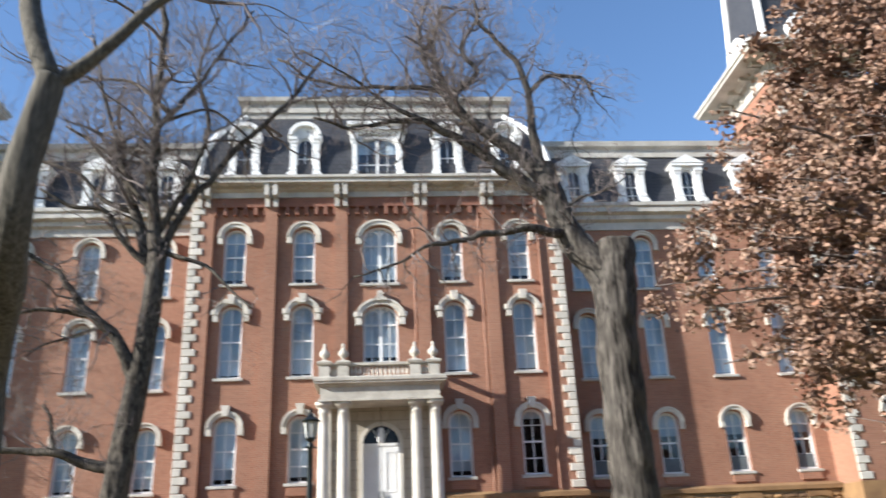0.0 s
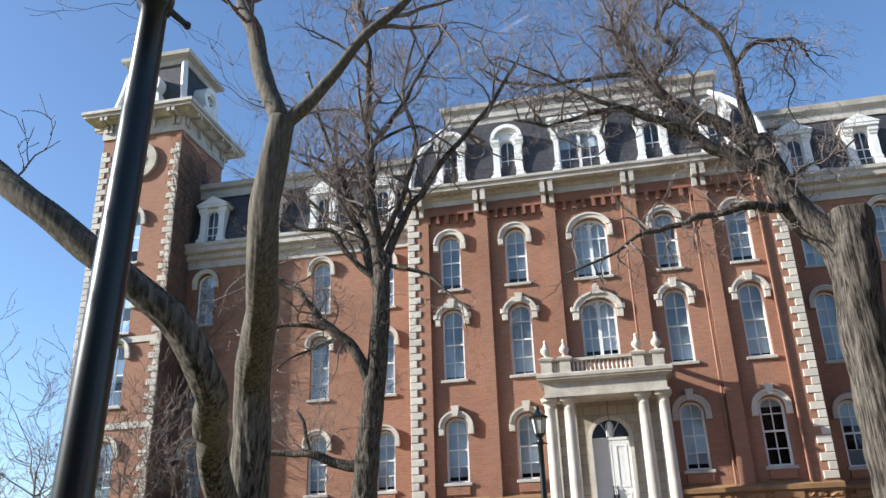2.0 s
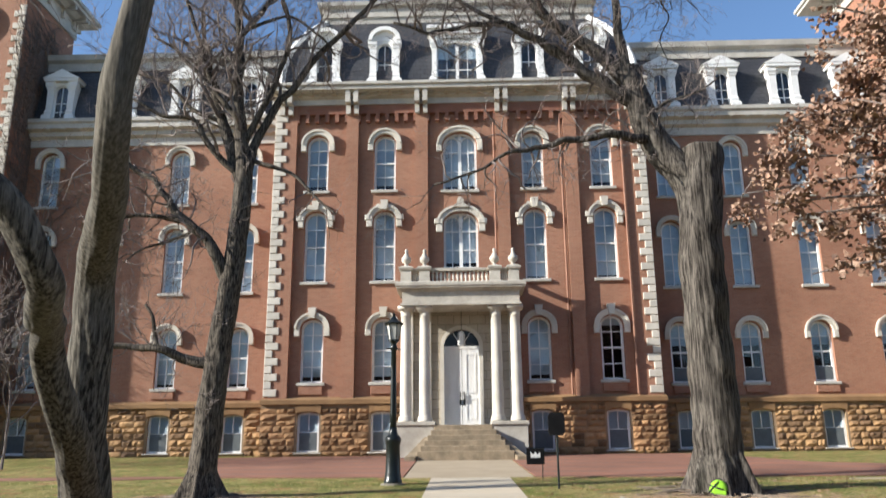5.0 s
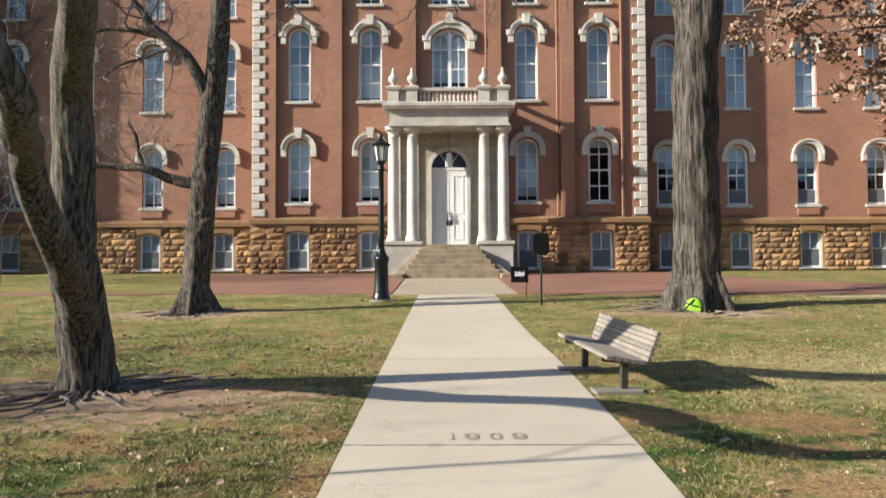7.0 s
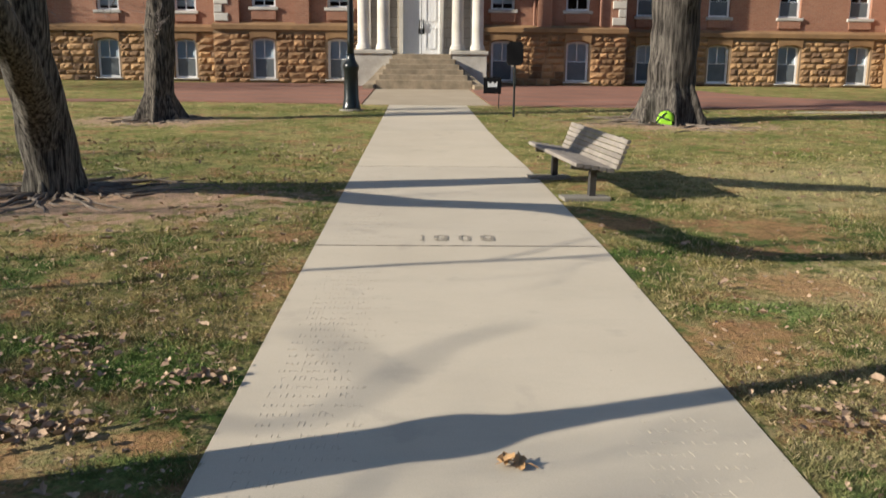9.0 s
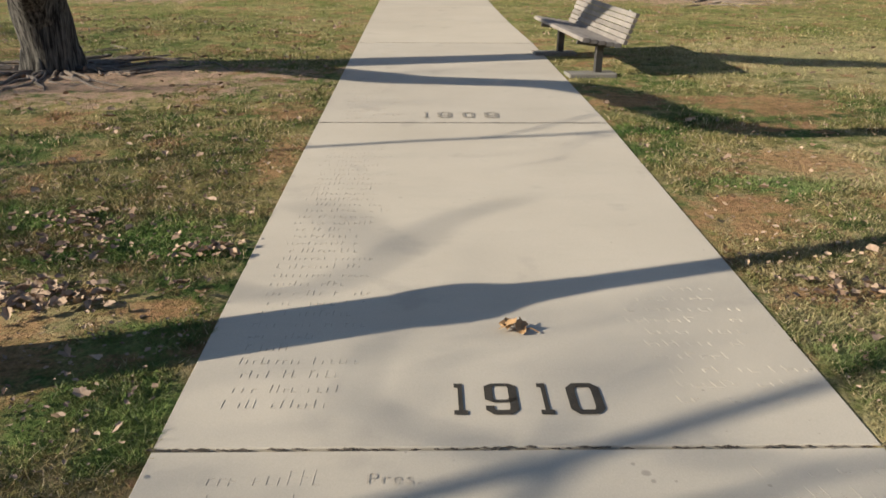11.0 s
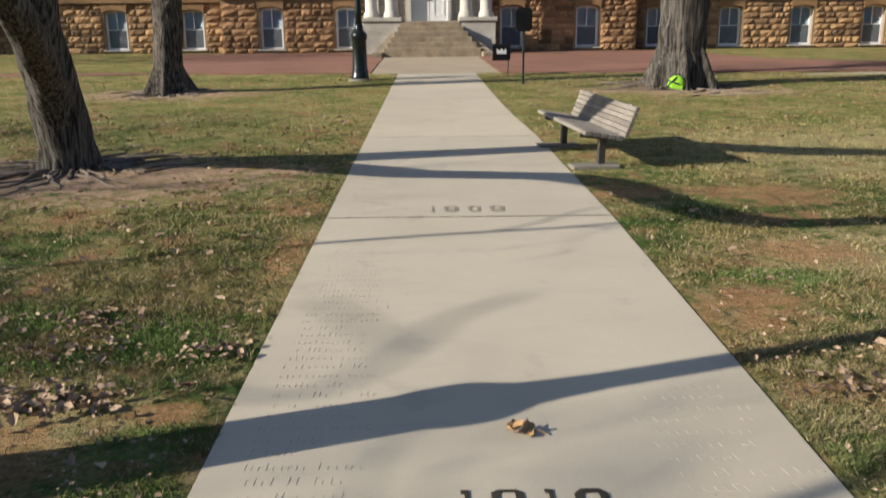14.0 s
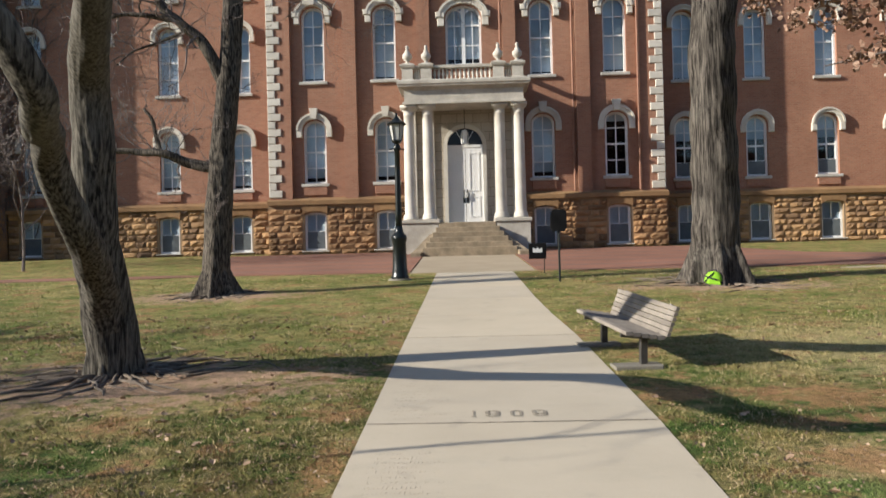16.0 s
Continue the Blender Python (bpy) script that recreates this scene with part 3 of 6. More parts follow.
        if hood.get("crest"):
            zt = high + 0.03 + thick
            h.prism([(-0.34, zt - 0.1), (0.34, zt - 0.1), (0.17, zt + 0.06), (0.11, zt + 0.1), (0.14, zt + 0.2), (0.07, zt + 0.31), (-0.07, zt + 0.31), (-0.14, zt + 0.2), (-0.11, zt + 0.1), (-0.17, zt + 0.06)], -proud - 0.08, 0.0)
        part("hood", h, LIME, master, "cream stone hood mould")
    for place in where[1:]:
        copy_thing(master, Matrix.Translation(place))
    return master


def three(bays, y, z):
    return [(x, y, z) for x in bays]


CAP = dict(thick=0.2, drop=0.3)
window_set("window", 0.45, 2.5, 0.40, 4, three(PAV_BAYS[3:], D, 4.66), dict(CAP, key=0.2), blind=0.86, apron=0.46)
window_set("window", 0.45, 2.5, 0.40, 4, three(PAV_BAYS[:3], D, 4.66), dict(CAP, key=0.2), blind=0.1, apron=0.46)
window_set("window", 0.46, 2.95, 0.40, 4, three(PAV_BAYS, D, 8.66), dict(CAP, key=0.18, square=1, ear=1), blind=0.06)
window_set("window", 0.45, 2.45, 0.42, 4, three(PAV_BAYS, D, 12.5), dict(CAP), blind=0.12)
window_set("window", 0.7, 2.35, 0.5, 3, [(-0.06, D, 9.15)], dict(thick=0.24, drop=0.35, ear=1, crest=1), True, blind=0.12)
window_set("window", 0.7, 2.55, 0.55, 3, [(-0.06, D, 12.45)], dict(thick=0.2, drop=0.3), True, blind=0.1)
window_set("window", 0.43, 2.45, 0.40, 4, three(WING_BAYS[:4], W, 4.62), dict(CAP, thick=0.17), blind=0.08, apron=0.42)
window_set("window", 0.43, 2.45, 0.40, 4, three(WING_BAYS[4:], W, 4.62), dict(CAP, thick=0.17), blind=0.62, screen=0.25, apron=0.42)
window_set("window", 0.44, 2.8, 0.40, 4, three(WING_BAYS, W, 8.58), dict(CAP, thick=0.17), blind=0.05)
window_set("window", 0.43, 2.45, 0.42, 4, three(WING_BAYS, W, 12.5), dict(CAP, thick=0.17), blind=0.06)
window_set("basement_window", 0.43, 1.5, 0.14, 2, three(PAV_BAYS, D - 0.25, 2.03), None, blind=0.45, screen=0.5, back=0.07, lip=0.05)
window_set("basement_window", 0.43, 1.5, 0.14, 2, three(WING_BAYS, W - 0.25, 2.06), None, blind=0.45, screen=0.5, back=0.07, lip=0.05)


def walls():
    s = Shape()
    cols = [(x, 0.45, [(4.66, 6.76, 0.4), (8.66, 11.21, 0.4), (12.5, 14.53, 0.42)]) for x in PAV_BAYS]
    cols.append((-0.06, 0.7, [(2.95, 5.98, 0.7), (9.15, 11.0, 0.5), (12.45, 14.45, 0.55)]))
    wall_panel(s, -7.7, 7.5, 2.9, 17.0, D, cols, 0.3)
    for x in (-7.7, 7.5):
        s.add([(x, D - 0.2, 2), (x, W + 6, 2), (x, W + 6, 17), (x, D - 0.2, 17)], [(0, 1, 2, 3)])
    part("wall", s, BRICK, hall, "red brick pavilion wall")
    for x0, x1, c in ((-23.5, -7.7, WING_BAYS[:4]), (7.5, 23.5, WING_BAYS[4:])):
        s = Shape()
        wall_panel(s, x0, x1, 3.95, 16.3, W, [(x, 0.435, [(4.62, 6.67, 0.4), (8.58, 10.98, 0.4), (12.5, 14.53, 0.42)]) for x in c], 0.3)
        part("wall", s, BRICK, hall, "red brick wing wall")
    # pilasters and corner piers
    for x0, x1 in ((-7.74, -6.86), (-4.78, -4.28), (-1.9, -1.38), (1.45, 1.95), (4.25, 4.78), (6.62, 7.54)):
        s = Shape()
        s.box(x0, x1, D - 0.2, D + 0.01, 4.05, 16.3)
        part("pilaster", s, BRICK, hall)
    # corbel table below the cornice
    edges = ((-6.86, -4.78), (-4.28, -1.9), (-1.38, 1.45), (1.95, 4.25), (4.78, 6.62))
    for x0, x1 in edges:
        s = Shape()
        s.box(x0, x1, D - 0.2, D + 0.01, 15.85, 16.3)
        k = max(4, round((x1 - x0) / 0.42))
        for i in range(k + 1):
            x = x0 + (x1 - x0) * i / k
            s.box(max(x0, x - 0.08), min(x1, x + 0.08), D - 0.19, D + 0.01, 15.5, 15.86)
        part("corbel_table", s, BRICK_DARK, hall, "dark corbelled brick below the cornice")
    # closing walls behind; added floors and backdrop, near black in place of unlit rooms
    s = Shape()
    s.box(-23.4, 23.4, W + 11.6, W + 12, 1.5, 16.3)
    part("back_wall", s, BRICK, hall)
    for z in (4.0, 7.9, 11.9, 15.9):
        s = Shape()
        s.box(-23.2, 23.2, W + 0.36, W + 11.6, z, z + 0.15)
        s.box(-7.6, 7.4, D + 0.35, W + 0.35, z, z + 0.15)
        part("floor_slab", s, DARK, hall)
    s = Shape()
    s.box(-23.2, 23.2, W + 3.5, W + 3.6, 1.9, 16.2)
    part("dark_backdrop", s, DARK, hall)


walls()


def rocky(w, h, seed):
    """A rock-faced block: its front swells unevenly, its edges stay in the wall."""
    rng = random.Random(seed)
    s = Shape()
    nx, nz = 4, 3
    v = []
    for j in range(nz + 1):
        for i in range(nx + 1):
            e = i in (0, nx) or j in (0, nz)
            y = -0.02 if e else -0.04 - 0.06 * rng.random()
            v.append((w * (i / nx - 0.5) + (0 if e else rng.uniform(-0.02, 0.02)), y, h * j / nz + (0 if e else rng.uniform(-0.015, 0.015))))
    f = [(j * (nx + 1) + i, j * (nx + 1) + i + 1, (j + 1) * (nx + 1) + i + 1, (j + 1) * (nx + 1) + i) for j in range(nz) for i in range(nx)]
    s.add(v, f)
    k = len(s.v)
    s.add([(-w / 2, -0.02, 0), (w / 2, -0.02, 0), (w / 2, -0.02, h), (-w / 2, -0.02, h), (-w / 2, 0.1, 0), (w / 2, 0.1, 0), (w / 2, 0.1, h), (-w / 2, 0.1, h)],
          [(0, 4, 5, 1), (1, 5, 6, 2), (2, 6, 7, 3), (3, 7, 4, 0)])
    return s


BLOCKS = []          # filled last: places of the base's stones


def basement(x0, x1, y, bays, parts):
    m = Shape()
    wall_panel(m, x0, x1, 1.5, 3.85, y, [(x, 0.43, [(2.05, 3.4, 0.13)]) for x in bays], 0.3)
    part("base_wall", m, MORTAR, hall, "mortared base wall")
    s = Shape()
    s.prism([(x0 - 0.02, 3.82), (x1 + 0.02, 3.82), (x1 + 0.02, 3.98), (x0 - 0.02, 3.98)], y - 0.16, y + 0.3)
    s.add([(x0 - 0.02, y - 0.16, 3.98), (x1 + 0.02, y - 0.16, 3.98), (x1 + 0.02, y + 0.26, 4.12), (x0 - 0.02, y + 0.26, 4.12)], [(0, 1, 2, 3)])
    part("water_table", s, SAND_BAND, hall, "ochre sandstone string course")
    for x in bays:
        s = Shape()
        a = arch(x, 0.47, 3.43, 0.14, 8)
        b = [(px + (px - x) * 0.09, 3.80) for px, _ in a]
        s.band(a, b, y - 0.1, y + 0.05)
        part("lintel", s, SAND_BAND, hall)
    rng = random.Random(int(abs(x0) * 10))
    z = 1.72
    while z < 3.75:
        h = rng.choice((0.18, 0.22, 0.26))
        h = min(h, 3.8 - z)
        if h < 0.1:
            break
        edges = [x0]
        for b in bays:
            if z + h > 2.0 and z < 3.5:
                edges += [b - 0.5, b + 0.5]
        edges.append(x1)
        for a, b in zip(edges[::2], edges[1::2]):
            x = a
            while x < b - 0.06:
                w = rng.choice((0.32, 0.4, 0.5, 0.62))
                w = b - x if b - x < w + 0.25 else w
                BLOCKS.append((x + w / 2, y, z, w - 0.02, h - 0.018, parts))
                x += w
        z += h


basement(-7.82, -2.45, D - 0.25, PAV_BAYS[:2], True)
basement(2.25, 7.62, D - 0.25, PAV_BAYS[2:], True)
basement(-19.0, -7.82, W - 0.25, WING_BAYS[:4], False)
basement(7.62, 19.0, W - 0.25, WING_BAYS[4:], False)


# ---- cornices, roofs and dormers ----
def cornice(x0, x1, y, z0, z1, deep, brackets, frieze=None):
    s = Shape()
    h = z1 - z0
    prof = [(0, z0), (0.07, z0), (0.07, z0 + 0.3 * h), (deep * 0.45, z0 + 0.38 * h), (deep * 0.45, z0 + 0.55 * h), (deep * 0.86, z0 + 0.62 * h), (deep * 0.86, z0 + 0.8 * h), (deep, z0 + 0.86 * h), (deep, z1), (-0.4, z1 + 0.05), (-0.4, z0)]
    n = len(prof)
    v = [(x, y - d, z) for x in (x0, x1) for d, z in prof]
    s.add(v, [(i, (i + 1) % n, n + (i + 1) % n, n + i) for i in range(n)] + [tuple(range(n)), tuple(range(2 * n - 1, n - 1, -1))])
    part("cornice", s, PAINT_OLD, hall, "weathered cream moulded cornice")
    if frieze:
        part("frieze", Shape().box(x0 + 0.02, x1 - 0.02, y - deep * 0.45 - 0.012, y - deep * 0.45 + 0.05, z0 + 0.39 * h, z0 + 0.545 * h), frieze, hall, "tan painted frieze board")
    for x in brackets:
        b = Shape()
        b.prism([(x - 0.09, z0 - 0.45), (x + 0.09, z0 - 0.45), (x + 0.11, z0 + 0.62 * h), (x - 0.11, z0 + 0.62 * h)], y - 0.16, y)
        b.prism([(x - 0.1, z0 - 0.05), (x + 0.1, z0 - 0.05), (x + 0.1, z0 + 0.6 * h), (x - 0.1, z0 + 0.6 * h)], y - deep * 0.75, y - 0.16)
        part("bracket", b, PAINT_OLD, hall, "cream painted bracket")


EAVE = 17.05
pil = [-7.3, -4.53, -1.64, 1.7, 4.52, 7.1]
cornice(-7.95, 7.75, D - 0.2, 16.25, EAVE, 0.62, [p + d for p in pil for d in (-0.17, 0.17)], FRIEZE)
k = [x for x in np.arange(-6.7, 7.0, 0.47).tolist() if min(abs(x - p) for p in pil) > 0.4]
block = Shape().bevel_box(-0.07, 0.07, -0.36, 0.0, 0.0, 0.17, 0.02).mesh("modillion", PAINT_OLD)
tan_block = Shape().bevel_box(-0.07, 0.07, -0.36, 0.0, 0.0, 0.17, 0.02).mesh("modillion", FRIEZE)
for x in k:
    part("modillion", tan_block, None, hall, at=(x, D - 0.2, 16.55))
for x0, x1 in ((-23.0, -7.75), (7.55, 23.0)):
    cornice(x0, x1, W, 15.25, 16.42, 0.55, [])
    for x in np.arange(x0 + 0.5, x1, 0.72).tolist():
        part("modillion", block, None, hall, at=(x, W - 0.1, 15.92))


def mansard(x0, x1, y, z0, z1, inset, bulge, material, back=8.0, ends=(True, True), label="grey slate mansard roof", sides=1.0):
    """A roof whose sides curve inwards as they climb."""
    s = Shape()
    n = 10
    rows = []
    for i in range(n + 1):
        u = i / n
        off = inset * (u ** bulge)
        rows.append((x0 + off * sides * ends[0], x1 - off * sides * ends[1], y + off, z0 + (z1 - z0) * u))
    for (a, b, c, d), (e, f, g, h) in zip(rows, rows[1:]):
        s.add([(a, c, d), (b, c, d), (f, g, h), (e, g, h)], [(0, 1, 2, 3)])
        s.add([(a, c, d), (e, g, h), (e, y + back, h), (a, y + back, d)], [(0, 1, 2, 3)])
        s.add([(b, c, d), (f, g, h), (f, y + back, h), (b, y + back, d)], [(0, 1, 2, 3)])
    a, b, c, d = rows[-1]
    s.add([(a, c, d), (b, c, d), (b, y + back, d), (a, y + back, d)], [(0, 1, 2, 3)])
    part("roof", s, material, hall, label)
    return rows


rows = mansard(-7.6, 7.4, D - 0.25, EAVE + 0.02, 20.9, 1.35, 2.3, SLATE, 9.0, label="steep curved mansard roof of grey slate", sides=1.2)
for side in (0, 1):
    t = Shape()
    pts = [(r[side], r[2], r[3]) for r in rows]
    t.tube(pts, [0.16] * len(pts), 6)
    part("hip_trim", t, PAINT, hall, "white curved hip trim")
s = Shape()
a, b, c, d = rows[-1]
s.stack([(a - o, b + o, c - o, c + 7 + o, z) for o, z in ((0.1, 20.8), (0.12, 21.05), (0.2, 21.08), (0.2, 21.5), (0.38, 21.58), (0.42, 21.78))])
part("roof_crown", s, PAINT_OLD, hall, "weathered cream crown moulding of the roof")
for x0, x1 in ((-19.6, -7.4), (7.3, 19.6)):
    rows = mansard(x0, x1, W - 0.1, 16.44, 19.3, 0.75, 1.3, SLATE, 9.0, (False, False))
    s = Shape()
    c = rows[-1][2]
    s.stack([(x0, x1, c - o, c + 7, z) for o, z in ((0.1, 19.25), (0.1, 19.65), (0.28, 19.75), (0.32, 20.0))])
    part("roof_crown", s, PAINT_OLD, hall, "weathered cream crown moulding of the roof")


def dormer(cx, y, z, w, h, deep, kind, double=False):
    """White dormer: posts with scrolled feet and caps, head, cheeks, sash and panes."""
    hw = w / 2
    p = {"arch": 0.28, "gable": 0.30, "flat": 0.2}[kind]
    iw, spring, rise = hw - p, z + h * 0.58, min(h * 0.13, (hw - p) * 1.15)
    line = arch(cx, iw, spring, rise, 10)
    top = z + h * 0.76
    s = Shape()
    s.band(line, [(x, top) for x, _ in line], y, y + 0.12)
    ob = part("dormer", s, PAINT, hall, "white-painted dormer")
    for side in (-1, 1):
        def ring(i, o, f, zz):
            return (*sorted((cx + side * (hw - p - i), cx + side * (hw + o))), y - f, y + 0.15, zz)
        s = Shape().stack([ring(0.02, 0.11, 0.15, z), ring(0.02, 0.12, 0.16, z + 0.16), ring(0.02, 0.09, 0.15, z + 0.24), ring(0.01, 0.02, 0.1, z + 0.3), ring(0, 0.03, 0.12, z + 0.42), ring(0, 0.0, 0.06, z + 0.52), ring(0, 0.0, 0.06, z + h * 0.6), ring(0, 0.03, 0.09, z + h * 0.62),
                           ring(0.02, 0.05, 0.1, z + h * 0.65), ring(0.02, 0.09, 0.14, z + h * 0.68), ring(0.02, 0.09, 0.14, z + h * 0.76)])
        part("post", s, PAINT, ob)
        s = Shape().box(*sorted((cx + side * (hw - 0.05), cx + side * hw)), y + 0.15, y + deep, z, z + h * 0.74)
        part("cheek", s, PAINT, ob)
    part("sill", Shape().box(cx - hw, cx + hw, y - 0.05, y + 0.14, z, z + 0.1), PAINT, ob)
    if kind == "arch":
        a = arch(cx, hw - 0.1, z + h * 0.745, h * 0.165, 12)
        b = arch(cx, hw + 0.06, z + h * 0.745, h * 0.23, 12)
        part("arch_hood", Shape().band(a, b, y - 0.2, y + deep), PAINT, ob)
        part("tympanum", Shape().prism(arch(cx, hw - 0.09, z + h * 0.75, h * 0.165, 12), y - 0.02, y + 0.1), PAINT, ob)
    elif kind == "flat":
        s = Shape().stack([(cx - hw - o, cx + hw + o, y - 0.08 - o, y + deep, zz) for o, zz in ((0.0, z + h * 0.77), (0.02, z + h * 0.8), (0.12, z + h * 0.83), (0.12, z + h * 0.89), (0.22, z + h * 0.91), (0.22, z + h * 0.97))])
        part("dormer_cornice", s, PAINT, ob)
    else:
        part("dormer_cornice", Shape().box(cx - hw - 0.14, cx + hw + 0.14, y - 0.2, y + deep, z + h * 0.765, z + h * 0.82), PAINT, ob)
        s = Shape().prism([(cx - hw - 0.22, z + h * 0.822), (cx + hw + 0.22, z + h * 0.822), (cx, z + h)], y - 0.22, y + deep)
        part("pediment", s, PAINT, ob)
    f = Shape()
    line2 = arch(cx, iw - 0.06, spring, rise - 0.05, 10)
    f.band([(cx - iw + 0.06, z + 0.1)] + line2 + [(cx + iw - 0.06, z + 0.1)], [(cx - iw, z + 0.1)] + line + [(cx + iw, z + 0.1)], y + 0.08, y + 0.13)
    for x in ([cx] if not double else [cx - iw / 2, cx, cx + iw / 2]):
        ww = 0.02 if not double else 0.07 if x == cx else 0.012
        part("muntin", Shape().box(x - ww, x + ww, y + 0.085, y + 0.125, z + 0.1, spring + rise * 0.85), PAINT, ob)
    for q in ((0.33, 0.62) if not double else (0.42,)):
        part("muntin", Shape().box(cx - iw, cx + iw, y + 0.09, y + 0.12, z + (spring - z) * q - 0.018, z + (spring - z) * q + 0.018), PAINT, ob)
    part("sash", f, PAINT, ob)
    for i in range(4 if double else 2):
        k = 2 if not double else 4
        x0, x1 = cx - iw + 2 * iw * i / k, cx - iw + 2 * iw * (i + 1) / k
        g = Shape()
        zt = [spring + rise * math.sqrt(max(0, 1 - ((x - cx) / iw) ** 2)) for x in (x0, (x0 + x1) / 2, x1)]
        g.add([(x0, y + 0.11, z + 0.1), (x1, y + 0.11, z + 0.1), (x1, y + 0.11, zt[2]), ((x0 + x1) / 2, y + 0.11, zt[1]), (x0, y + 0.11, zt[0])], [(0, 1, 2, 3, 4)])
        part("pane", g, GLASS, ob).visible_shadow = False
    if double:
        b = Shape()
        b.box(cx - iw, cx + iw, y + 0.2, y + 0.22, z + h * 0.45, top)
        part("blind", b, BLIND, ob)
    # near-black sheet in place of the unlit space behind the dormer
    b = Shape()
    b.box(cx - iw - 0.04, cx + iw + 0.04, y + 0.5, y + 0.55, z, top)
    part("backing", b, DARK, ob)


for x, kind in ((-5.75, "arch"), (-3.2, "arch"), (2.95, "arch"), (5.55, "arch")):
    dormer(x, D - 0.3, EAVE + 0.05, 1.26, 2.75, 1.5, kind)
dormer(-0.1, D - 0.35, EAVE + 0.05, 2.15, 2.7, 1.5, "flat", True)
for x in (-17.9, -15.1, -12.25, -9.35, 8.85, 11.5, 14.2, 17.0):
    dormer(x, W - 0.15, 16.46, 1.24, 2.45, 1.2, "gable")


# ---- the towers ----
def tower(cx, high, label, ze, o):
    half, y0 = 2.12, 30.75
    y1 = y0 + 2 * half
    s = Shape()
    wall_panel(s, cx - half, cx + half, 3.9, ze - 0.8, y0, [(cx, 0.48, [(4.6, 6.7, 0.42), (8.6, 11.0, 0.42), (11.9, 13.3, 0.4), (15.3, 17.5, 0.45)])], 0.3)
    s.add([(cx + half, y0, 1.5), (cx + half, y1, 1.5), (cx + half, y1, ze), (cx + half, y0, ze)], [(0, 1, 2, 3)])
    s.add([(cx - half, y0, 1.5), (cx - half, y1, 1.5), (cx - half, y1, ze), (cx - half, y0, ze)], [(0, 1, 2, 3)])
    s.add([(cx - half, y1, 1.5), (cx + half, y1, 1.5), (cx + half, y1, ze), (cx - half, y1, ze)], [(0, 1, 2, 3)])
    part("tower_wall", s, BRICK, hall, label)
    # near-black sheet stands in for the tower's unlit rooms
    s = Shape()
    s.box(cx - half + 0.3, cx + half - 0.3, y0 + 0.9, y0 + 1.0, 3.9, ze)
    part("dark_backdrop", s, DARK, hall)
    s = Shape()
    s.box(cx - half - 0.06, cx + half + 0.06, y0 - 0.06, y1 + 0.06, 1.3, 3.95)
    part("tower_base", s, SAND_BAND, hall, "ochre sandstone tower base")
    for z in (7.6, 11.4):
        s = Shape()
        s.box(cx - half - 0.05, cx + half + 0.05, y0 - 0.05, y0, z, z + 0.28)
        part("string_course", s, LIME, hall, "cream stone string course")
    # round plaque with a star
    c = Shape()
    for r0, r1, yy in ((0.72, 0.98, -0.16), (0.52, 0.72, -0.08)):
        a = [(cx + r0 * math.cos(i * math.pi / 16), ze - 2.4 + r0 * math.sin(i * math.pi / 16)) for i in range(33)]
        b = [(cx + r1 * math.cos(i * math.pi / 16), ze - 2.4 + r1 * math.sin(i * math.pi / 16)) for i in range(33)]
        c.band(a, b, y0 + yy, y0)
    c.prism([(cx + 0.52 * math.cos(i * math.pi / 8), ze - 2.4 + 0.52 * math.sin(i * math.pi / 8)) for i in range(16)], y0 - 0.03, y0)
    star = [(cx + (0.46 if i % 2 else 0.2) * math.sin(i * math.pi / 8), ze - 2.4 + (0.46 if i % 2 else 0.2) * math.cos(i * math.pi / 8)) for i in range(16)]
    c.prism(star, y0 - 0.09, y0 - 0.03)
    part("roundel", c, LIME_GREY, hall, "round cream stone roundel with a rosette")
    # frieze, bracketed eave
    e = Shape()
    e.box(cx - half - 0.08, cx + half + 0.08, y0 - 0.08, y1 + 0.08, ze - 0.95, ze - 0.15)
    part("tower_frieze", e, PAINT_OLD, hall, "cream painted frieze")
    e = Shape()
    e.stack([(cx - half - q, cx + half + q, y0 - q, y1 + q, z) for q, z in ((0.3, ze - 0.15), (0.5, ze), (o - 0.1, ze + 0.01), (o - 0.1, ze + 0.15), (o, ze + 0.18), (o, ze + 0.34))])
    part("tower_eave", e, PAINT_OLD, hall, "wide cream painted eave")
    for side in range(4):
        for u in (-0.92, -0.8, -0.3, 0.3, 0.8, 0.92):
            b = Shape()
            b.prism([(-0.075, ze - 0.62), (0.075, ze - 0.62), (0.075, ze), (-0.075, ze)], -half - 0.2, -half - 0.06)
            b.prism([(-0.075, ze - 0.2), (0.075, ze - 0.2), (0.075, ze), (-0.075, ze)], -half - 0.75, -half - 0.2)
            m = Matrix.Translation((cx, (y0 + y1) / 2, 0)) @ Matrix.Rotation(side * math.pi / 2, 4, "Z") @ Matrix.Translation((u * half, 0, 0))
            part("bracket", b, PAINT_OLD, hall, at=m)
    # mansard cap
    r = Shape()
    n = 8
    rows = []
    for i in range(n + 1):
        u = i / n
        rows.append((half - 0.05 - 0.55 * u ** 0.6, ze + 0.34 + high * u))
    r.stack([(cx - q, cx + q, (y0 + y1) / 2 - q, (y0 + y1) / 2 + q, z) for q, z in rows])
    part("tower_roof", r, SLATE, hall, "grey slate tower cap")
    for sx, sy in ((-1, -1), (1, -1), (1, 1), (-1, 1)):
        t = Shape()
        t.tube([(cx + sx * q, (y0 + y1) / 2 + sy * q, z) for q, z in rows], [0.17] * len(rows), 6)
        part("hip_trim", t, PAINT, hall)
    t = Shape()
    rt, zt = rows[-1]
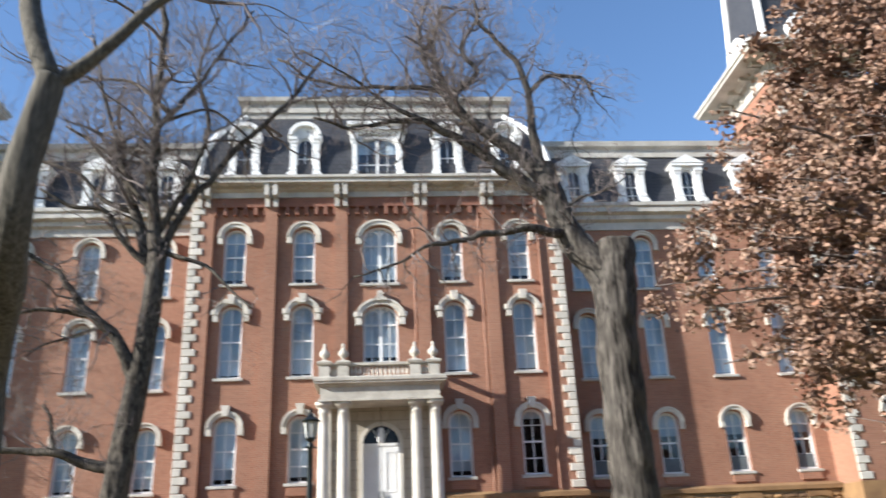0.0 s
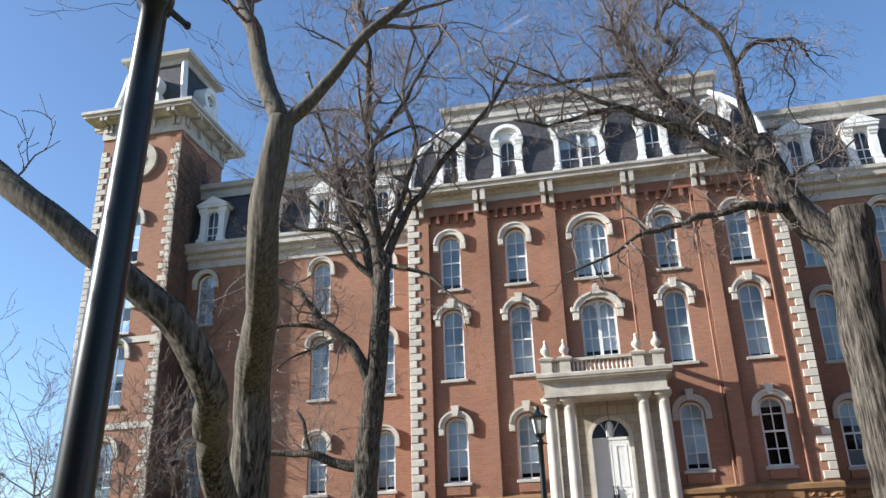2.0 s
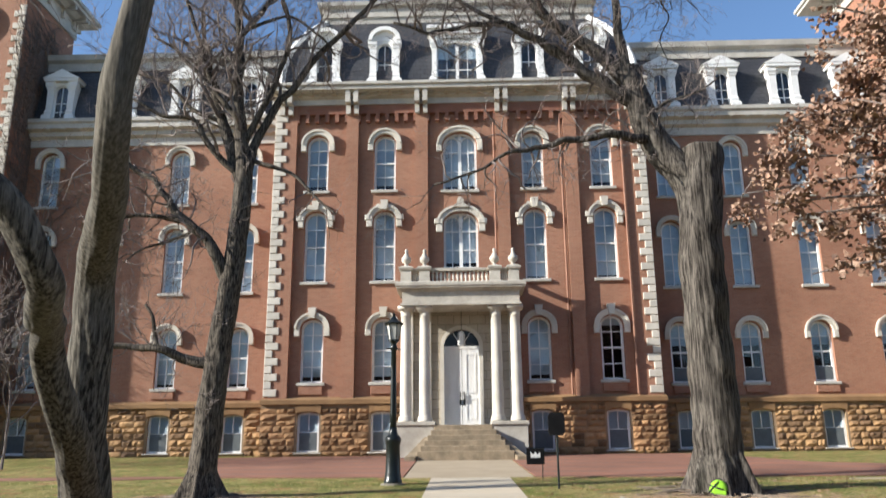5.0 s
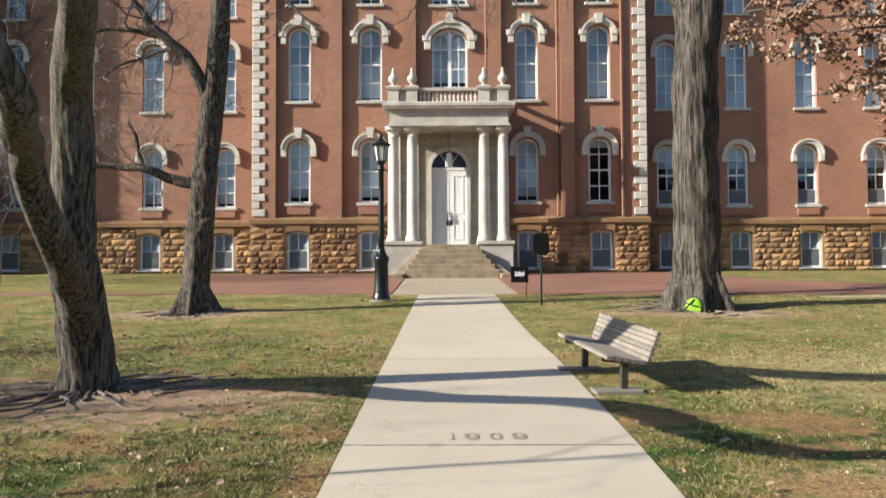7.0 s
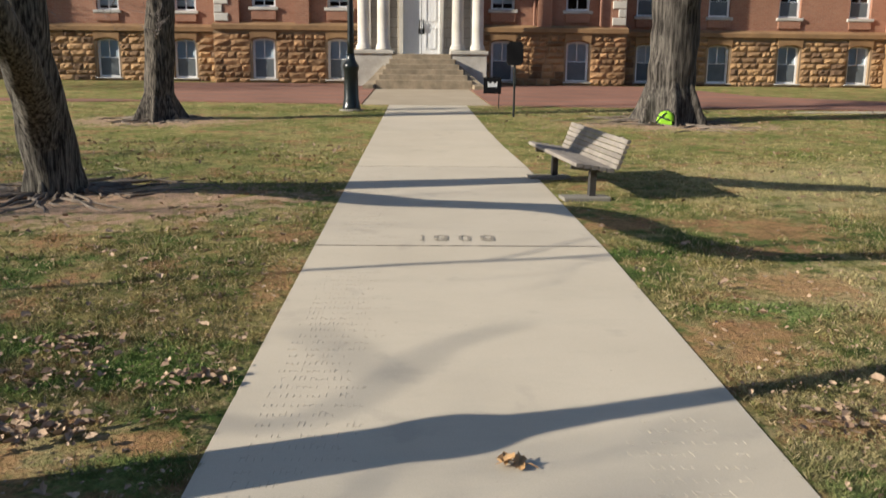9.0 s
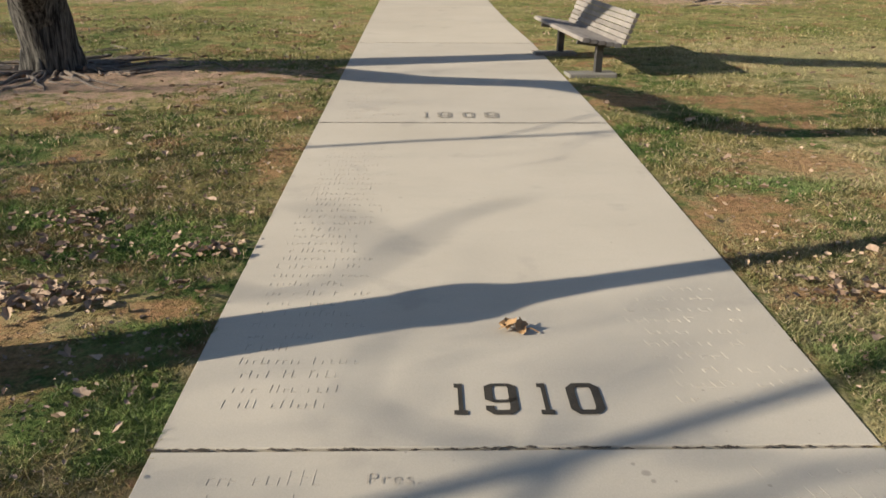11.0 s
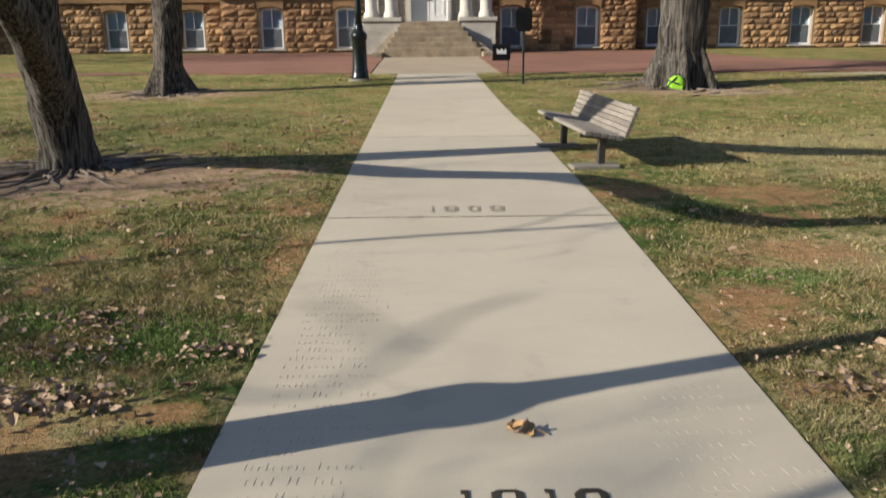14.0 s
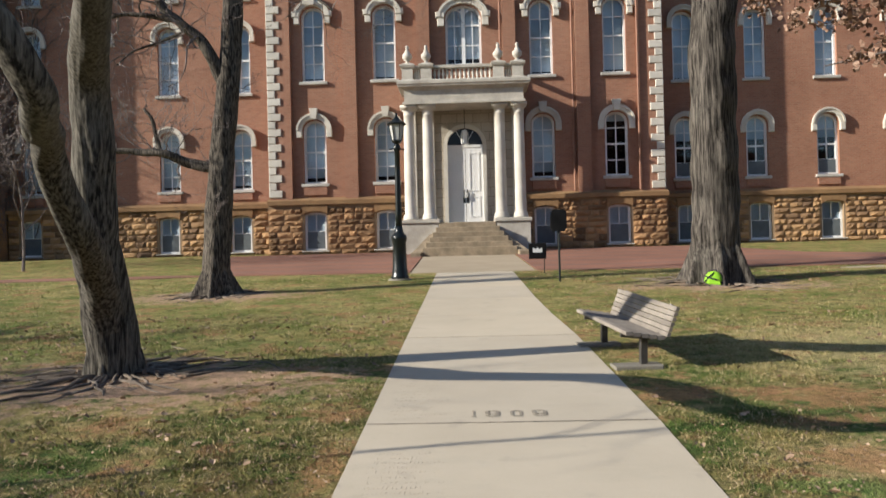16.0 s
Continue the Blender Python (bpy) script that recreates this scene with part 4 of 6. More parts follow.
    t.stack([(cx - rt - q, cx + rt + q, (y0 + y1) / 2 - rt - q, (y0 + y1) / 2 + rt + q, z) for q, z in ((0.1, zt - 0.1), (0.12, zt + 0.2), (0.42, zt + 0.3), (0.46, zt + 0.5))])
    part("roof_crown", t, PAINT_OLD, hall)
    # round dormers on each side
    for side in range(4):
        d = Shape()
        zc = ze + 0.34 + min(high, 3.2) * 0.5
        for r0, r1, y_a in ((0.42, 0.72, -half - 0.25), (0.3, 0.44, -half - 0.18)):
            a = [(r0 * math.cos(i * math.pi / 12), zc + r0 * math.sin(i * math.pi / 12)) for i in range(25)]
            b = [(r1 * math.cos(i * math.pi / 12), zc + r1 * math.sin(i * math.pi / 12)) for i in range(25)]
            d.band(a, b, y_a, -half + 0.7)
        d.prism([(-0.8, zc - 1.1), (0.8, zc - 1.1), (0.72, zc - 0.6), (-0.72, zc - 0.6)], -half - 0.25, -half + 0.3)
        d.box(-0.03, 0.03, -half - 0.12, -half - 0.05, zc - 0.42, zc + 0.42)
        d.box(-0.42, 0.42, -half - 0.12, -half - 0.05, zc - 0.03, zc + 0.03)
        m = Matrix.Translation((cx, (y0 + y1) / 2, 0)) @ Matrix.Rotation(side * math.pi / 2, 4, "Z")
        ob = part("round_dormer", d, PAINT, hall, "white round dormer", at=m)
        g = Shape()
        g.prism([(0.44 * math.cos(i * math.pi / 10), zc + 0.44 * math.sin(i * math.pi / 10)) for i in range(20)], -half - 0.08, -half - 0.06)
        part("pane", g, GLASS, ob)


tower(-21.24, 3.2, "red brick south tower wall", 23.0, 0.88)
tower(20.5, 7.0, "red brick north tower wall", 23.2, 1.4)
window_set("tower_window", 0.48, 2.6, 0.45, 4, [(-21.24, 30.75, 15.3), (20.5, 30.75, 15.3)], dict(CAP), blind=0.4)
window_set("tower_window", 0.48, 1.8, 0.40, 3, [(-21.24, 30.75, 11.9), (20.5, 30.75, 11.9)], dict(CAP), blind=0.4)
window_set("tower_window", 0.48, 2.8, 0.42, 4, [(-21.24, 30.75, 8.6), (20.5, 30.75, 8.6)], dict(CAP, key=0.2), blind=0.4)
window_set("tower_window", 0.48, 2.5, 0.42, 4, [(-21.24, 30.75, 4.6), (20.5, 30.75, 4.6)], dict(CAP), blind=0.4)

# downpipes
for x, y in ((6.6, D - 0.27), (4.13, D - 0.08), (1.36, D - 0.08)):
    s = Shape()
    s.tube([(x, y, 4.1), (x, y, 15.6), (x, y + 0.05, 16.2)], [0.045] * 3, 8)
    part("downpipe", s, COPPER, hall, "copper downpipe")


# ---- the portico ----
PY = 29.6                 # line of the columns
FLOOR = 2.95


def portico():
    po = thing("portico", "cream limestone entrance portico with paired columns and balustrade", "portico")
    base = 1.75
    for side, (x0, x1) in ((-1, (-2.5, -1.13)), (1, (0.98, 2.26))):
        s = Shape()
        s.bevel_box(x0, x1, PY - 0.32, D + 0.02, base - 0.2, FLOOR - 0.02, 0.02)
        s.bevel_box(x0 - 0.05, x1 + 0.05, PY - 0.38, D, FLOOR - 0.02, FLOOR + 0.12, 0.02)
        part("pedestal", s, LIME_GREY, po, "grey limestone pedestal block")
        # cheek wall beside the steps, sloping down and splayed outwards
        s = Shape()
        inner = x1 if side < 0 else x0
        top, foot = inner, inner + (0.75 if side > 0 else -0.6)
        v = []
        for o in (0.0, side * 0.34):
            v += [(top + o, PY - 0.32, FLOOR - 0.42), (top + o, PY - 0.32, base - 0.3), (foot + o, PY - 2.0, base - 0.3), (foot + o, PY - 2.0, base + 0.08), (foot + o - side * 0.08, PY - 1.8, base + 0.14)]
        s.add(v, [(0, 1, 2, 3, 4), (9, 8, 7, 6, 5)] + [(i, (i + 1) % 5, (i + 1) % 5 + 5, i + 5) for i in range(5)])
        part("cheek_wall", s, STEP, po)
    cols = (-2.17, -1.47, 1.21, 1.92)
    col = Shape()
    h = 7.33 - FLOOR - 0.12
    prof = [(0.30, 0), (0.30, 0.07), (0.27, 0.09), (0.285, 0.14), (0.25, 0.19), (0.225, 0.24)]
    prof += [(0.222 - 0.03 * (k / 8) ** 1.6, 0.24 + (h - 0.62) * k / 8) for k in range(1, 9)]
    prof += [(0.215, h - 0.36), (0.2, h - 0.33), (0.2, h - 0.24), (0.26, h - 0.14), (0.29, h - 0.12)]
    prof = [(r * 0.97, z) for r, z in prof]
    col.lathe(0, 0, prof, 20)
    col.box(-0.3, 0.3, -0.3, 0.3, h - 0.12, h)
    me = col.mesh("column", LIME, True)
    for x in cols:
        part("column", me, None, po, "cream limestone column", at=(x, PY, FLOOR + 0.12))
    for x in cols:
        s = Shape()
        s.bevel_box(x - 0.2, x + 0.2, D - 0.32, D - 0.2, FLOOR, 7.33, 0.02)
        part("wall_pilaster", s, LIME, po)
    s = Shape()
    x0, x1 = -2.3, 2.1
    prof = [(0.07, 7.33), (0.07, 7.41), (0.0, 7.43), (0.0, 7.86), (0.07, 7.89), (0.09, 7.94), (0.21, 7.97), (0.21, 8.02), (0.25, 8.05), (0.25, 8.16), (0.22, 8.2)]
    s.stack([(x0 - o, x1 + o, PY - 0.3 - o, D, z) for o, z in prof])
    part("entablature", s, LIME_GREY, po, "grey weathered stone entablature")
    # balustrade
    for x in cols:
        s = Shape()
        s.stack([(x - o, x + o, PY - o, PY + o, z) for o, z in ((0.24, 8.2), (0.24, 8.28), (0.205, 8.3), (0.2, 8.7), (0.26, 8.74), (0.28, 8.8), (0.28, 8.83), (0.14, 8.9))])
        part("baluster_pier", s, LIME_GREY, po)
        u = Shape()
        u.lathe(0, 0, [(0.11, 0), (0.11, 0.05), (0.055, 0.09), (0.07, 0.12), (0.16, 0.2), (0.19, 0.28), (0.17, 0.37), (0.09, 0.45), (0.09, 0.5), (0.045, 0.55), (0.07, 0.62), (0.06, 0.67), (0.02, 0.71)], 14)
        part("urn", u, LIME, po, "stone urn finial", True, at=(x, PY, 8.88))
    for z0, z1 in ((8.7, 8.8), (8.2, 8.28)):
        for a, b in ((-1.96, -1.68), (-1.26, 1.0), (1.42, 1.71)):
            part("rail", Shape().box(a, b, PY - 0.14, PY + 0.14, z0, z1), LIME_GREY, po)
        for side in (-2.17, 1.92):
            part("rail", Shape().box(side - 0.14, side + 0.14, PY + 0.26, D, z0, z1), LIME_GREY, po)
    bal = Shape()
    bal.lathe(0, 0, [(0.055, 0), (0.05, 0.05), (0.028, 0.08), (0.06, 0.19), (0.045, 0.29), (0.028, 0.37), (0.05, 0.42)], 8)
    me = bal.mesh("baluster", LIME, True)
    for x in [-1.9, -1.82, -1.74, *np.linspace(-1.16, 0.9, 14).tolist(), 1.48, 1.565, 1.65]:
        part("baluster", me, None, po, at=(x, PY, 8.28))
    # stone wall with the arched doorway
    s = Shape()
    wall_panel(s, -2.3, 2.1, FLOOR, 7.4, D - 0.23, [(-0.1, 0.69, [(FLOOR + 0.001, 5.98, 0.66)])], 0.6)
    for x in (-2.3, 2.1):
        s.add([(x, D - 0.23, FLOOR), (x, D, FLOOR), (x, D, 7.4), (x, D - 0.23, 7.4)], [(0, 1, 2, 3)])
    part("doorway_wall", s, DOORWAY, po, "grey-cream limestone wall round the door")
    s = Shape()
    s.band([(-0.1 - 0.685, FLOOR)] + arch(-0.1, 0.685, 5.98, 0.655, 14) + [(-0.1 + 0.685, FLOOR)],
           [(-0.1 - 0.83, FLOOR)] + arch(-0.1, 0.83, 5.98, 0.8, 14) + [(-0.1 + 0.83, FLOOR)], D - 0.29, D - 0.21)
    part("archivolt", s, LIME, po, "moulded stone door surround")
    s = Shape()
    s.box(-1.125, 0.975, PY - 0.3, D + 0.5, FLOOR - 0.25, FLOOR - 0.003)
    part("landing", s, LIME_GREY, po)
    n = 6
    rise = (FLOOR - (base + 0.08)) / n
    for k in range(n):
        s = Shape()
        z = base + 0.08 + rise * k
        y = PY - 0.34 - 0.3 * (n - 1 - k)
        wide = (n - 1 - k) * 0.3 / 1.68
        s.bevel_box(-1.125 - 0.6 * wide, 0.975 + 0.75 * wide, y, PY - 0.3, z - 0.4, z + rise - 0.004 if k < n - 1 else z + rise - 0.004, 0.015)
        part("step", s, STEP, po, "worn sandstone step")
    return po


portico()


def door():
    d = thing("double_door", "white-painted double door with arched fanlight", "door", kind="structure")
    cx, y = -0.1, D - 0.1
    for side in (-1, 1):
        s = Shape()
        x0, x1 = sorted((cx + side * 0.008, cx + side * 0.68))
        s.box(x0, x1, y, y + 0.06, FLOOR + 0.02, 5.9)
        for z0, z1 in ((FLOOR + 0.25, FLOOR + 1.05), (FLOOR + 1.25, 5.7)):
            a, b = x0 + 0.13, x1 - 0.13
            s.band([(a + 0.05, z0 + 0.05), (b - 0.05, z0 + 0.05), (b - 0.05, z1 - 0.05), (a + 0.05, z1 - 0.05), (a + 0.05, z0 + 0.05)], [(a, z0), (b, z0), (b, z1), (a, z1), (a, z0)], y - 0.018, y + 0.01)
        leaf = part("door_leaf", s, DOOR, d)
        h = Shape()
        h.tube([(cx + side * 0.07, y - 0.01, 3.85), (cx + side * 0.07, y - 0.07, 3.9), (cx + side * 0.07, y - 0.07, 4.2), (cx + side * 0.07, y - 0.01, 4.25)], [0.02] * 4, 6)
        h.box(*sorted((cx + side * 0.03, cx + side * 0.11)), y - 0.02, y + 0.01, 3.75, 3.95)
        part("door_handle", h, BLACK, leaf, "black pull handle")
    f = Shape()
    f.band([(cx - 0.68, FLOOR)] + arch(cx, 0.68, 5.98, 0.66, 14) + [(cx + 0.68, FLOOR)], [(cx - 0.77, FLOOR)] + arch(cx, 0.77, 5.98, 0.75, 14) + [(cx + 0.77, FLOOR)], y - 0.03, y + 0.1)
    f.box(cx - 0.7, cx + 0.7, y - 0.02, y + 0.08, 5.9, 6.0)
    for a in (60, 90, 120):
        c, q = math.cos(radians(a)), math.sin(radians(a))
        f.tube([(cx, y + 0.02, 5.98), (cx + 0.67 * c, y + 0.02, 5.98 + 0.64 * q)], [0.015, 0.015], 4)
    part("door_frame", f, DOOR, d)
    g = Shape()
    g.prism([(cx + 0.68 * math.cos(i * math.pi / 14), 5.98 + 0.66 * math.sin(i * math.pi / 14)) for i in range(15)], y + 0.03, y + 0.04)
    part("fanlight_pane", g, DARK_GLASS, d)
    # near-black sheet for the unlit hall behind the fanlight
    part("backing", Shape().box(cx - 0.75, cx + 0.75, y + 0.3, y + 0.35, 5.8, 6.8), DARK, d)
    l = thing("hanging_lantern", "white glass lantern hanging in the doorway", "lantern")
    s = Shape()
    s.lathe(cx, D - 0.45, [(0.13, 5.98), (0.14, 6.0), (0.14, 6.42), (0.1, 6.5), (0.03, 6.54)], 8)
    part("lantern_glass", s, PAINT, l)
    s = Shape()
    for i in range(4):
        a = math.pi / 4 + i * math.pi / 2
        s.tube([(cx + 0.145 * math.cos(a), D - 0.45 + 0.145 * math.sin(a), 5.97), (cx + 0.145 * math.cos(a), D - 0.45 + 0.145 * math.sin(a), 6.45)], [0.012] * 2, 4)
    s.tube([(cx, D - 0.45, 6.5), (cx, D - 0.45, 7.33)], [0.012] * 2, 4)
    part("lantern_frame", s, BLACK, l)


door()


# ---- trees ----
def smooth_line(points, per=5):
    """Points and girths along a limb, rounded between the given ones."""
    p = [Vector(q) for q in points]
    p = [p[0] * 2 - p[1]] + p + [p[-1] * 2 - p[-2]]
    out = []
    for i in range(1, len(p) - 2):
        for k in range(per):
            t = k / per
            a, b, c, d = p[i - 1], p[i], p[i + 1], p[i + 2]
            out.append(0.5 * (2 * b + (c - a) * t + (2 * a - 5 * b + 4 * c - d) * t * t + (3 * b - a - 3 * c + d) * t ** 3))
    out.append(p[-2])
    return out


def furrowed(shape, pts, radii, seed, n=72):
    """A thick stem with upright ridges and furrows in its bark."""
    ring, up = [], Vector((0.3, 1, 0.2)).normalized()
    run = 0.0
    for i, p in enumerate(pts):
        d = (pts[min(i + 1, len(pts) - 1)] - pts[max(i - 1, 0)]).normalized()
        side = d.cross(up).normalized()
        up = side.cross(d).normalized()
        run += (pts[i] - pts[i - 1]).length if i else 0.0
        for j in range(n):
            a = 2 * math.pi * j / n
            c, q = math.cos(a), math.sin(a)
            sway = 0.5 * noise.noise(Vector((c * 1.5, q * 1.5, run * 1.6 + seed)))
            k = radii[i] * 17
            ridge = abs(noise.noise(Vector((c * k + sway, q * k + sway, run * 0.9 + seed * 3)))) + 0.5 * abs(noise.noise(Vector((c * k * 2.1, q * k * 2.1, run * 2.2 + seed))))
            r = radii[i] * (1 + 0.12 * noise.noise(p * 2.1 + Vector((c * 1.6, q * 1.6, seed)))) + 0.036 * min(1.0, radii[i] / 0.42) * (min(ridge, 0.55) - 0.35)
            ring.append(p + (side * c + up * q) * r)
    m = len(pts)
    f = [(a * n + j, a * n + (j + 1) % n, (a + 1) * n + (j + 1) % n, (a + 1) * n + j) for a in range(m - 1) for j in range(n)]
    f += [tuple(reversed(range(n))), tuple((m - 1) * n + j for j in range(n))]
    shape.add(ring, f)


def limb(shape, points, r0, r1, seed=0, n=12, wobble=0.16, jitter=0.02, fall=0.7):
    if r0 < 0.2:
        jitter = min(0.10, r0 * 0.7)
    pts = smooth_line(points, 5 if r0 < 0.2 else 20)
    pts = [q + Vector((noise.noise(q * 1.9 + Vector((seed, 0, 0))), noise.noise(q * 1.9 + Vector((0, seed, 9))), noise.noise(q * 1.9 + Vector((5, 0, seed))))) * jitter * min(1.0, i / 4) for i, q in enumerate(pts)]
    m = len(pts) - 1
    radii = [r0 + (r1 - r0) * (i / m) ** fall for i in range(m + 1)]
    if r0 >= 0.2:
        furrowed(shape, pts, radii, seed)
    else:
        shape.tube(pts, radii, n, wobble, seed)
    return pts, radii


def grow(shape, p, d, length, r, level, rng, lift=0.15, spread=0.9, kids=3, stop=0.004, droop=0.0):
    """A branch that bends as it goes and carries thinner ones."""
    steps = 7 if level > 1 else 5
    pts, q = [p.copy()], d.normalized()
    for i in range(steps):
        bend = 0.34 if level > 1 else 0.2
        q = (q + Vector((rng.gauss(0, bend), rng.gauss(0, bend), rng.gauss(0, 0.9 * bend) + lift - droop * i / steps))).normalized()
        pts.append(pts[-1] + q * (length / steps))
    radii = [max(stop, r * (1 - 0.75 * i / steps)) for i in range(steps + 1)]
    shape.tube(pts, radii, 7 if r > 0.06 else 5 if r > 0.02 else 3)
    if level <= 0:
        return
    for k in range(kids):
        i = rng.randint(2, steps)
        base = (pts[i] - pts[i - 1]).normalized()
        side = base.cross(Vector((rng.gauss(0, 1), rng.gauss(0, 1), rng.gauss(0, 1)))).normalized()
        way = (base * (1 - spread * 0.35) + side * spread * rng.uniform(0.5, 1.0)).normalized()
        grow(shape, pts[i], way, length * rng.uniform(0.45, 0.72), max(stop, radii[i] * rng.uniform(0.5, 0.75)), level - 1, rng, lift, spread, kids, stop, droop)


def flare(shape, x, y, r, high, seed, roots=7, swell=1.0):
    """The swelling foot of a trunk, with ridges that run out into roots."""
    n, rows = 70, 24
    z0 = ground_z(x, y)
    v = []
    for j in range(rows + 1):
        u = j / rows
        for i in range(n):
            a = 2 * math.pi * i / n
            ridge = max(0.0, math.cos(roots * a + seed)) ** 2
            rr = r * (0.7 + swell * (0.3 + 0.55 * ridge) * (1 - u) ** 2.2 + 0.3 * min(1.0, 1.5 * (1 - u))) * (1 + 0.06 * noise.noise(Vector((math.cos(a) * 2, math.sin(a) * 2, u * 3 + seed))))
            k = r * 15
            rr += 0.034 * (min(0.55, abs(noise.noise(Vector((math.cos(a) * k, math.sin(a) * k, u * high * 1.5 + seed))))) - 0.2)
            v.append((x + rr * math.cos(a), y + rr * math.sin(a), z0 - 0.06 + (high + 0.06) * u))
    shape.add(v, [(j * n + i, j * n + (i + 1) % n, (j + 1) * n + (i + 1) % n, (j + 1) * n + i) for j in range(rows) for i in range(n)])


def roots(owner, x, y, r, count, reach, seed):
    rng = random.Random(seed)
    for k in range(count):
        a = 2 * math.pi * (k + rng.random() * 0.7) / count
        long = reach * rng.uniform(0.4, 1.3)
        pts = []
        for i in range(7):
            u = i / 6
            a += rng.gauss(0, 0.16)
            px, py = x + (r * 0.9 + long * u) * math.cos(a), y + (r * 0.9 + long * u) * math.sin(a)
            pts.append((px, py, ground_z(px, py) + 0.018 * (1 - u) - 0.012 * u + rng.uniform(-0.018, 0.015)))
        part("root", Shape().tube(pts, [0.024 * (1 - 0.7 * i / 6) * rng.uniform(0.7, 1.3) for i in range(7)], 6, 0.3, seed), ROOT, owner, smooth=True)


def tree(label, base, foot, trunk_limbs, sprouts, seed, bark_mat=BARK, root_reach=0.0):
    """foot: girth and height of the trunk's foot; trunk_limbs: lines with girths; sprouts: how boughs leave each line."""
    rng = random.Random(seed)
    t = thing("tree", label, "tree", at=(0, 0, 0))
    s = Shape()
    if foot:
        flare(s, base[0], base[1], foot[0], foot[1], seed, 7, foot[2] if len(foot) > 2 else 1.0)
    lines = []
    for k, (pts, r0, r1, *fall) in enumerate(trunk_limbs):
        pts = [Vector(p) for p in pts]
        if lines:
            # a bough starts inside the limb that bears it
            gap, joint, girth = min(((q - pts[0]).length, i, w) for i, (q, w) in enumerate((q, w) for a, b in lines for q, w in zip(a, b)))
            if gap < 0.8:
                pts[0] = [q for a, _ in lines for q in a][joint]
                r0 = min(r0, girth * 0.92)
        lines.append(limb(s, pts, r0, r1, seed + k, 16 if r0 > 0.12 else 8, fall=fall[0] if fall else 0.7))
    if root_reach:
        roots(t, base[0], base[1], foot[0] * 1.2, 44, root_reach, seed)
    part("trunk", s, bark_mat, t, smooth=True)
    c = Shape()
    for which, count, start, length, r, level, lift, droop in sprouts:
        pts, radii = lines[which]
        m = len(pts) - 1
        for k in range(count):
            i = min(m, max(1, round(m * (start + (1 - start) * (k + rng.random()) / count))))
            along = (pts[i] - pts[i - 1]).normalized()
            side = along.cross(Vector((rng.gauss(0, 1), rng.gauss(0, 1), rng.gauss(0, 0.6)))).normalized()
            way = (along * 0.5 + side * 0.9 + Vector((0, 0, 0.15))).normalized()
            grow(c, pts[i], way, length * rng.uniform(0.6, 1.15), min(r * rng.uniform(0.6, 1.2), radii[i] * 0.8), level, rng, lift, 0.95, 3, 0.003, droop)
    part("crown", c, BARK_FINE, t, "bare winter branches")
    return t


def flat(y, pts, bow=0.0):
    """Places of a limb that keeps near one depth; bow: how far it leans away at its end."""
    n = len(pts) - 1
    return [(x * (1 + bow * i / max(1, n) / y), y + bow * i / max(1, n), 1.7 + (z - 1.7) * (1 + bow * i / max(1, n) / y)) for i, (x, z) in enumerate(pts)]


# the forked tree beside the walk
Y1 = 8.75
tree("bare two-stemmed tree with furrowed grey bark on worn soil", (-4.0, Y1), (0.26, 0.75, 0.5), [
    ([(-4.0, 8.74, 0.42), (-3.99, 8.68, 1.01), (-3.97, 8.54, 1.46), (-3.97, 8.29, 1.94), (-3.91, 8.19, 2.33), (-3.86, 8.08, 2.93), (-3.8, 7.91, 3.55), (-3.6, 7.5, 3.82), (-3.27, 6.88, 4.12), (-3.07, 6.39, 4.57), (-2.96, 6.25, 5.2), (-2.84, 6.2, 5.82)], 0.285, 0.12, 1.0),
    ([(-3.99, 8.66, 0.95), (-3.95, 8.45, 1.3), (-3.84, 8.05, 1.62), (-3.68, 7.55, 1.86), (-3.58, 7.22, 2.03), (-3.56, 6.95, 2.3), (-3.52, 6.55, 2.66), (-3.26, 6.06, 2.76), (-2.9, 5.32, 2.7), (-2.62, 4.78, 2.68), (-2.5, 4.5, 2.8), (-2.6, 4.28, 3.13), (-2.87, 4.09, 3.41), (-3.21, 3.96, 3.7), (-3.58, 3.86, 4.01), (-4.03, 3.85, 4.38)], 0.265, 0.08, 0.42),
    ([(-2.84, 6.2, 5.78), (-3.06, 6.27, 6.29), (-3.2, 6.34, 6.73), (-3.46, 6.41, 7.37), (-3.57, 6.48, 8.23), (-3.85, 6.55, 9.49)], 0.15, 0.07),
    ([(-2.82, 6.2, 5.71), (-2.52, 6.24, 6.06), (-2.09, 6.28, 6.62), (-1.69, 6.32, 6.99), (-1.22, 6.36, 7.62), (-0.73, 6.41, 8.45)], 0.08, 0.028),
], [(2, 8, 0.35, 1.6, 0.03, 3, 0.1, 0), (3, 8, 0.4, 1.4, 0.025, 3, 0.1, 0), (1, 2, 0.9, 0.6, 0.014, 2, 0.1, 0.2), (0, 3, 0.75, 0.9, 0.015, 2, 0.1, 0.2)], 11, BARK_GREY, 1.3)

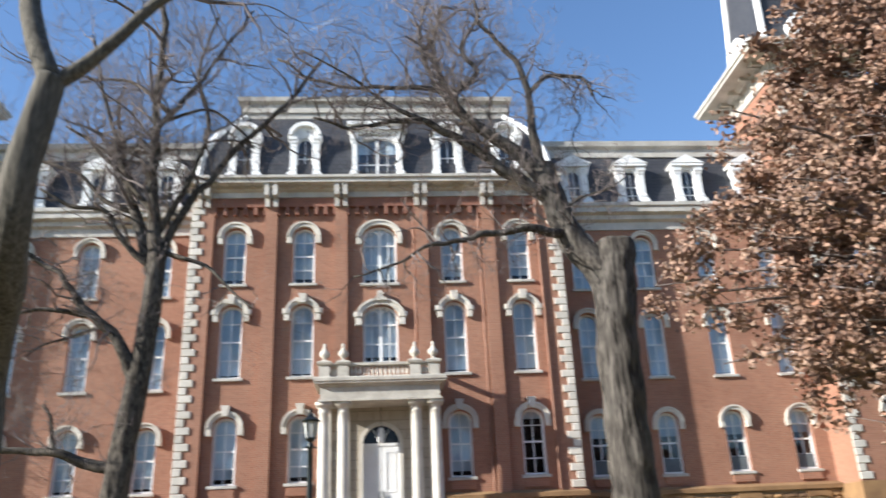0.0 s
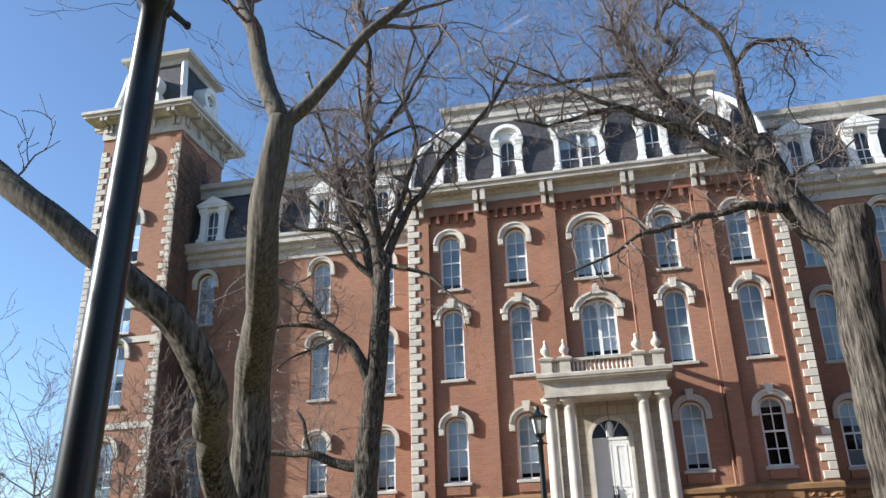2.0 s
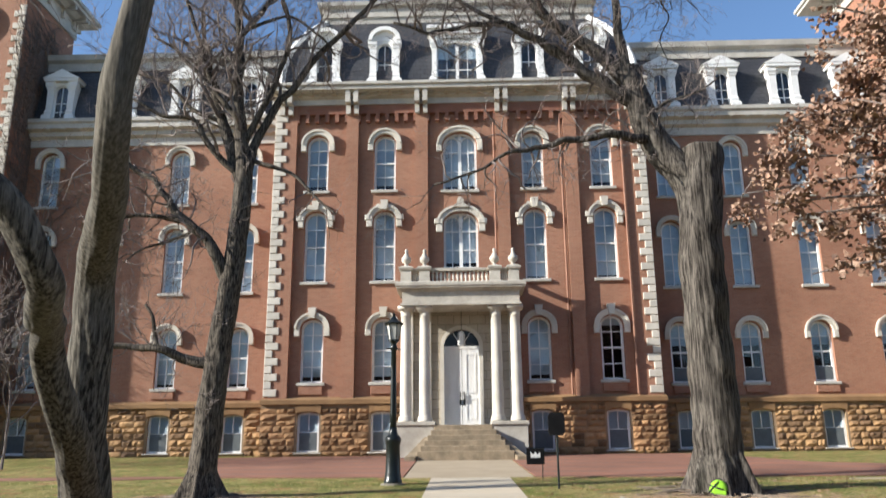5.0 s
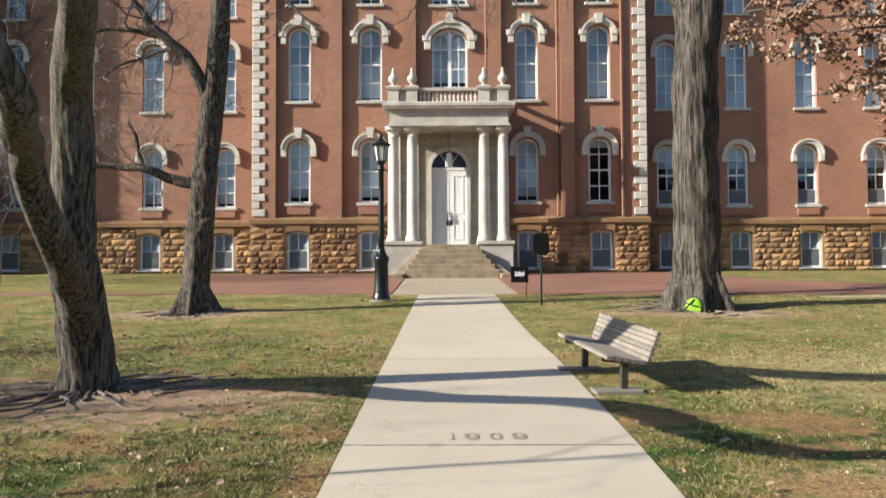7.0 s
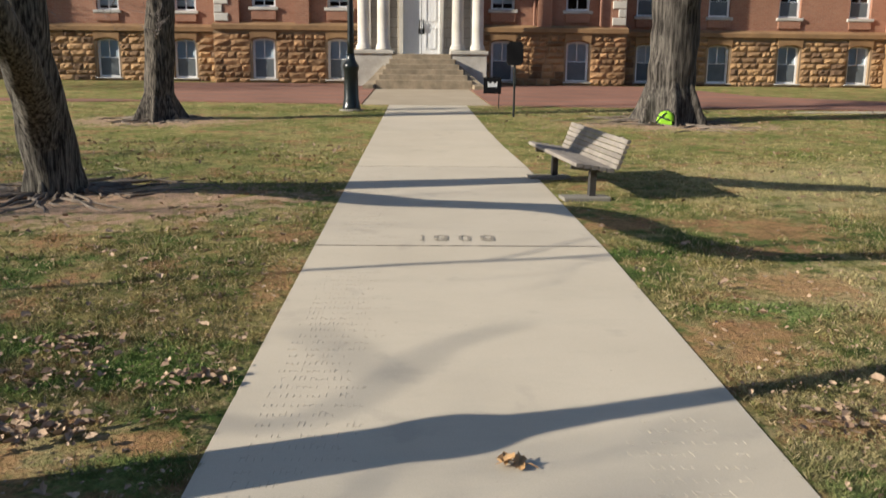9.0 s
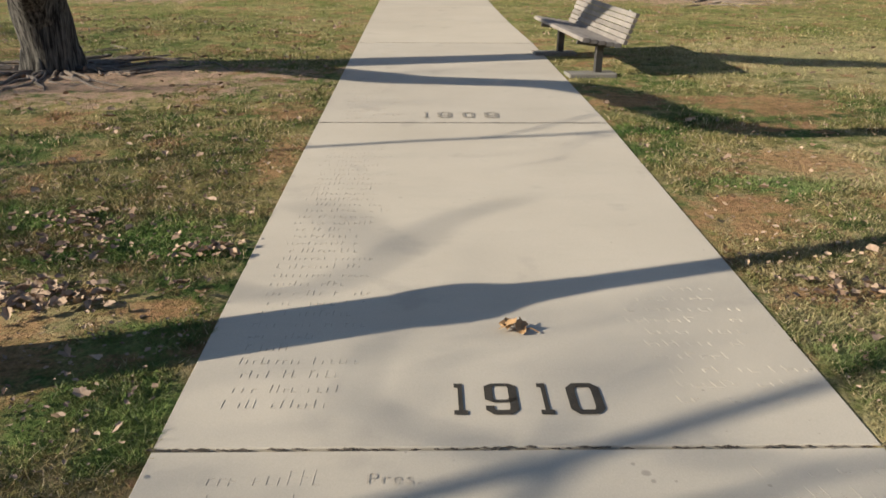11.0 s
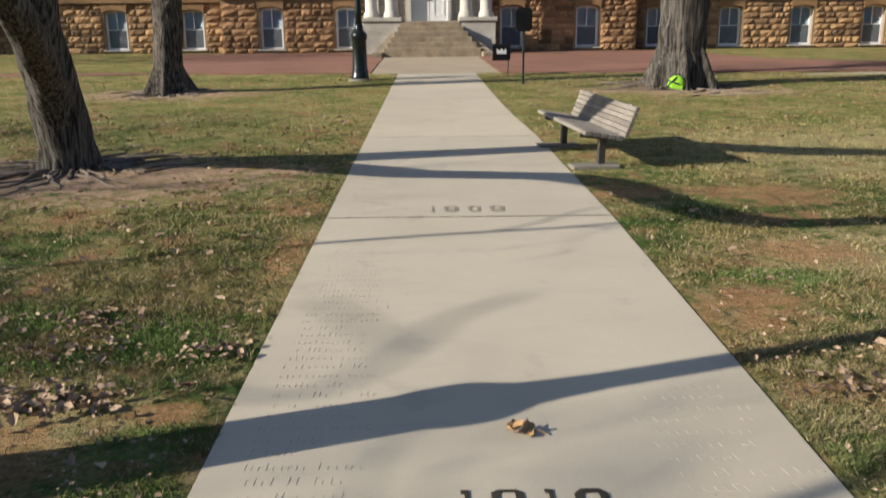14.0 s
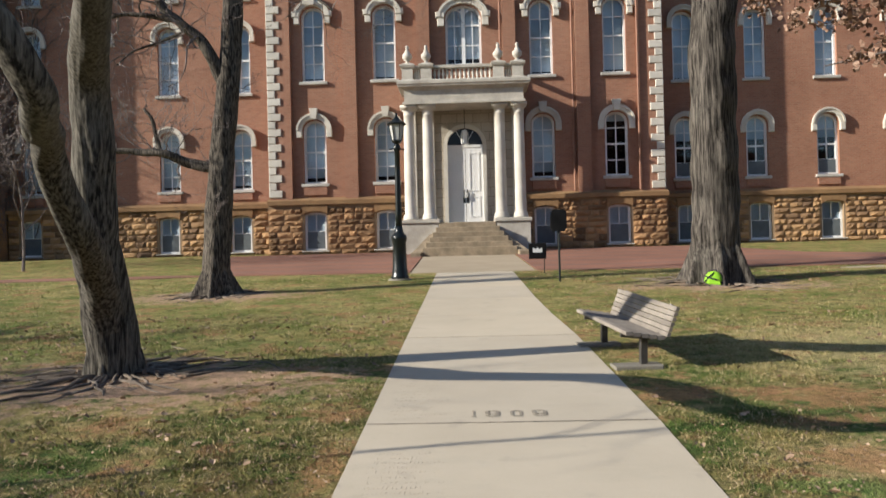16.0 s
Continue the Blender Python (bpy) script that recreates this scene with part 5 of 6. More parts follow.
# the tree with low boughs farther back
Y2 = 16.75
tree("bare tree with low crooked boughs on the lawn", (-5.42, Y2), (0.30, 0.9, 1.35), [
    (flat(Y2, [(-5.42, 0.95), (-5.40, 1.7), (-5.36, 2.3), (-5.26, 3.6), (-5.12, 5.0), (-4.97, 6.4), (-4.9, 7.9), (-4.95, 8.4)]), 0.31, 0.17, 1.3),
    (flat(Y2, [(-4.9, 7.7), (-5.48, 9.26), (-5.8, 10.3), (-5.98, 11.3)], 0.6), 0.17, 0.07),
    (flat(Y2, [(-4.92, 8.0), (-5.1, 9.6), (-5.22, 11.5), (-5.24, 14.4), (-5.6, 16.4)], -0.4), 0.2, 0.05),
    (flat(Y2, [(-4.88, 7.8), (-4.5, 9.15), (-3.5, 10.67), (-2.2, 12.1), (-1.4, 13.4)], 0.5), 0.13, 0.04),
    (flat(Y2, [(-5.15, 5.5), (-5.36, 6.0), (-5.62, 6.45), (-5.98, 6.72), (-6.34, 7.02), (-6.7, 7.6), (-7.4, 8.2), (-8.3, 8.6)], -0.6), 0.17, 0.04),
    (flat(Y2, [(-6.14, 6.84), (-6.35, 6.93), (-6.8, 7.02), (-7.4, 7.05), (-8.1, 6.85)], -0.5), 0.1, 0.03),
    (flat(Y2, [(-5.4, 3.75), (-5.9, 3.86), (-6.3, 4.05), (-6.85, 4.14), (-7.65, 4.18), (-8.3, 4.1)], -0.2), 0.14, 0.045),
    (flat(Y2, [(-6.5, 4.05), (-6.62, 4.35), (-6.7, 4.75), (-6.9, 5.0)], -0.1), 0.06, 0.03),
    (flat(Y2, [(-5.48, 9.26), (-6.2, 9.64), (-6.96, 10.35), (-7.87, 10.62)], 0.4), 0.07, 0.03),
    (flat(Y2, [(-4.6, 8.35), (-3.83, 7.98), (-3.2, 7.33), (-2.8, 7.0)], -0.5), 0.06, 0.02),
    (flat(Y2, [(-5.7, 9.8), (-6.0, 10.9), (-6.5, 12.4), (-6.9, 14.0)], 0.3), 0.08, 0.03),
    (flat(Y2, [(-5.0, 11.3), (-4.48, 12.4), (-3.8, 13.6), (-3.1, 14.8)], 0.3), 0.08, 0.03),
    (flat(Y2, [(-5.2, 9.23), (-6.0, 10.4), (-6.7, 11.1), (-7.25, 11.5)], -0.3), 0.07, 0.025),
    (flat(Y2, [(-5.07, 11.8), (-5.68, 12.6), (-6.44, 12.8), (-7.1, 12.7)], 0.3), 0.06, 0.025),
    (flat(Y2, [(-4.9, 11.4), (-4.05, 11.95), (-3.34, 11.45), (-2.9, 10.9)], 0.2), 0.05, 0.02),
    (flat(Y2, [(-5.85, 6.6), (-6.5, 6.44), (-7.05, 6.3), (-7.45, 6.0)], -0.4), 0.05, 0.015),
    (flat(Y2, [(-5.0, 7.9), (-5.7, 8.6), (-6.1, 9.3), (-6.9, 9.5), (-7.6, 9.9)], -0.6), 0.1, 0.03),
    (flat(Y2, [(-5.05, 8.6), (-4.3, 10.2), (-4.0, 11.6), (-4.3, 13.0), (-4.0, 14.6)], -0.3), 0.09, 0.03),
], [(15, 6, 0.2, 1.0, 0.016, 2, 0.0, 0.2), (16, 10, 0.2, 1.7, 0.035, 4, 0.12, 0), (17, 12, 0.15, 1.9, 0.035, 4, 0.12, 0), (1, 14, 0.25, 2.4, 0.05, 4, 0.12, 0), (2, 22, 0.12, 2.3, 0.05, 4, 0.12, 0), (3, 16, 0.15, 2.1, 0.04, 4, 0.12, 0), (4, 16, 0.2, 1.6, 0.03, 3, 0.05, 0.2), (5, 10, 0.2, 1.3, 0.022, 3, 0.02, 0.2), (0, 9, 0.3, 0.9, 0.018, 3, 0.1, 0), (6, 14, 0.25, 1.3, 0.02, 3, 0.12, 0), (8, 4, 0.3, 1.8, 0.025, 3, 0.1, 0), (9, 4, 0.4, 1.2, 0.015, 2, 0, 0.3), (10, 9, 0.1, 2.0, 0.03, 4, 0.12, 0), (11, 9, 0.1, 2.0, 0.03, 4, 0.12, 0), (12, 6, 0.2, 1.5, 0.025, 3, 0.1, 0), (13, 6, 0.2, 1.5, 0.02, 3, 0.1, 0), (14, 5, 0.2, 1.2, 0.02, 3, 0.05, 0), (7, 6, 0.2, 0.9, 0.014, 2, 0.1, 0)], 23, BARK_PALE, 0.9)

# the old broken tree
Y3 = 17.25
tree("massive old tree with a broken trunk and one surviving limb", (5.25, Y3), (0.46, 1.6, 1.25), [
    (flat(Y3, [(5.25, 1.0), (5.26, 2.2), (5.29, 3.2), (5.27, 4.9), (5.3, 6.4), (5.42, 7.5), (5.55, 8.6)]), 0.50, 0.45),
    (flat(Y3 + 0.1, [(5.38, 6.7), (5.3, 7.4), (5.05, 8.05), (4.64, 8.6), (4.32, 9.3), (4.14, 10.0), (4.0, 10.7)], 0.3), 0.44, 0.27, 1.0),
    (flat(Y3 + 0.35, [(4.1, 10.3), (3.5, 11.15), (2.8, 11.72), (2.23, 12.2), (1.8, 12.75), (1.62, 13.4), (1.45, 14.4), (1.7, 15.6)], 0.5), 0.22, 0.05),
    (flat(Y3 + 0.3, [(4.15, 9.8), (3.4, 10.44), (2.84, 10.92), (2.21, 11.47), (1.54, 11.85), (0.93, 12.15), (0.1, 12.02), (-0.75, 11.9), (-1.6, 12.2)], -0.6), 0.19, 0.03),
    (flat(Y3 + 0.35, [(4.02, 10.5), (3.94, 11.5), (3.88, 12.2), (3.92, 13.0), (3.71, 13.68), (3.28, 14.44), (2.6, 15.3)]), 0.15, 0.05),
    (flat(Y3 + 0.4, [(3.95, 12.9), (4.35, 13.42), (4.74, 13.5), (5.37, 13.42), (5.62, 12.87)]), 0.10, 0.04),
    (flat(Y3, [(4.4, 8.9), (3.87, 8.92), (3.22, 8.92), (2.55, 8.9), (1.86, 8.7), (1.17, 8.6), (0.36, 8.2), (-0.66, 7.85)], -0.8), 0.14, 0.02),
    (flat(Y3 + 0.5, [(2.5, 11.95), (2.2, 12.4), (1.74, 13.02), (0.79, 13.18), (-0.4, 13.25), (-1.5, 13.4), (-2.6, 14.1)], 0.6), 0.12, 0.03),
    (flat(Y3 + 0.5, [(1.9, 12.5), (2.0, 13.0), (2.6, 13.7), (2.2, 14.4), (2.7, 15.5), (2.5, 16.6)], 0.2), 0.11, 0.04),
    (flat(Y3 + 0.1, [(1.0, 12.1), (0.2, 12.5), (-0.6, 13.2), (-1.95, 14.07)], -0.6), 0.07, 0.02),
    (flat(Y3 + 0.5, [(5.3, 13.4), (5.05, 12.8), (5.2, 12.3), (4.95, 11.7), (5.1, 11.1)], 0.3), 0.03, 0.012),
    (flat(Y3 + 0.6, [(1.6, 12.9), (1.5, 13.4), (1.1, 14.8), (1.4, 16.2)], 0.5), 0.09, 0.03),
    (flat(Y3 + 0.2, [(4.3, 9.4), (4.9, 9.9), (5.6, 10.1), (6.2, 10.5)], -0.3), 0.05, 0.015),
], [(1, 16, 0.45, 1.1, 0.03, 3, 0.1, 0), (2, 30, 0.1, 1.7, 0.05, 4, 0.08, 0), (3, 30, 0.1, 1.5, 0.04, 4, 0.06, 0.05), (4, 16, 0.15, 1.2, 0.03, 3, 0.1, 0), (5, 16, 0.15, 1.1, 0.025, 3, 0, 0.3), (6, 24, 0.1, 1.4, 0.03, 3, 0.0, 0.2), (7, 22, 0.12, 1.5, 0.035, 4, 0.1, 0), (8, 20, 0.12, 1.5, 0.035, 4, 0.12, 0), (9, 12, 0.2, 1.4, 0.025, 3, 0.1, 0), (10, 12, 0.1, 0.8, 0.016, 3, 0.05, 0), (11, 20, 0.12, 1.5, 0.035, 4, 0.12, 0), (12, 10, 0.2, 1.0, 0.02, 3, 0.05, 0)], 37, BARK, 1.6)

# a tree outside the view whose trunk and boughs shade the walk
tree("slender bare tree whose boughs shade the walk", (-7.0, -0.7), (0.1, 0.4), [
    ([(-7.0, -0.7, -0.1), (-7.0, -0.5, 1.0), (-7.05, -0.3, 2.4), (-7.0, -0.12, 3.8), (-7.1, 0.15, 5.4), (-7.0, 0.4, 7.0)], 0.055, 0.03),
    ([(-7.0, 0.1, 4.2), (-6.9, 1.2, 5.2), (-6.7, 2.3, 6.2), (-6.6, 3.2, 7.6), (-6.4, 4.0, 9.0)], 0.017, 0.01),
    ([(-7.08, 0.1, 5.0), (-6.9, 1.0, 5.9), (-6.95, 1.6, 7.0), (-6.9, 2.1, 8.2)], 0.012, 0.008),
    ([(-7.0, -0.16, 3.5), (-7.72, -0.6, 3.75), (-8.6, -1.0, 4.3), (-9.5, -1.3, 5.2)], 0.045, 0.02),
], [(1, 7, 0.2, 2.2, 0.025, 3, 0.15, 0), (2, 5, 0.3, 1.8, 0.02, 2, 0.15, 0), (0, 6, 0.6, 2.2, 0.025, 3, 0.15, 0), (3, 4, 0.3, 1.5, 0.02, 2, 0.1, 0)], 51)
tree("thin bare sapling on the lawn", (-6.97, 4.1), (0.05, 0.25), [
    ([(-6.97, 4.1, 0.2), (-6.95, 4.05, 1.5), (-6.9, 3.9, 2.9), (-6.8, 3.62, 4.2), (-6.9, 3.4, 5.4), (-6.8, 3.1, 6.8)], 0.04, 0.018),
], [(0, 9, 0.45, 1.9, 0.014, 3, 0.12, 0)], 52)


def bush_tree(label, x, y, high, seed, level=3, girth=0.05):
    rng = random.Random(seed)
    t = thing("tree", label, "tree")
    s, c = Shape(), Shape()
    z = ground_z(x, y)
    pts, _ = limb(s, [(x, y, z - 0.05), (x + 0.05, y, z + high * 0.2), (x - 0.05, y, z + high * 0.42)], girth, girth * 0.7, seed, 8)
    part("trunk", s, BARK_FINE, t)
    for k in range(9):
        p = pts[rng.randint(len(pts) // 2, len(pts) - 1)]
        a = rng.uniform(0, 2 * math.pi)
        grow(c, p, Vector((math.cos(a), math.sin(a), 0.9)), high * rng.uniform(0.3, 0.5), girth * 0.5, level, rng, 0.1, 0.95, 3, 0.005 * max(1, high / 5))
    part("crown", c, BARK_FINE, t, "bare winter branches")


for k, (x, y, g, h) in enumerate(((-24.0, 1.5, 0.2, 0.85), (-26.0, 7.5, 0.24, 0.85), (-15.5, 3.6, 0.14, 0.6), (-17.0, 7.5, 0.15, 0.64), (-24.3, -6.6, 0.2, 1.15))):
    tree("bare tree at the lawn's edge", (x, y), (g, 0.8), [
        ([(x, y, ground_z(x, y) + 0.2), (x + 0.1, y, 2.5 * h), (x, y + 0.2, 4.6 * h), (x + 0.2, y + 0.2, 6.5 * h)], g, g * 0.6),
        ([(x + 0.1, y + 0.2, 4.6 * h), (x + 1.0, y + 1.2, 6.4 * h), (x + 1.6, y + 2.4, 8.6 * h)], g * 0.45, 0.03),
        ([(x + 0.1, y + 0.2, 5.2 * h), (x + 0.6, y - 1.2, 7.0 * h), (x + 1.0, y - 2.2, 9.0 * h)], g * 0.45, 0.03),
        ([(x + 0.2, y + 0.2, 6.3 * h), (x - 0.2, y + 0.6, 8.2 * h), (x + 0.3, y + 0.2, 10.5 * h)], g * 0.5, 0.03),
    ] + ([
        # a forked bough that reaches towards the walk
        ([(-14.5, 1.4, 5.4), (-14.65, 0.2, 5.9), (-14.5, -0.98, 6.45), (-14.18, -0.57, 6.62), (-13.98, -0.21, 6.64), (-13.52, 0.21, 6.68)], 0.03, 0.018),
        ([(-14.18, -0.57, 6.62), (-14.45, -0.18, 6.64), (-14.72, 0.18, 6.66)], 0.024, 0.014),
    ] if k == 2 else []), [(0, 6, 0.5, 1.6 * h + 0.6, 0.03, 2, 0.1, 0), (1, 18, 0.1, 1.6 * h + 0.6, 0.035, 2, 0.0, 0), (2, 18, 0.1, 1.6 * h + 0.6, 0.035, 2, 0.0, 0), (3, 18, 0.1, 1.6 * h + 0.6, 0.035, 2, 0.0, 0)], 90 + k)

bush_tree("small bare ornamental tree beside the building", -14.6, 25.5, 6.5, 61)
bush_tree("small bare ornamental tree near the tower", -17.5, 26.5, 8.5, 62)
bush_tree("small bare ornamental tree near the tower", -19.0, 24.0, 8.5, 63)
bush_tree("small bare ornamental tree near the tower", -21.0, 27.5, 6.5, 64)
for i, (x, y, h) in enumerate(((-46, 52, 11), (-55, 60, 12), (-40, 62, 10), (-64, 55, 12))):
    bush_tree("distant bare tree beyond the lawn", x, y, h, 70 + i, 3, 0.16)


# ---- the oak that keeps its brown leaves ----
def oak():
    rng = random.Random(8)
    bx, by = 11.6, 13.2
    z = ground_z(bx, by)
    t = thing("oak_tree", "oak tree full of dry brown leaves beside the lawn", "tree")
    s = Shape()
    flare(s, bx, by, 0.34, 1.0, 5)
    limb(s, [(bx, by, z + 0.8), (bx - 0.1, by, z + 3), (bx + 0.1, by, z + 6), (bx, by + 0.1, z + 10), (bx, by, z + 14)], 0.35, 0.1, 5)
    c = Shape()
    tips = []
    spread = ((3.6, 2.4), (4.8, 3.9), (5.8, 5.9), (6.7, 6.7), (8.3, 6.0), (9.4, 4.8), (11.0, 4.2), (12.4, 3.3), (14.5, 1.6))
    for k in range(130):
        u = (k + rng.random()) / 130
        h = 3.3 + 10.7 * u
        a = rng.uniform(0, 2 * math.pi) if k % 3 == 0 else rng.gauss(math.pi * 1.08, 0.75)
        reach = float(np.interp(h + 0.8, [p for p, _ in spread], [q for _, q in spread])) * rng.uniform(0.55, 1.0)
        end = Vector((bx + reach * math.cos(a), by + reach * math.sin(a), z + h + rng.uniform(-0.3, 1.0) - 0.1 * reach))
        start = Vector((bx, by, z + min(13, h * 0.85)))
        mid = start.lerp(end, 0.5) + Vector((rng.gauss(0, 0.25), rng.gauss(0, 0.25), 0.35))
        pts, _ = limb(c, [start, mid, end], 0.07, 0.015, k, 5, 0.05, 0.1)
        for q in range(14):
            p = pts[rng.randint(len(pts) // 3, len(pts) - 1)]
            e = p + Vector((rng.gauss(0, 0.42), rng.gauss(0, 0.42), rng.gauss(0.0, 0.36)))
            c.tube([p, p.lerp(e, 0.5) + Vector((0, 0, 0.08)), e], [0.012, 0.008, 0.004], 3)
            tips.append((p, e))
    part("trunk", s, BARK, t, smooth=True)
    part("bough", c, BARK_FINE, t)
    v, f = [], []
    for p, e in tips:
        for k in range(46):
            o = p.lerp(e, rng.uniform(0.7, 1.1)) + Vector((rng.gauss(0, 0.12), rng.gauss(0, 0.12), rng.gauss(-0.04, 0.1)))
            m = Euler((rng.uniform(0, 6.3), rng.uniform(0, 6.3), rng.uniform(0, 6.3))).to_matrix()
            w, l = rng.uniform(0.03, 0.05), rng.uniform(0.08, 0.13)
            curl = rng.uniform(0.02, 0.06)
            b = len(v)
            for x, y, zz in ((0, 0, 0), (w, l * 0.3, curl), (w * 0.8, l * 0.75, curl), (0, l, -curl * 0.6), (-w * 0.8, l * 0.72, curl), (-w, l * 0.35, curl), (0, l * 0.5, -curl * 0.2)):
                v.append(o + m @ Vector((x, y, zz)))
            f += [(b, b + 1, b + 6), (b + 1, b + 2, b + 6), (b + 2, b + 3, b + 6), (b + 3, b + 4, b + 6), (b + 4, b + 5, b + 6), (b + 5, b, b + 6)]
    me = bpy.data.meshes.new("leaves")
    me.from_pydata([tuple(q) for q in v], [], f)
    me.materials.append(OAK_LEAF)
    tagged(part("leaves", me, None, t, "curled dry brown leaves"), kind="stuff")


oak()


# ---- lamp posts ----
def lamp_post(x, y, label, turn=0.3, taller=0.0, ends=(-0.17, 0.17), lean=0.0):
    t = thing("street_lamp", label, "street lamp", "lamp posts", at=(x, y, ground_z(x, y)))
    t.matrix_basis = pose(x, y, ground_z(x, y), 0, lean, 0)
    s = Shape()
    s.lathe(0, 0, [(0.215, -0.05), (0.215, 0.09), (0.195, 0.12), (0.195, 0.2), (0.178, 0.27), (0.168, 0.6), (0.162, 0.9), (0.18, 0.94), (0.19, 1.0), (0.185, 1.05), (0.155, 1.09), (0.115, 1.14), (0.095, 1.22), (0.085, 1.3)], 20)
    part("lamp_base", s, BLACK, t, smooth=True)
    part("footing", Shape().lathe(0, 0, [(0.29, -0.08), (0.29, 0.01), (0.27, 0.025)], 18), FOOTING, t, "pale concrete footing")
    s = Shape()
    h = taller
    s.lathe(0, 0, [(0.08, 1.28), (0.076, 1.6), (0.066, 2.6 + h), (0.06, 3.12 + h), (0.078, 3.14 + h), (0.085, 3.2 + h), (0.08, 3.24 + h), (0.05, 3.3 + h)], 24)
    part("pole", s, BLACK, t, smooth=True)
    s = Shape()
    c, q = math.cos(turn), math.sin(turn)
    for e in ends:
        s.tube([(0, 0, 3.2 + h), (e * c, e * q, 3.16 + h)], [0.02, 0.015], 8)
        s.lathe(e * c, e * q, [(0.008, 3.14 + h), (0.019, 3.15 + h), (0.019, 3.17 + h), (0.008, 3.18 + h)], 8)
    part("ladder_bar", s, BLACK, t)
    s = Shape()
    s.lathe(0, 0, [(0.05, 3.28 + h), (0.13, 3.36 + h), (0.13, 3.39 + h)], 8, math.pi / 8)
    for i in range(6):
        a = i * math.pi / 3
        s.tube([(0.12 * math.cos(a), 0.12 * math.sin(a), 3.38 + h), (0.19 * math.cos(a), 0.19 * math.sin(a), 3.78 + h)], [0.011, 0.011], 4)
    s.lathe(0, 0, [(0.225, 3.76 + h), (0.235, 3.79 + h), (0.15, 3.85 + h), (0.09, 3.9 + h), (0.05, 3.95 + h), (0.03, 3.98 + h), (0.04, 4.01 + h), (0.008, 4.07 + h)], 12)
    lan = part("lantern", s, BLACK, t)
    g = Shape()
    g.lathe(0, 0, [(0.112, 3.39 + h), (0.182, 3.77 + h)], 6)
    part("lantern_pane", g, FROST, lan, "frosted pale panes")
    return t


lamp_post(-1.72, 19.3, "black iron lamp post with a lantern beside the walk")
lamp_post(-2.04, 2.58, "black iron lamp post close beside the walk", 1.15, 0.84, (0.18,), 2.2)


# ---- the bench ----
def bench():
    t = thing("park_bench", "weathered grey wooden slat bench on steel posts", "bench")
    t.matrix_basis = pose(1.71, 9.25, ground_z(1.71, 9.25), math.degrees(math.atan(SLOPE)), 0, 8)
    L = 0.93
    for k in range(5):
        s = Shape()
        x = -0.27 + 0.086 * k
        z = 0.375 - 0.014 * k
        v = [(x, z + 0.008), (x + 0.008, z), (x + 0.068, z), (x + 0.076, z + 0.008), (x + 0.076, z + 0.034), (x + 0.068, z + 0.042), (x + 0.008, z + 0.042), (x, z + 0.034)]
        s.add([(a, y, b) for y in (-L, L) for a, b in v], [tuple(range(8)), tuple(range(15, 7, -1))] + [(i, (i + 1) % 8, (i + 1) % 8 + 8, i + 8) for i in range(8)])
        part("slat", s, BENCH, t)
    for k in range(6):
        s = Shape()
        x, z = 0.165 + 0.019 * k, 0.345 + 0.053 * k
        v = [(x, z + 0.004), (x + 0.03, z), (x + 0.038, z + 0.006), (x + 0.052, z + 0.036), (x + 0.048, z + 0.043), (x + 0.016, z + 0.048)]
        s.add([(a, y, b) for y in (-L, L) for a, b in v], [tuple(range(6)), tuple(range(11, 5, -1))] + [(i, (i + 1) % 6, (i + 1) % 6 + 6, i + 6) for i in range(6)])
        part("slat", s, BENCH, t)
    for y in (-0.70, 0.66):
        s = Shape()
        s.box(-0.035, 0.035, y - 0.035, y + 0.035, -0.02, 0.32)
        part("leg", s, STEEL, t, "dull steel post")
        s = Shape()
        s.tube([(-0.25, y, 0.345), (0.1, y, 0.30), (0.2, y, 0.36), (0.31, y, 0.66)], [0.022] * 4, 6)
        part("support", s, STEEL, t)
        f = thing("bench_footing", "pale concrete footing slab under the bench", "footing", "bench footings")
        q = t.matrix_basis @ Vector((-0.06, y, 0))
        f.matrix_basis = pose(q.x, q.y, ground_z(q.x, q.y), 0, 0, 4)
        s = Shape()
        s.bevel_box(-0.27, 0.24, -0.13, 0.13, -0.08, 0.03, 0.012)
        part("footing_block", s, FOOTING, f)


bench()


# ---- small things on the lawn ----
def post_sign():
    t = thing("post_box", "black box on a thin post seen from behind", "sign", at=(2.0, 18.0, ground_z(2.0, 18.0)))
    s = Shape()
    s.tube([(0, 0, -0.05), (0, 0, 1.2)], [0.025, 0.025], 8)
    part("post", s, BLACK, t)
    s = Shape()
    s.prism([(-0.13, 1.12), (0.13, 1.12), (0.18, 1.2), (0.18, 1.55), (0.12, 1.62), (-0.12, 1.62), (-0.18, 1.55), (-0.18, 1.2)], -0.05, 0.06)
    part("box", s, MATTE, t)
    t = thing("yard_sign", "black sign board with a pale emblem on a thin leg", "sign", at=(1.7, 20.2, ground_z(1.7, 20.2)))
    s = Shape()
    s.tube([(0.16, 0, -0.05), (0.18, 0, 0.7)], [0.012, 0.012], 6)
    part("post", s, BLACK, t)
    s = Shape()
    s.bevel_box(-0.22, 0.22, -0.02, 0.02, 0.36, 0.76, 0.01)
    board = part("board", s, MATTE, t)
    s = Shape()
    s.prism([(-0.12, 0.52), (0.12, 0.52), (0.12, 0.66), (0.05, 0.6), (0, 0.66), (-0.05, 0.6), (-0.12, 0.66)], -0.026, -0.02)
    part("emblem", s, PAINT, board, "pale emblem")


post_sign()
NEON = plain("neon green fabric", (0.31, 0.64, 0.03), (0.24, 0.53, 0.025), 8, 80, 0.6)
BLACK_CLOTH = plain("black fabric", (0.02, 0.02, 0.022), (0.03, 0.03, 0.03), 8, 80, 0.85)


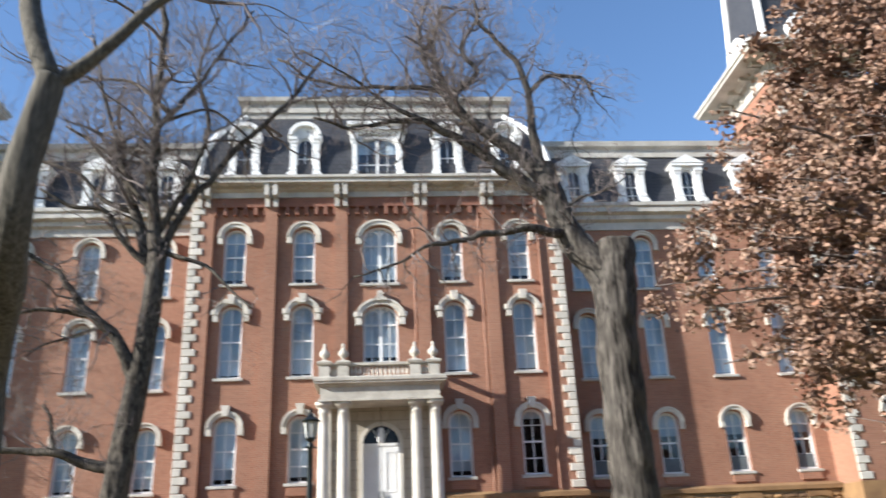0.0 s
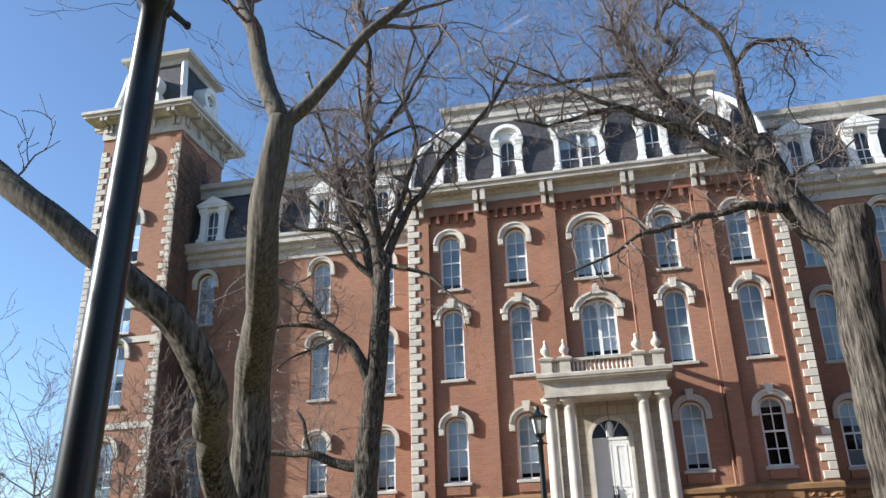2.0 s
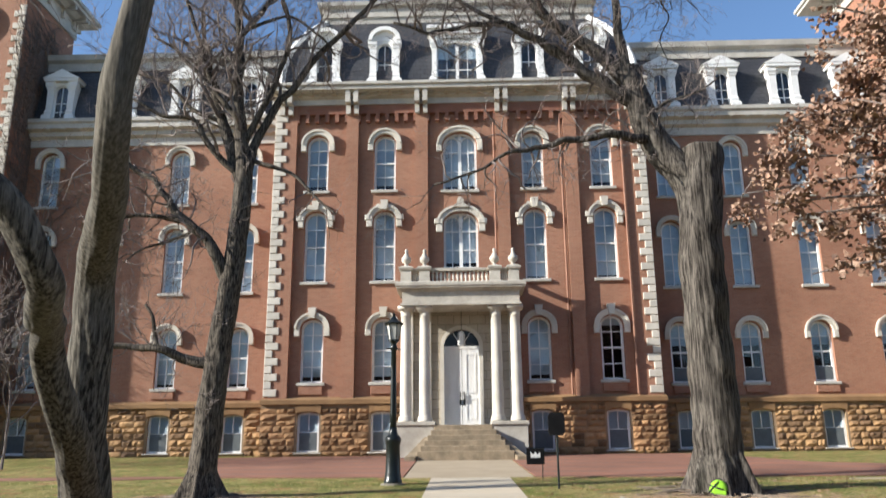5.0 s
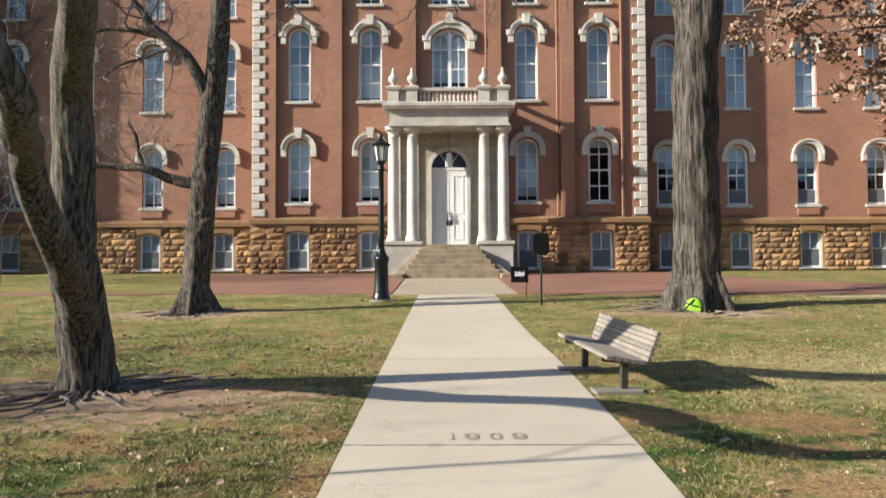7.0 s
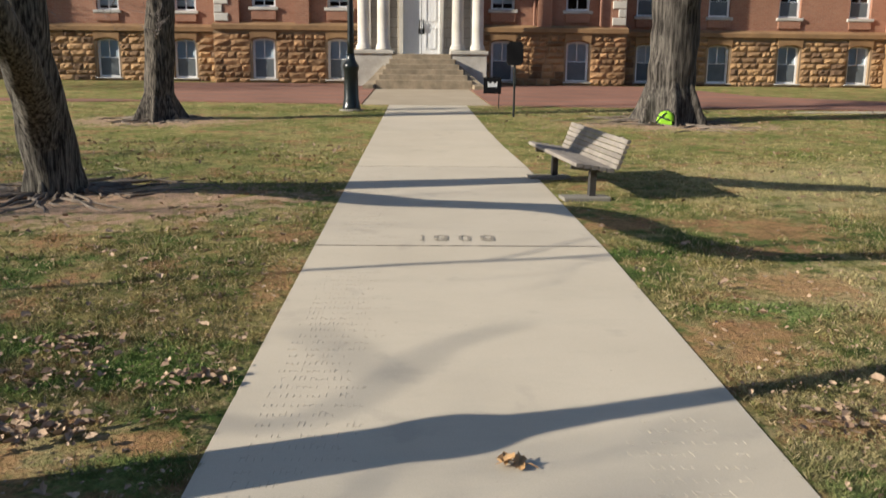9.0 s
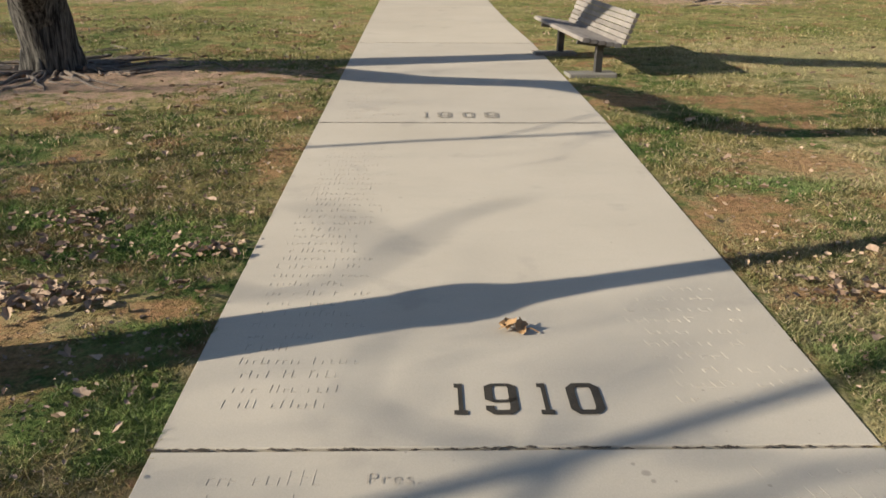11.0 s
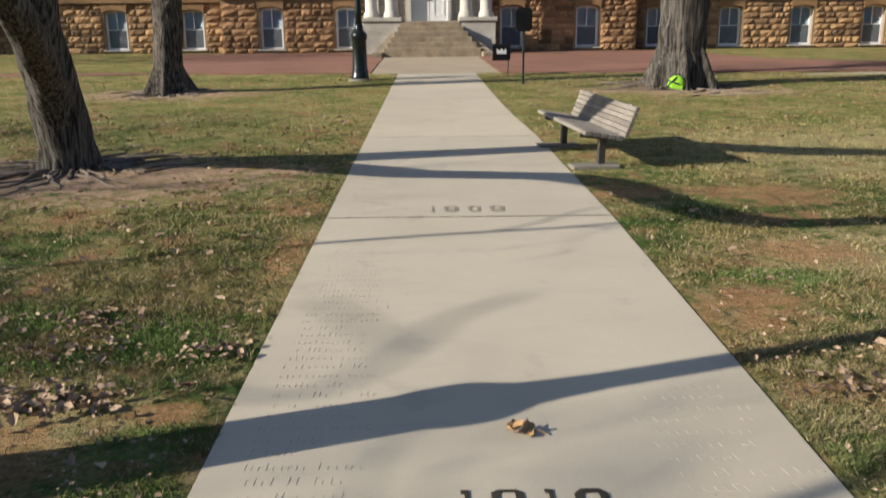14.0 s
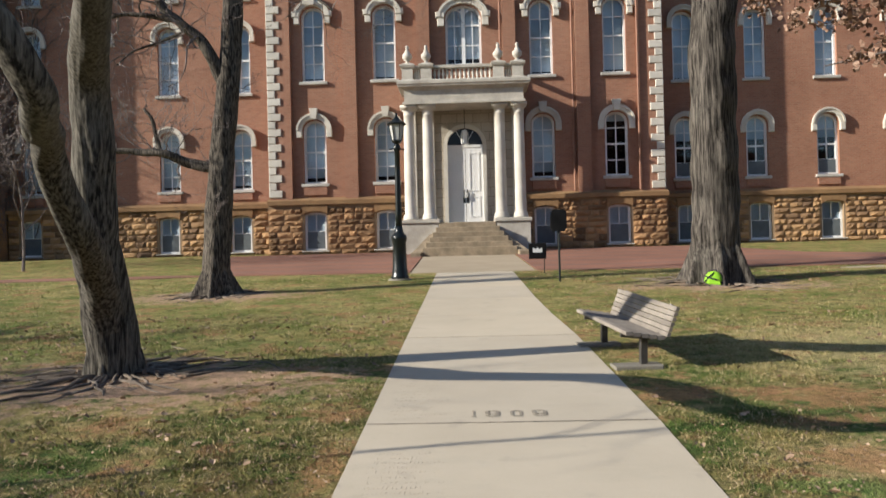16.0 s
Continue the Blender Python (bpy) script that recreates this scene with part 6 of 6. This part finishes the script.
def backpack():
    x, y = 4.98, 16.55
    t = thing("backpack", "bright neon green backpack leaning on the tree's foot", "backpack")
    t.matrix_basis = pose(x, y, ground_z(x, y) + 0.02, 12, 6, -14)
    s = Shape()
    rows = [(0.11, 0.165, 0.0), (0.135, 0.185, 0.04), (0.14, 0.18, 0.1), (0.125, 0.155, 0.17), (0.095, 0.115, 0.225), (0.05, 0.06, 0.26), (0.015, 0.02, 0.268)]
    n = 20
    v = []
    for a, b, z in rows:
        for i in range(n):
            q = 2 * math.pi * i / n
            sag = 1 + 0.1 * noise.noise(Vector((math.cos(q) * 2, math.sin(q) * 2, z * 9)))
            v.append((sag * b * math.copysign(abs(math.cos(q)) ** 0.75, math.cos(q)), sag * a * math.copysign(abs(math.sin(q)) ** 0.75, math.sin(q)), z))
    s.add(v, [(j * n + i, j * n + (i + 1) % n, (j + 1) * n + (i + 1) % n, (j + 1) * n + i) for j in range(len(rows) - 1) for i in range(n)] + [tuple(range(n)), tuple((len(rows) - 1) * n + i for i in range(n))])
    part("bag", s, NEON, t, smooth=True)
    part("pocket", Shape().stack([(-0.10, 0.11, -0.172, -0.10, 0.02), (-0.11, 0.12, -0.178, -0.10, 0.05), (-0.10, 0.11, -0.165, -0.10, 0.11)]), NEON, t)
    for line, girth in (([(-0.17, -0.06, 0.16), (-0.06, -0.145, 0.15), (0.06, -0.15, 0.12), (0.17, -0.08, 0.05)], 0.018), ([(-0.02, -0.07, 0.25), (-0.08, -0.12, 0.2), (-0.15, -0.11, 0.1), (-0.19, -0.08, 0.02)], 0.014), ([(-0.15, -0.12, 0.02), (0.0, -0.185, 0.015), (0.14, -0.13, 0.02)], 0.02)):
        part("strap", Shape().tube(smooth_line(line, 4), [girth] * (4 * (len(line) - 1) + 1), 6), BLACK_CLOTH, t, "black strap", smooth=True)
    part("handle", Shape().tube(smooth_line([(-0.04, 0.0, 0.26), (-0.03, -0.02, 0.3), (0.03, -0.02, 0.3), (0.04, 0.0, 0.26)], 4), [0.009] * 13, 6), BLACK_CLOTH, t, "black carrying loop", smooth=True)


backpack()

# ---- numerals and names cut into the walk ----
INLAY = plain("dark bronze inlay", (0.035, 0.03, 0.022), (0.055, 0.045, 0.03), 20, 120, 0.6)
FAINT = plain("faint cut lettering", (0.45, 0.39, 0.30), (0.40, 0.345, 0.265), 8, 60, 0.95)
CUT = plain("worn cut lettering", (0.30, 0.262, 0.205), (0.24, 0.21, 0.165), 8, 60, 0.95)


def glyph(char):
    """A numeral's mesh, one unit high and wide, from the built-in font; the one has slab feet."""
    if char == "1":
        s = Shape()
        s.add([(x, y, 0) for x, y in ((0.0, 0.0), (1.0, 0.0), (1.0, 0.14), (0.68, 0.14), (0.68, 1.0), (0.05, 1.0), (0.05, 0.86), (0.34, 0.86), (0.34, 0.14), (0.0, 0.14))], [tuple(range(10))])
        return np.array(s.v), s.f
    if char in "09":
        # eight-cornered figures with an even stroke
        w, c = 0.26, 0.22
        ring = [(c, 0), (1 - c, 0), (1, c * 0.7), (1, 1 - c * 0.7), (1 - c, 1), (c, 1), (0, 1 - c * 0.7), (0, c * 0.7)]
        inner = [(c + 0.08, 0.14), (0.92 - c, 0.14), (1 - w, 0.24), (1 - w, 0.76), (0.92 - c, 0.86), (c + 0.08, 0.86), (w, 0.76), (w, 0.24)]
        s = Shape()
        if char == "0":
            s.add([(x, y, 0) for x, y in ring + inner], [(i, (i + 1) % 8, 8 + (i + 1) % 8, 8 + i) for i in range(8)])
        else:
            lift = lambda p: (p[0], 0.38 + 0.62 * p[1], 0)
            s.add([lift(p) for p in ring + inner], [(i, (i + 1) % 8, 8 + (i + 1) % 8, 8 + i) for i in range(8)])
            s.add([(1 - w, 0.52, 0), (1 - w, 0.22, 0), (0.92 - c, 0.14, 0), (c + 0.08, 0.14, 0), (w, 0.2, 0), (w, 0.28, 0), (0, 0.28, 0), (0, 0.14, 0), (c, 0, 0), (1 - c, 0, 0), (1, 0.15, 0), (1, 0.52, 0)],
                  [(0, 1, 10, 11), (1, 2, 9, 10), (2, 3, 8, 9), (3, 4, 7, 8), (4, 5, 6, 7)])
        return np.array(s.v), s.f
    cu = bpy.data.curves.new("numeral", "FONT")
    cu.body, cu.size, cu.offset = char, 1.0, -0.012
    ob = new("numeral", cu)
    bpy.context.view_layer.update()
    me = bpy.data.meshes.new_from_object(ob.evaluated_get(bpy.context.evaluated_depsgraph_get()))
    bpy.data.objects.remove(ob)
    co = np.empty(len(me.vertices) * 3)
    me.vertices.foreach_get("co", co)
    co = co.reshape(-1, 3)
    co = (co - co.min(0)) / np.maximum(co.max(0) - co.min(0), 1e-6)
    return co, [tuple(p.vertices) for p in me.polygons]


def year(text, x0, x1, y0, y1, material, starts, widths):
    t = thing("year_numerals", "dark numerals %s set into the concrete walk" % text, "inscription")
    for k, char in enumerate(text):
        a, b = starts[k], starts[k] + widths[k]
        co, faces = glyph(char)
        v = []
        for px, py, _ in co:
            x, y = x0 + (a + (b - a) * px) * (x1 - x0), y0 + py * (y1 - y0)
            v.append((x, y, SLOPE * y + 0.006))
        part("numeral", Shape().add(v, faces), material, t)


year("1910", 0.085, 0.617, 2.39, 2.585, INLAY, (0.0, 0.21, 0.57, 0.77), (0.09, 0.22, 0.09, 0.23))
year("1909", -0.03, 0.61, 6.64, 6.83, CUT, (0.0, 0.18, 0.51, 0.80), (0.06, 0.19, 0.16, 0.19))


def names():
    """Rows of worn strokes where class names are cut; none can be read, or they are private."""
    rng = random.Random(3)
    s = Shape()

    def stroke(xa, ya, xb, yb, w):
        """A narrow cut with sloping sides."""
        d = Vector((xb - xa, yb - ya, 0))
        q = Vector((-d.y, d.x, 0)).normalized() * w
        h = 0.0016
        v = [(xa + q.x, ya + q.y, SLOPE * (ya + q.y) + 0.002), (xa - q.x, ya - q.y, SLOPE * (ya - q.y) + 0.002), (xb - q.x, yb - q.y, SLOPE * (yb - q.y) + 0.002), (xb + q.x, yb + q.y, SLOPE * (yb + q.y) + 0.002), (xa, ya, SLOPE * ya + 0.002 + h), (xb, yb, SLOPE * yb + 0.002 + h)]
        s.add(v, [(0, 4, 5, 3), (1, 2, 5, 4), (0, 1, 4), (2, 3, 5)])

    def row(x, y, count, size, gap, lean=0.0):
        for k in range(count):
            if rng.random() < 0.15:
                x += gap * 1.1
                continue
            tall = size * rng.choice((0.5, 0.55, 0.6, 1.0))
            w = size * 0.034
            stroke(x, y, x + lean * tall, y + tall, w)
            if rng.random() < 0.55:
                z = y + tall * rng.choice((0.0, 0.5, 0.95))
                stroke(x, z, x + gap * 0.6, z, w)
            x += gap * rng.uniform(0.8, 1.15)

    for i in range(34):
        row(-0.72 + rng.uniform(-0.02, 0.02), 2.44 + 0.098 * i, rng.randint(11, 18), 0.05, 0.03, 0.05)
    for i in range(10):
        row(0.88 + rng.uniform(-0.03, 0.06), 2.46 + 0.1 * i, rng.randint(7, 13), 0.045, 0.045, -0.3)
    row(-0.68, 2.035, 10, 0.07, 0.036, 0.05)
    row(-0.71, 1.925, 11, 0.07, 0.036, 0.05)
    for i in range(2, 5):
        row(-0.7, 2.035 - 0.11 * i, rng.randint(18, 24), 0.07, 0.036, 0.05)
    for i in range(5):
        row(1.03 + 0.03 * i, 2.06 - 0.11 * i, rng.randint(7, 9), 0.06, 0.05, -0.3)
    for i in range(30):
        row(-0.72, 6.62 + 0.12 * i, rng.randint(7, 12), 0.05, 0.04)
    tagged(new("worn_lettering", s.mesh("worn_lettering", FAINT)), "worn rows of cut lettering in the concrete walk", "inscription", kind="stuff")


def office(text, x, y, size):
    """A word that can be read, cut into the concrete."""
    cu = bpy.data.curves.new("word", "FONT")
    cu.body, cu.size, cu.offset, cu.space_character = text, size, -0.0012, 1.15
    ob = new("word", cu)
    bpy.context.view_layer.update()
    me = bpy.data.meshes.new_from_object(ob.evaluated_get(bpy.context.evaluated_depsgraph_get()))
    bpy.data.objects.remove(ob)
    me.materials.clear()
    me.materials.append(FAINT)
    word = tagged(new("cut_word", me), "shallow cut word %s in the concrete walk" % text.strip("."), "inscription")
    word.matrix_basis = pose(x, y, SLOPE * y + 0.0055, math.degrees(math.atan(SLOPE)), 0, 0)


office("Pres.", -0.2, 2.035, 0.075)
office("Vice Pres.", -0.27, 1.925, 0.075)
names()


def joint_dirt():
    """Crumbs of soil along the chipped joint between two slabs."""
    rng = random.Random(8)
    s = Shape()
    for k in range(110):
        x = WALK_X0 + (WALK_X1 - WALK_X0) * rng.random() ** 1.4
        y = 2.21 + rng.gauss(0, 0.003)
        long, wide, z = rng.uniform(0.006, 0.03), rng.uniform(0.002, 0.006), SLOPE * y
        s.add([(x - long, y, z), (x, y - wide, z), (x + long, y + rng.uniform(-0.004, 0.004), z), (x, y + wide, z), (x, y, z + rng.uniform(0.003, 0.007))], [(0, 1, 4), (1, 2, 4), (2, 3, 4), (3, 0, 4)])
    for joint in (6.48, 10.7):
        edge = [(WALK_X0 + 0.02 + (WALK_X1 - WALK_X0 - 0.04) * i / 40, rng.uniform(0.004, 0.010), rng.uniform(0.004, 0.010)) for i in range(41)]
        s.add([(x, joint + o, SLOPE * (joint + o) + 0.0035) for x, a, b in edge for o in (-a, b)], [(2 * i, 2 * i + 2, 2 * i + 3, 2 * i + 1) for i in range(40)])
    tagged(new("joint_dirt", s.mesh("joint_dirt", JOINT_DIRT)), "dark crumbs of soil in the joint of the walk", "soil", kind="stuff")


JOINT_DIRT = plain("dark soil crumbs", (0.10, 0.08, 0.06), (0.05, 0.04, 0.03), 30, 90, 0.95)
joint_dirt()


# ---- leaves and grass ----
def leaf_shape(rng, size):
    out = []
    n = 11
    for i in range(n):
        a = 2 * math.pi * i / n
        r = size * (0.5 + 0.22 * (i % 2)) * rng.uniform(0.8, 1.15)
        out.append(Vector((r * math.cos(a), r * 0.62 * math.sin(a), rng.uniform(0.0, 0.3) * size * abs(math.sin(a)))))
    return out


def leaf_on_walk():
    rng = random.Random(5)
    s = Shape()
    for k in range(4):
        m = Euler((rng.uniform(-0.5, 0.5), rng.uniform(-0.5, 0.5), rng.uniform(0, 6))).to_matrix()
        o = Vector((rng.uniform(-0.03, 0.03), rng.uniform(-0.015, 0.015), 0.012 + 0.008 * k))
        v = [o + m @ (q * Vector((1, 1, 1.6)).x) for q in leaf_shape(rng, 0.075)]
        v = [Vector((q.x, q.y, max(q.z, 0.003))) for q in v]
        s.add([o] + v, [(0, i + 1, (i + 1) % 11 + 1) for i in range(11)])
    s.tube([(0.03, 0, 0.01), (0.07, -0.01, 0.02), (0.1, -0.02, 0.006)], [0.003] * 3, 4)
    ob = new("dry_leaf", s.mesh("dry_leaf", leaf_material("orange dry leaf", (0.42, 0.25, 0.11), (0.30, 0.16, 0.065), (0.45, 0.29, 0.14))))
    ob.location = (0.352, 2.98, SLOPE * 2.98 + 0.003)
    tagged(ob, "curled orange-brown dry leaf lying on the walk", "leaf")


leaf_on_walk()


def lawn_density(x, y):
    """Thin near roots and in bare spots, thick elsewhere."""
    d = 0.5 + 1.0 * noise.noise(Vector((x * 0.8, y * 0.8, 11))) + 0.9 * noise.noise(Vector((x * 2.6, y * 2.6, 4))) + 0.6 * noise.noise(Vector((x * 6.5, y * 6.5, 8)))
    for k, (cx, cy, rx, ry) in enumerate(BARE + WORN):
        d -= (2.2 if k == 0 else 0.9) * math.exp(-((x - cx) ** 2 / rx ** 2 + (y - cy) ** 2 / ry ** 2))
    for cx, cy, rx, ry in ((-1.3, 4.05, 0.4, 0.4), (-1.3, 3.0, 0.22, 0.15), (-1.2, 2.45, 0.25, 0.3), (-1.15, 2.0, 0.3, 0.25), (1.6, 6.3, 0.3, 0.15), (2.1, 3.5, 0.5, 0.12)):
        d += 0.8 * math.exp(-((x - cx) ** 2 / rx ** 2 + (y - cy) ** 2 / ry ** 2))
    return d


def scatter_leaves():
    rng = random.Random(9)
    v, f = [], []

    def put(x, y, size):
        m = Euler((rng.gauss(0, 0.28), rng.gauss(0, 0.28), rng.uniform(0, 6.3))).to_matrix()
        o = Vector((x, y, ground_z(x, y) + rng.uniform(0.02, 0.045)))
        b = len(v)
        ring = [Vector((size * 0.62 * (1.0 if i % 2 else 0.8) * rng.uniform(0.8, 1.2) * math.cos(2 * math.pi * i / 11), size * 0.42 * (1.0 if i % 2 else 0.82) * rng.uniform(0.8, 1.2) * math.sin(2 * math.pi * i / 11), 0)) for i in range(11)]
        fold = rng.uniform(0.1, 0.9)
        for q in ring:
            q.z = fold * abs(q.y) + rng.uniform(0.0, 0.12) * size
        v.append(tuple(o))
        v.extend(tuple(o + m @ q) for q in ring)
        f.extend((b, b + 1 + i, b + 1 + (i + 1) % len(ring)) for i in range(len(ring)))

    for k in range(5600):
        r = rng.random()
        if r < 0.06:
            x, y = rng.choice(((-1.7, 3.27), (-1.85, 3.3), (-1.6, 3.3), (-1.75, 3.2), (-2.3, 3.3), (-1.75, 3.85), (1.95, 3.3), (-1.9, 4.2), (-1.1, 3.8)))
            x, y = rng.gauss(x, 0.14), rng.gauss(y, 0.08)
        elif r < 0.6:
            x, y = rng.uniform(-9, -1.0), rng.uniform(1.5, 13)
        else:
            x, y = rng.uniform(1.55, 13), rng.uniform(1.5, 20)
        if -0.95 < x < walk_right(y) + 0.03:
            continue
        put(x, y, rng.uniform(0.03, 0.058) if r < 0.06 else 0.016 + 0.05 * rng.random() ** 2.4)
    # crumbled bits of leaf and straw between the blades
    for k in range(3600):
        y = rng.uniform(1.6, 6.5)
        x = rng.uniform(-1.2 - 0.6 * y, -0.95) if rng.random() < 0.5 else rng.uniform(1.55, 1.9 + 0.6 * y)
        put(x, y, rng.uniform(0.008, 0.026))
    me = bpy.data.meshes.new("fallen_leaves")
    me.from_pydata(v, [], f)
    me.materials.append(FALLEN)
    tagged(new("fallen_leaves", me), "dry fallen leaves scattered over the grass", "leaves", kind="stuff")


scatter_leaves()


def grass():
    rng = random.Random(2)
    v, f = [], []
    zones = [(-4.0, 4.5, 1.2, 2.6, 10500), (-5.0, 5.5, 2.6, 3.6, 9000), (-5.5, 6.0, 3.6, 4.6, 7000), (-6.5, 7.0, 4.6, 5.6, 5200), (-7.5, 8.0, 5.6, 6.8, 3600), (-8.0, 8.5, 6.8, 8.0, 2400), (-10, 10, 8.0, 10.0, 1300), (-11, 11, 10.0, 12.5, 600), (-14, 15, 12.5, 20.3, 110)]
    for x0, x1, y0, y1, per in zones:
        for k in range(int((x1 - x0) * (y1 - y0) * per)):
            x, y = rng.uniform(x0, x1), rng.uniform(y0, y1)
            if WALK_X0 - 0.02 + 0.03 * math.sin(9 * y) < x < walk_right(y) + 0.02 + 0.03 * math.sin(8 * y):
                continue
            if abs(x) > 0.75 * y + 1.6 or rng.random() > lawn_density(x, y):
                continue
            h = rng.uniform(0.008, 0.027) * (1 + 0.08 * y)
            w = 0.0022 * (1 + 0.14 * y)
            a = rng.uniform(0, 6.3)
            c, s = math.cos(a) * w, math.sin(a) * w
            lx, ly = rng.gauss(0, 1.0) * h, rng.gauss(0, 1.0) * h
            z = ground_z(x, y) - 0.004
            b = len(v)
            v += [(x - c, y - s, z), (x + c, y + s, z), (x + lx, y + ly, z + h)]
            f.append((b, b + 1, b + 2))
    for k in range(420):
        left = rng.random() < 0.6
        cx, cy = (rng.uniform(-5, -1.0), rng.uniform(1.8, 8)) if left else (rng.uniform(1.55, 6.5), rng.uniform(1.8, 8))
        if lawn_density(cx, cy) < 0.35:
            continue
        size = rng.uniform(0.05, 0.16)
        for j in range(46):
            x, y = rng.gauss(cx, size), rng.gauss(cy, size * 0.8)
            if WALK_X0 - 0.03 < x < walk_right(y) + 0.03:
                continue
            h, a, w = rng.uniform(0.02, 0.05), rng.uniform(0, 6.3), 0.004 * (1 + 0.08 * y)
            c, s = math.cos(a) * w, math.sin(a) * w
            z = ground_z(x, y) - 0.004
            b = len(v)
            v += [(x - c, y - s, z), (x + c, y + s, z), (x + rng.gauss(0, 0.8) * h, y + rng.gauss(0, 0.8) * h, z + h)]
            f.append((b, b + 1, b + 2))
    me = bpy.data.meshes.new("grass")
    me.from_pydata(v, [], f)
    me.materials.append(BLADE)
    tagged(new("grass", me), "short winter grass, green and straw-coloured blades", "grass", kind="stuff")


grass()


# ---- a vapour trail high in the sky ----
def vapour_trail():
    n = Nodes("thin vapour", 1.0)
    out = n.tree.nodes["Material Output"]
    clear = n.node("ShaderNodeBsdfTransparent")
    white = n.node("ShaderNodeBsdfTranslucent", Color=(0.95, 0.95, 0.95))
    m = n.node("ShaderNodeMixShader", Fac=n.math("MULTIPLY", n.noise(0.012, 4, n.world_place()), 0.45))
    n.tree.links.new(clear.outputs[0], m.inputs[1])
    n.tree.links.new(white.outputs[0], m.inputs[2])
    n.tree.links.new(m.outputs[0], out.inputs["Surface"])
    a, b = Vector((-0.23, 0.817, 0.535)) * 3000, Vector((-0.045, 0.79, 0.612)) * 3000
    side = (b - a).cross(a).normalized()
    s = Shape()
    for k in range(12):
        p, q = a.lerp(b, k / 12), a.lerp(b, (k + 1) / 12)
        s.add([p - side * 6, q - side * 6, q + side * 6, p + side * 6], [(0, 1, 2, 3)])
    ob = new("vapour_trail", s.mesh("vapour_trail", n.mat))
    ob.visible_shadow = False
    tagged(ob, "faint white vapour trail across the blue sky", "vapour trail", kind="structure")


vapour_trail()


# ---- stones of the base and corners, last ----
def quoins():
    long = Shape().bevel_box(-0.26, 0.26, -0.045, 0.02, 0.006, 0.286, 0.02).mesh("quoin", LIME)
    short = Shape().bevel_box(-0.15, 0.15, -0.045, 0.02, 0.006, 0.286, 0.02).mesh("quoin", LIME)
    corners = [(-7.74, 1, D - 0.2, 4.12, 16.2), (7.54, -1, D - 0.2, 4.12, 16.2)]
    for cx in (-21.24, 20.5):
        corners += [(cx - 2.12, 1, 30.75, 4.0, 21.6), (cx + 2.12, -1, 30.75, 4.0, 21.6)]
    for x, side, y, z0, z1 in corners:
        k, z = 0, z0
        while z < z1 - 0.2:
            me, half = (long, 0.26) if k % 2 == 0 else (short, 0.15)
            part("quoin", me, None, hall, at=(x + side * (half - 0.03), y, z))
            z += 0.3
            k += 1


quoins()


def vines():
    """Bare ivy stems over the shaded side of the tower and the wall beside it."""
    rng = random.Random(14)
    s = Shape()

    def climb(p, up, across, out, length, r):
        pts, a = [p], rng.gauss(0, 0.3)
        for i in range(12):
            a = a * 0.7 + rng.gauss(0, 0.35)
            pts.append(pts[-1] + up * (length / 12) * math.cos(a) + across * (length / 12) * math.sin(a))
        s.tube([q + out * rng.uniform(0.02, 0.10) for q in pts], [r * (1 - 0.7 * i / 12) for i in range(13)], 3)
        return pts

    z, y, x = Vector((0, 0, 1)), Vector((0, 1, 0)), Vector((1, 0, 0))
    for k in range(330):
        main = climb(Vector((-19.12, rng.uniform(30.8, 33.6), rng.uniform(2, 19.5))), z, y, x, rng.uniform(2, 3.2), 0.022)
        for j in range(9):
            climb(main[rng.randint(1, 12)], (z * rng.uniform(-0.4, 1) + y * rng.choice((-1, 1))).normalized(), z, x, rng.uniform(0.4, 1.5), 0.012)
    for k in range(60):
        main = climb(Vector((-19.1 + abs(rng.gauss(0, 0.9)), W - 0.02, rng.uniform(2, 12))), z, x, -y, rng.uniform(2.5, 4), 0.02)
        for j in range(8):
            climb(main[rng.randint(1, 12)], (z * rng.uniform(-0.4, 1) + x * rng.choice((-1, 1))).normalized(), z, -y, rng.uniform(0.4, 1.3), 0.011)
    ob = new("climbing_vine", s.mesh("climbing_vine", VINE))
    tagged(ob, "bare brown ivy stems climbing the tower wall", "vine", kind="stuff")


vines()


def base_stones():
    kinds = {}
    far = Shape()
    for x, y, z, w, h, single in BLOCKS:
        key = (round(w / 0.06), round(h / 0.03), (int(x * 7) + int(z * 5)) % 3)
        if single:
            if key not in kinds:
                kinds[key] = rocky(w, h, hash(key) % 1000).mesh("stone", SAND)
            part("stone", kinds[key], None, hall, at=(x, y, z))
        else:
            r = rocky(w, h, (int(x * 71) + int(z * 53)) % 997)
            far.add([(a + x, b + y, c + z) for a, b, c in r.v], r.f)
    tagged(part("stonework", far, SAND_WALL, hall, "rock-faced ochre sandstone blocks"), kind="stuff")


base_stones()
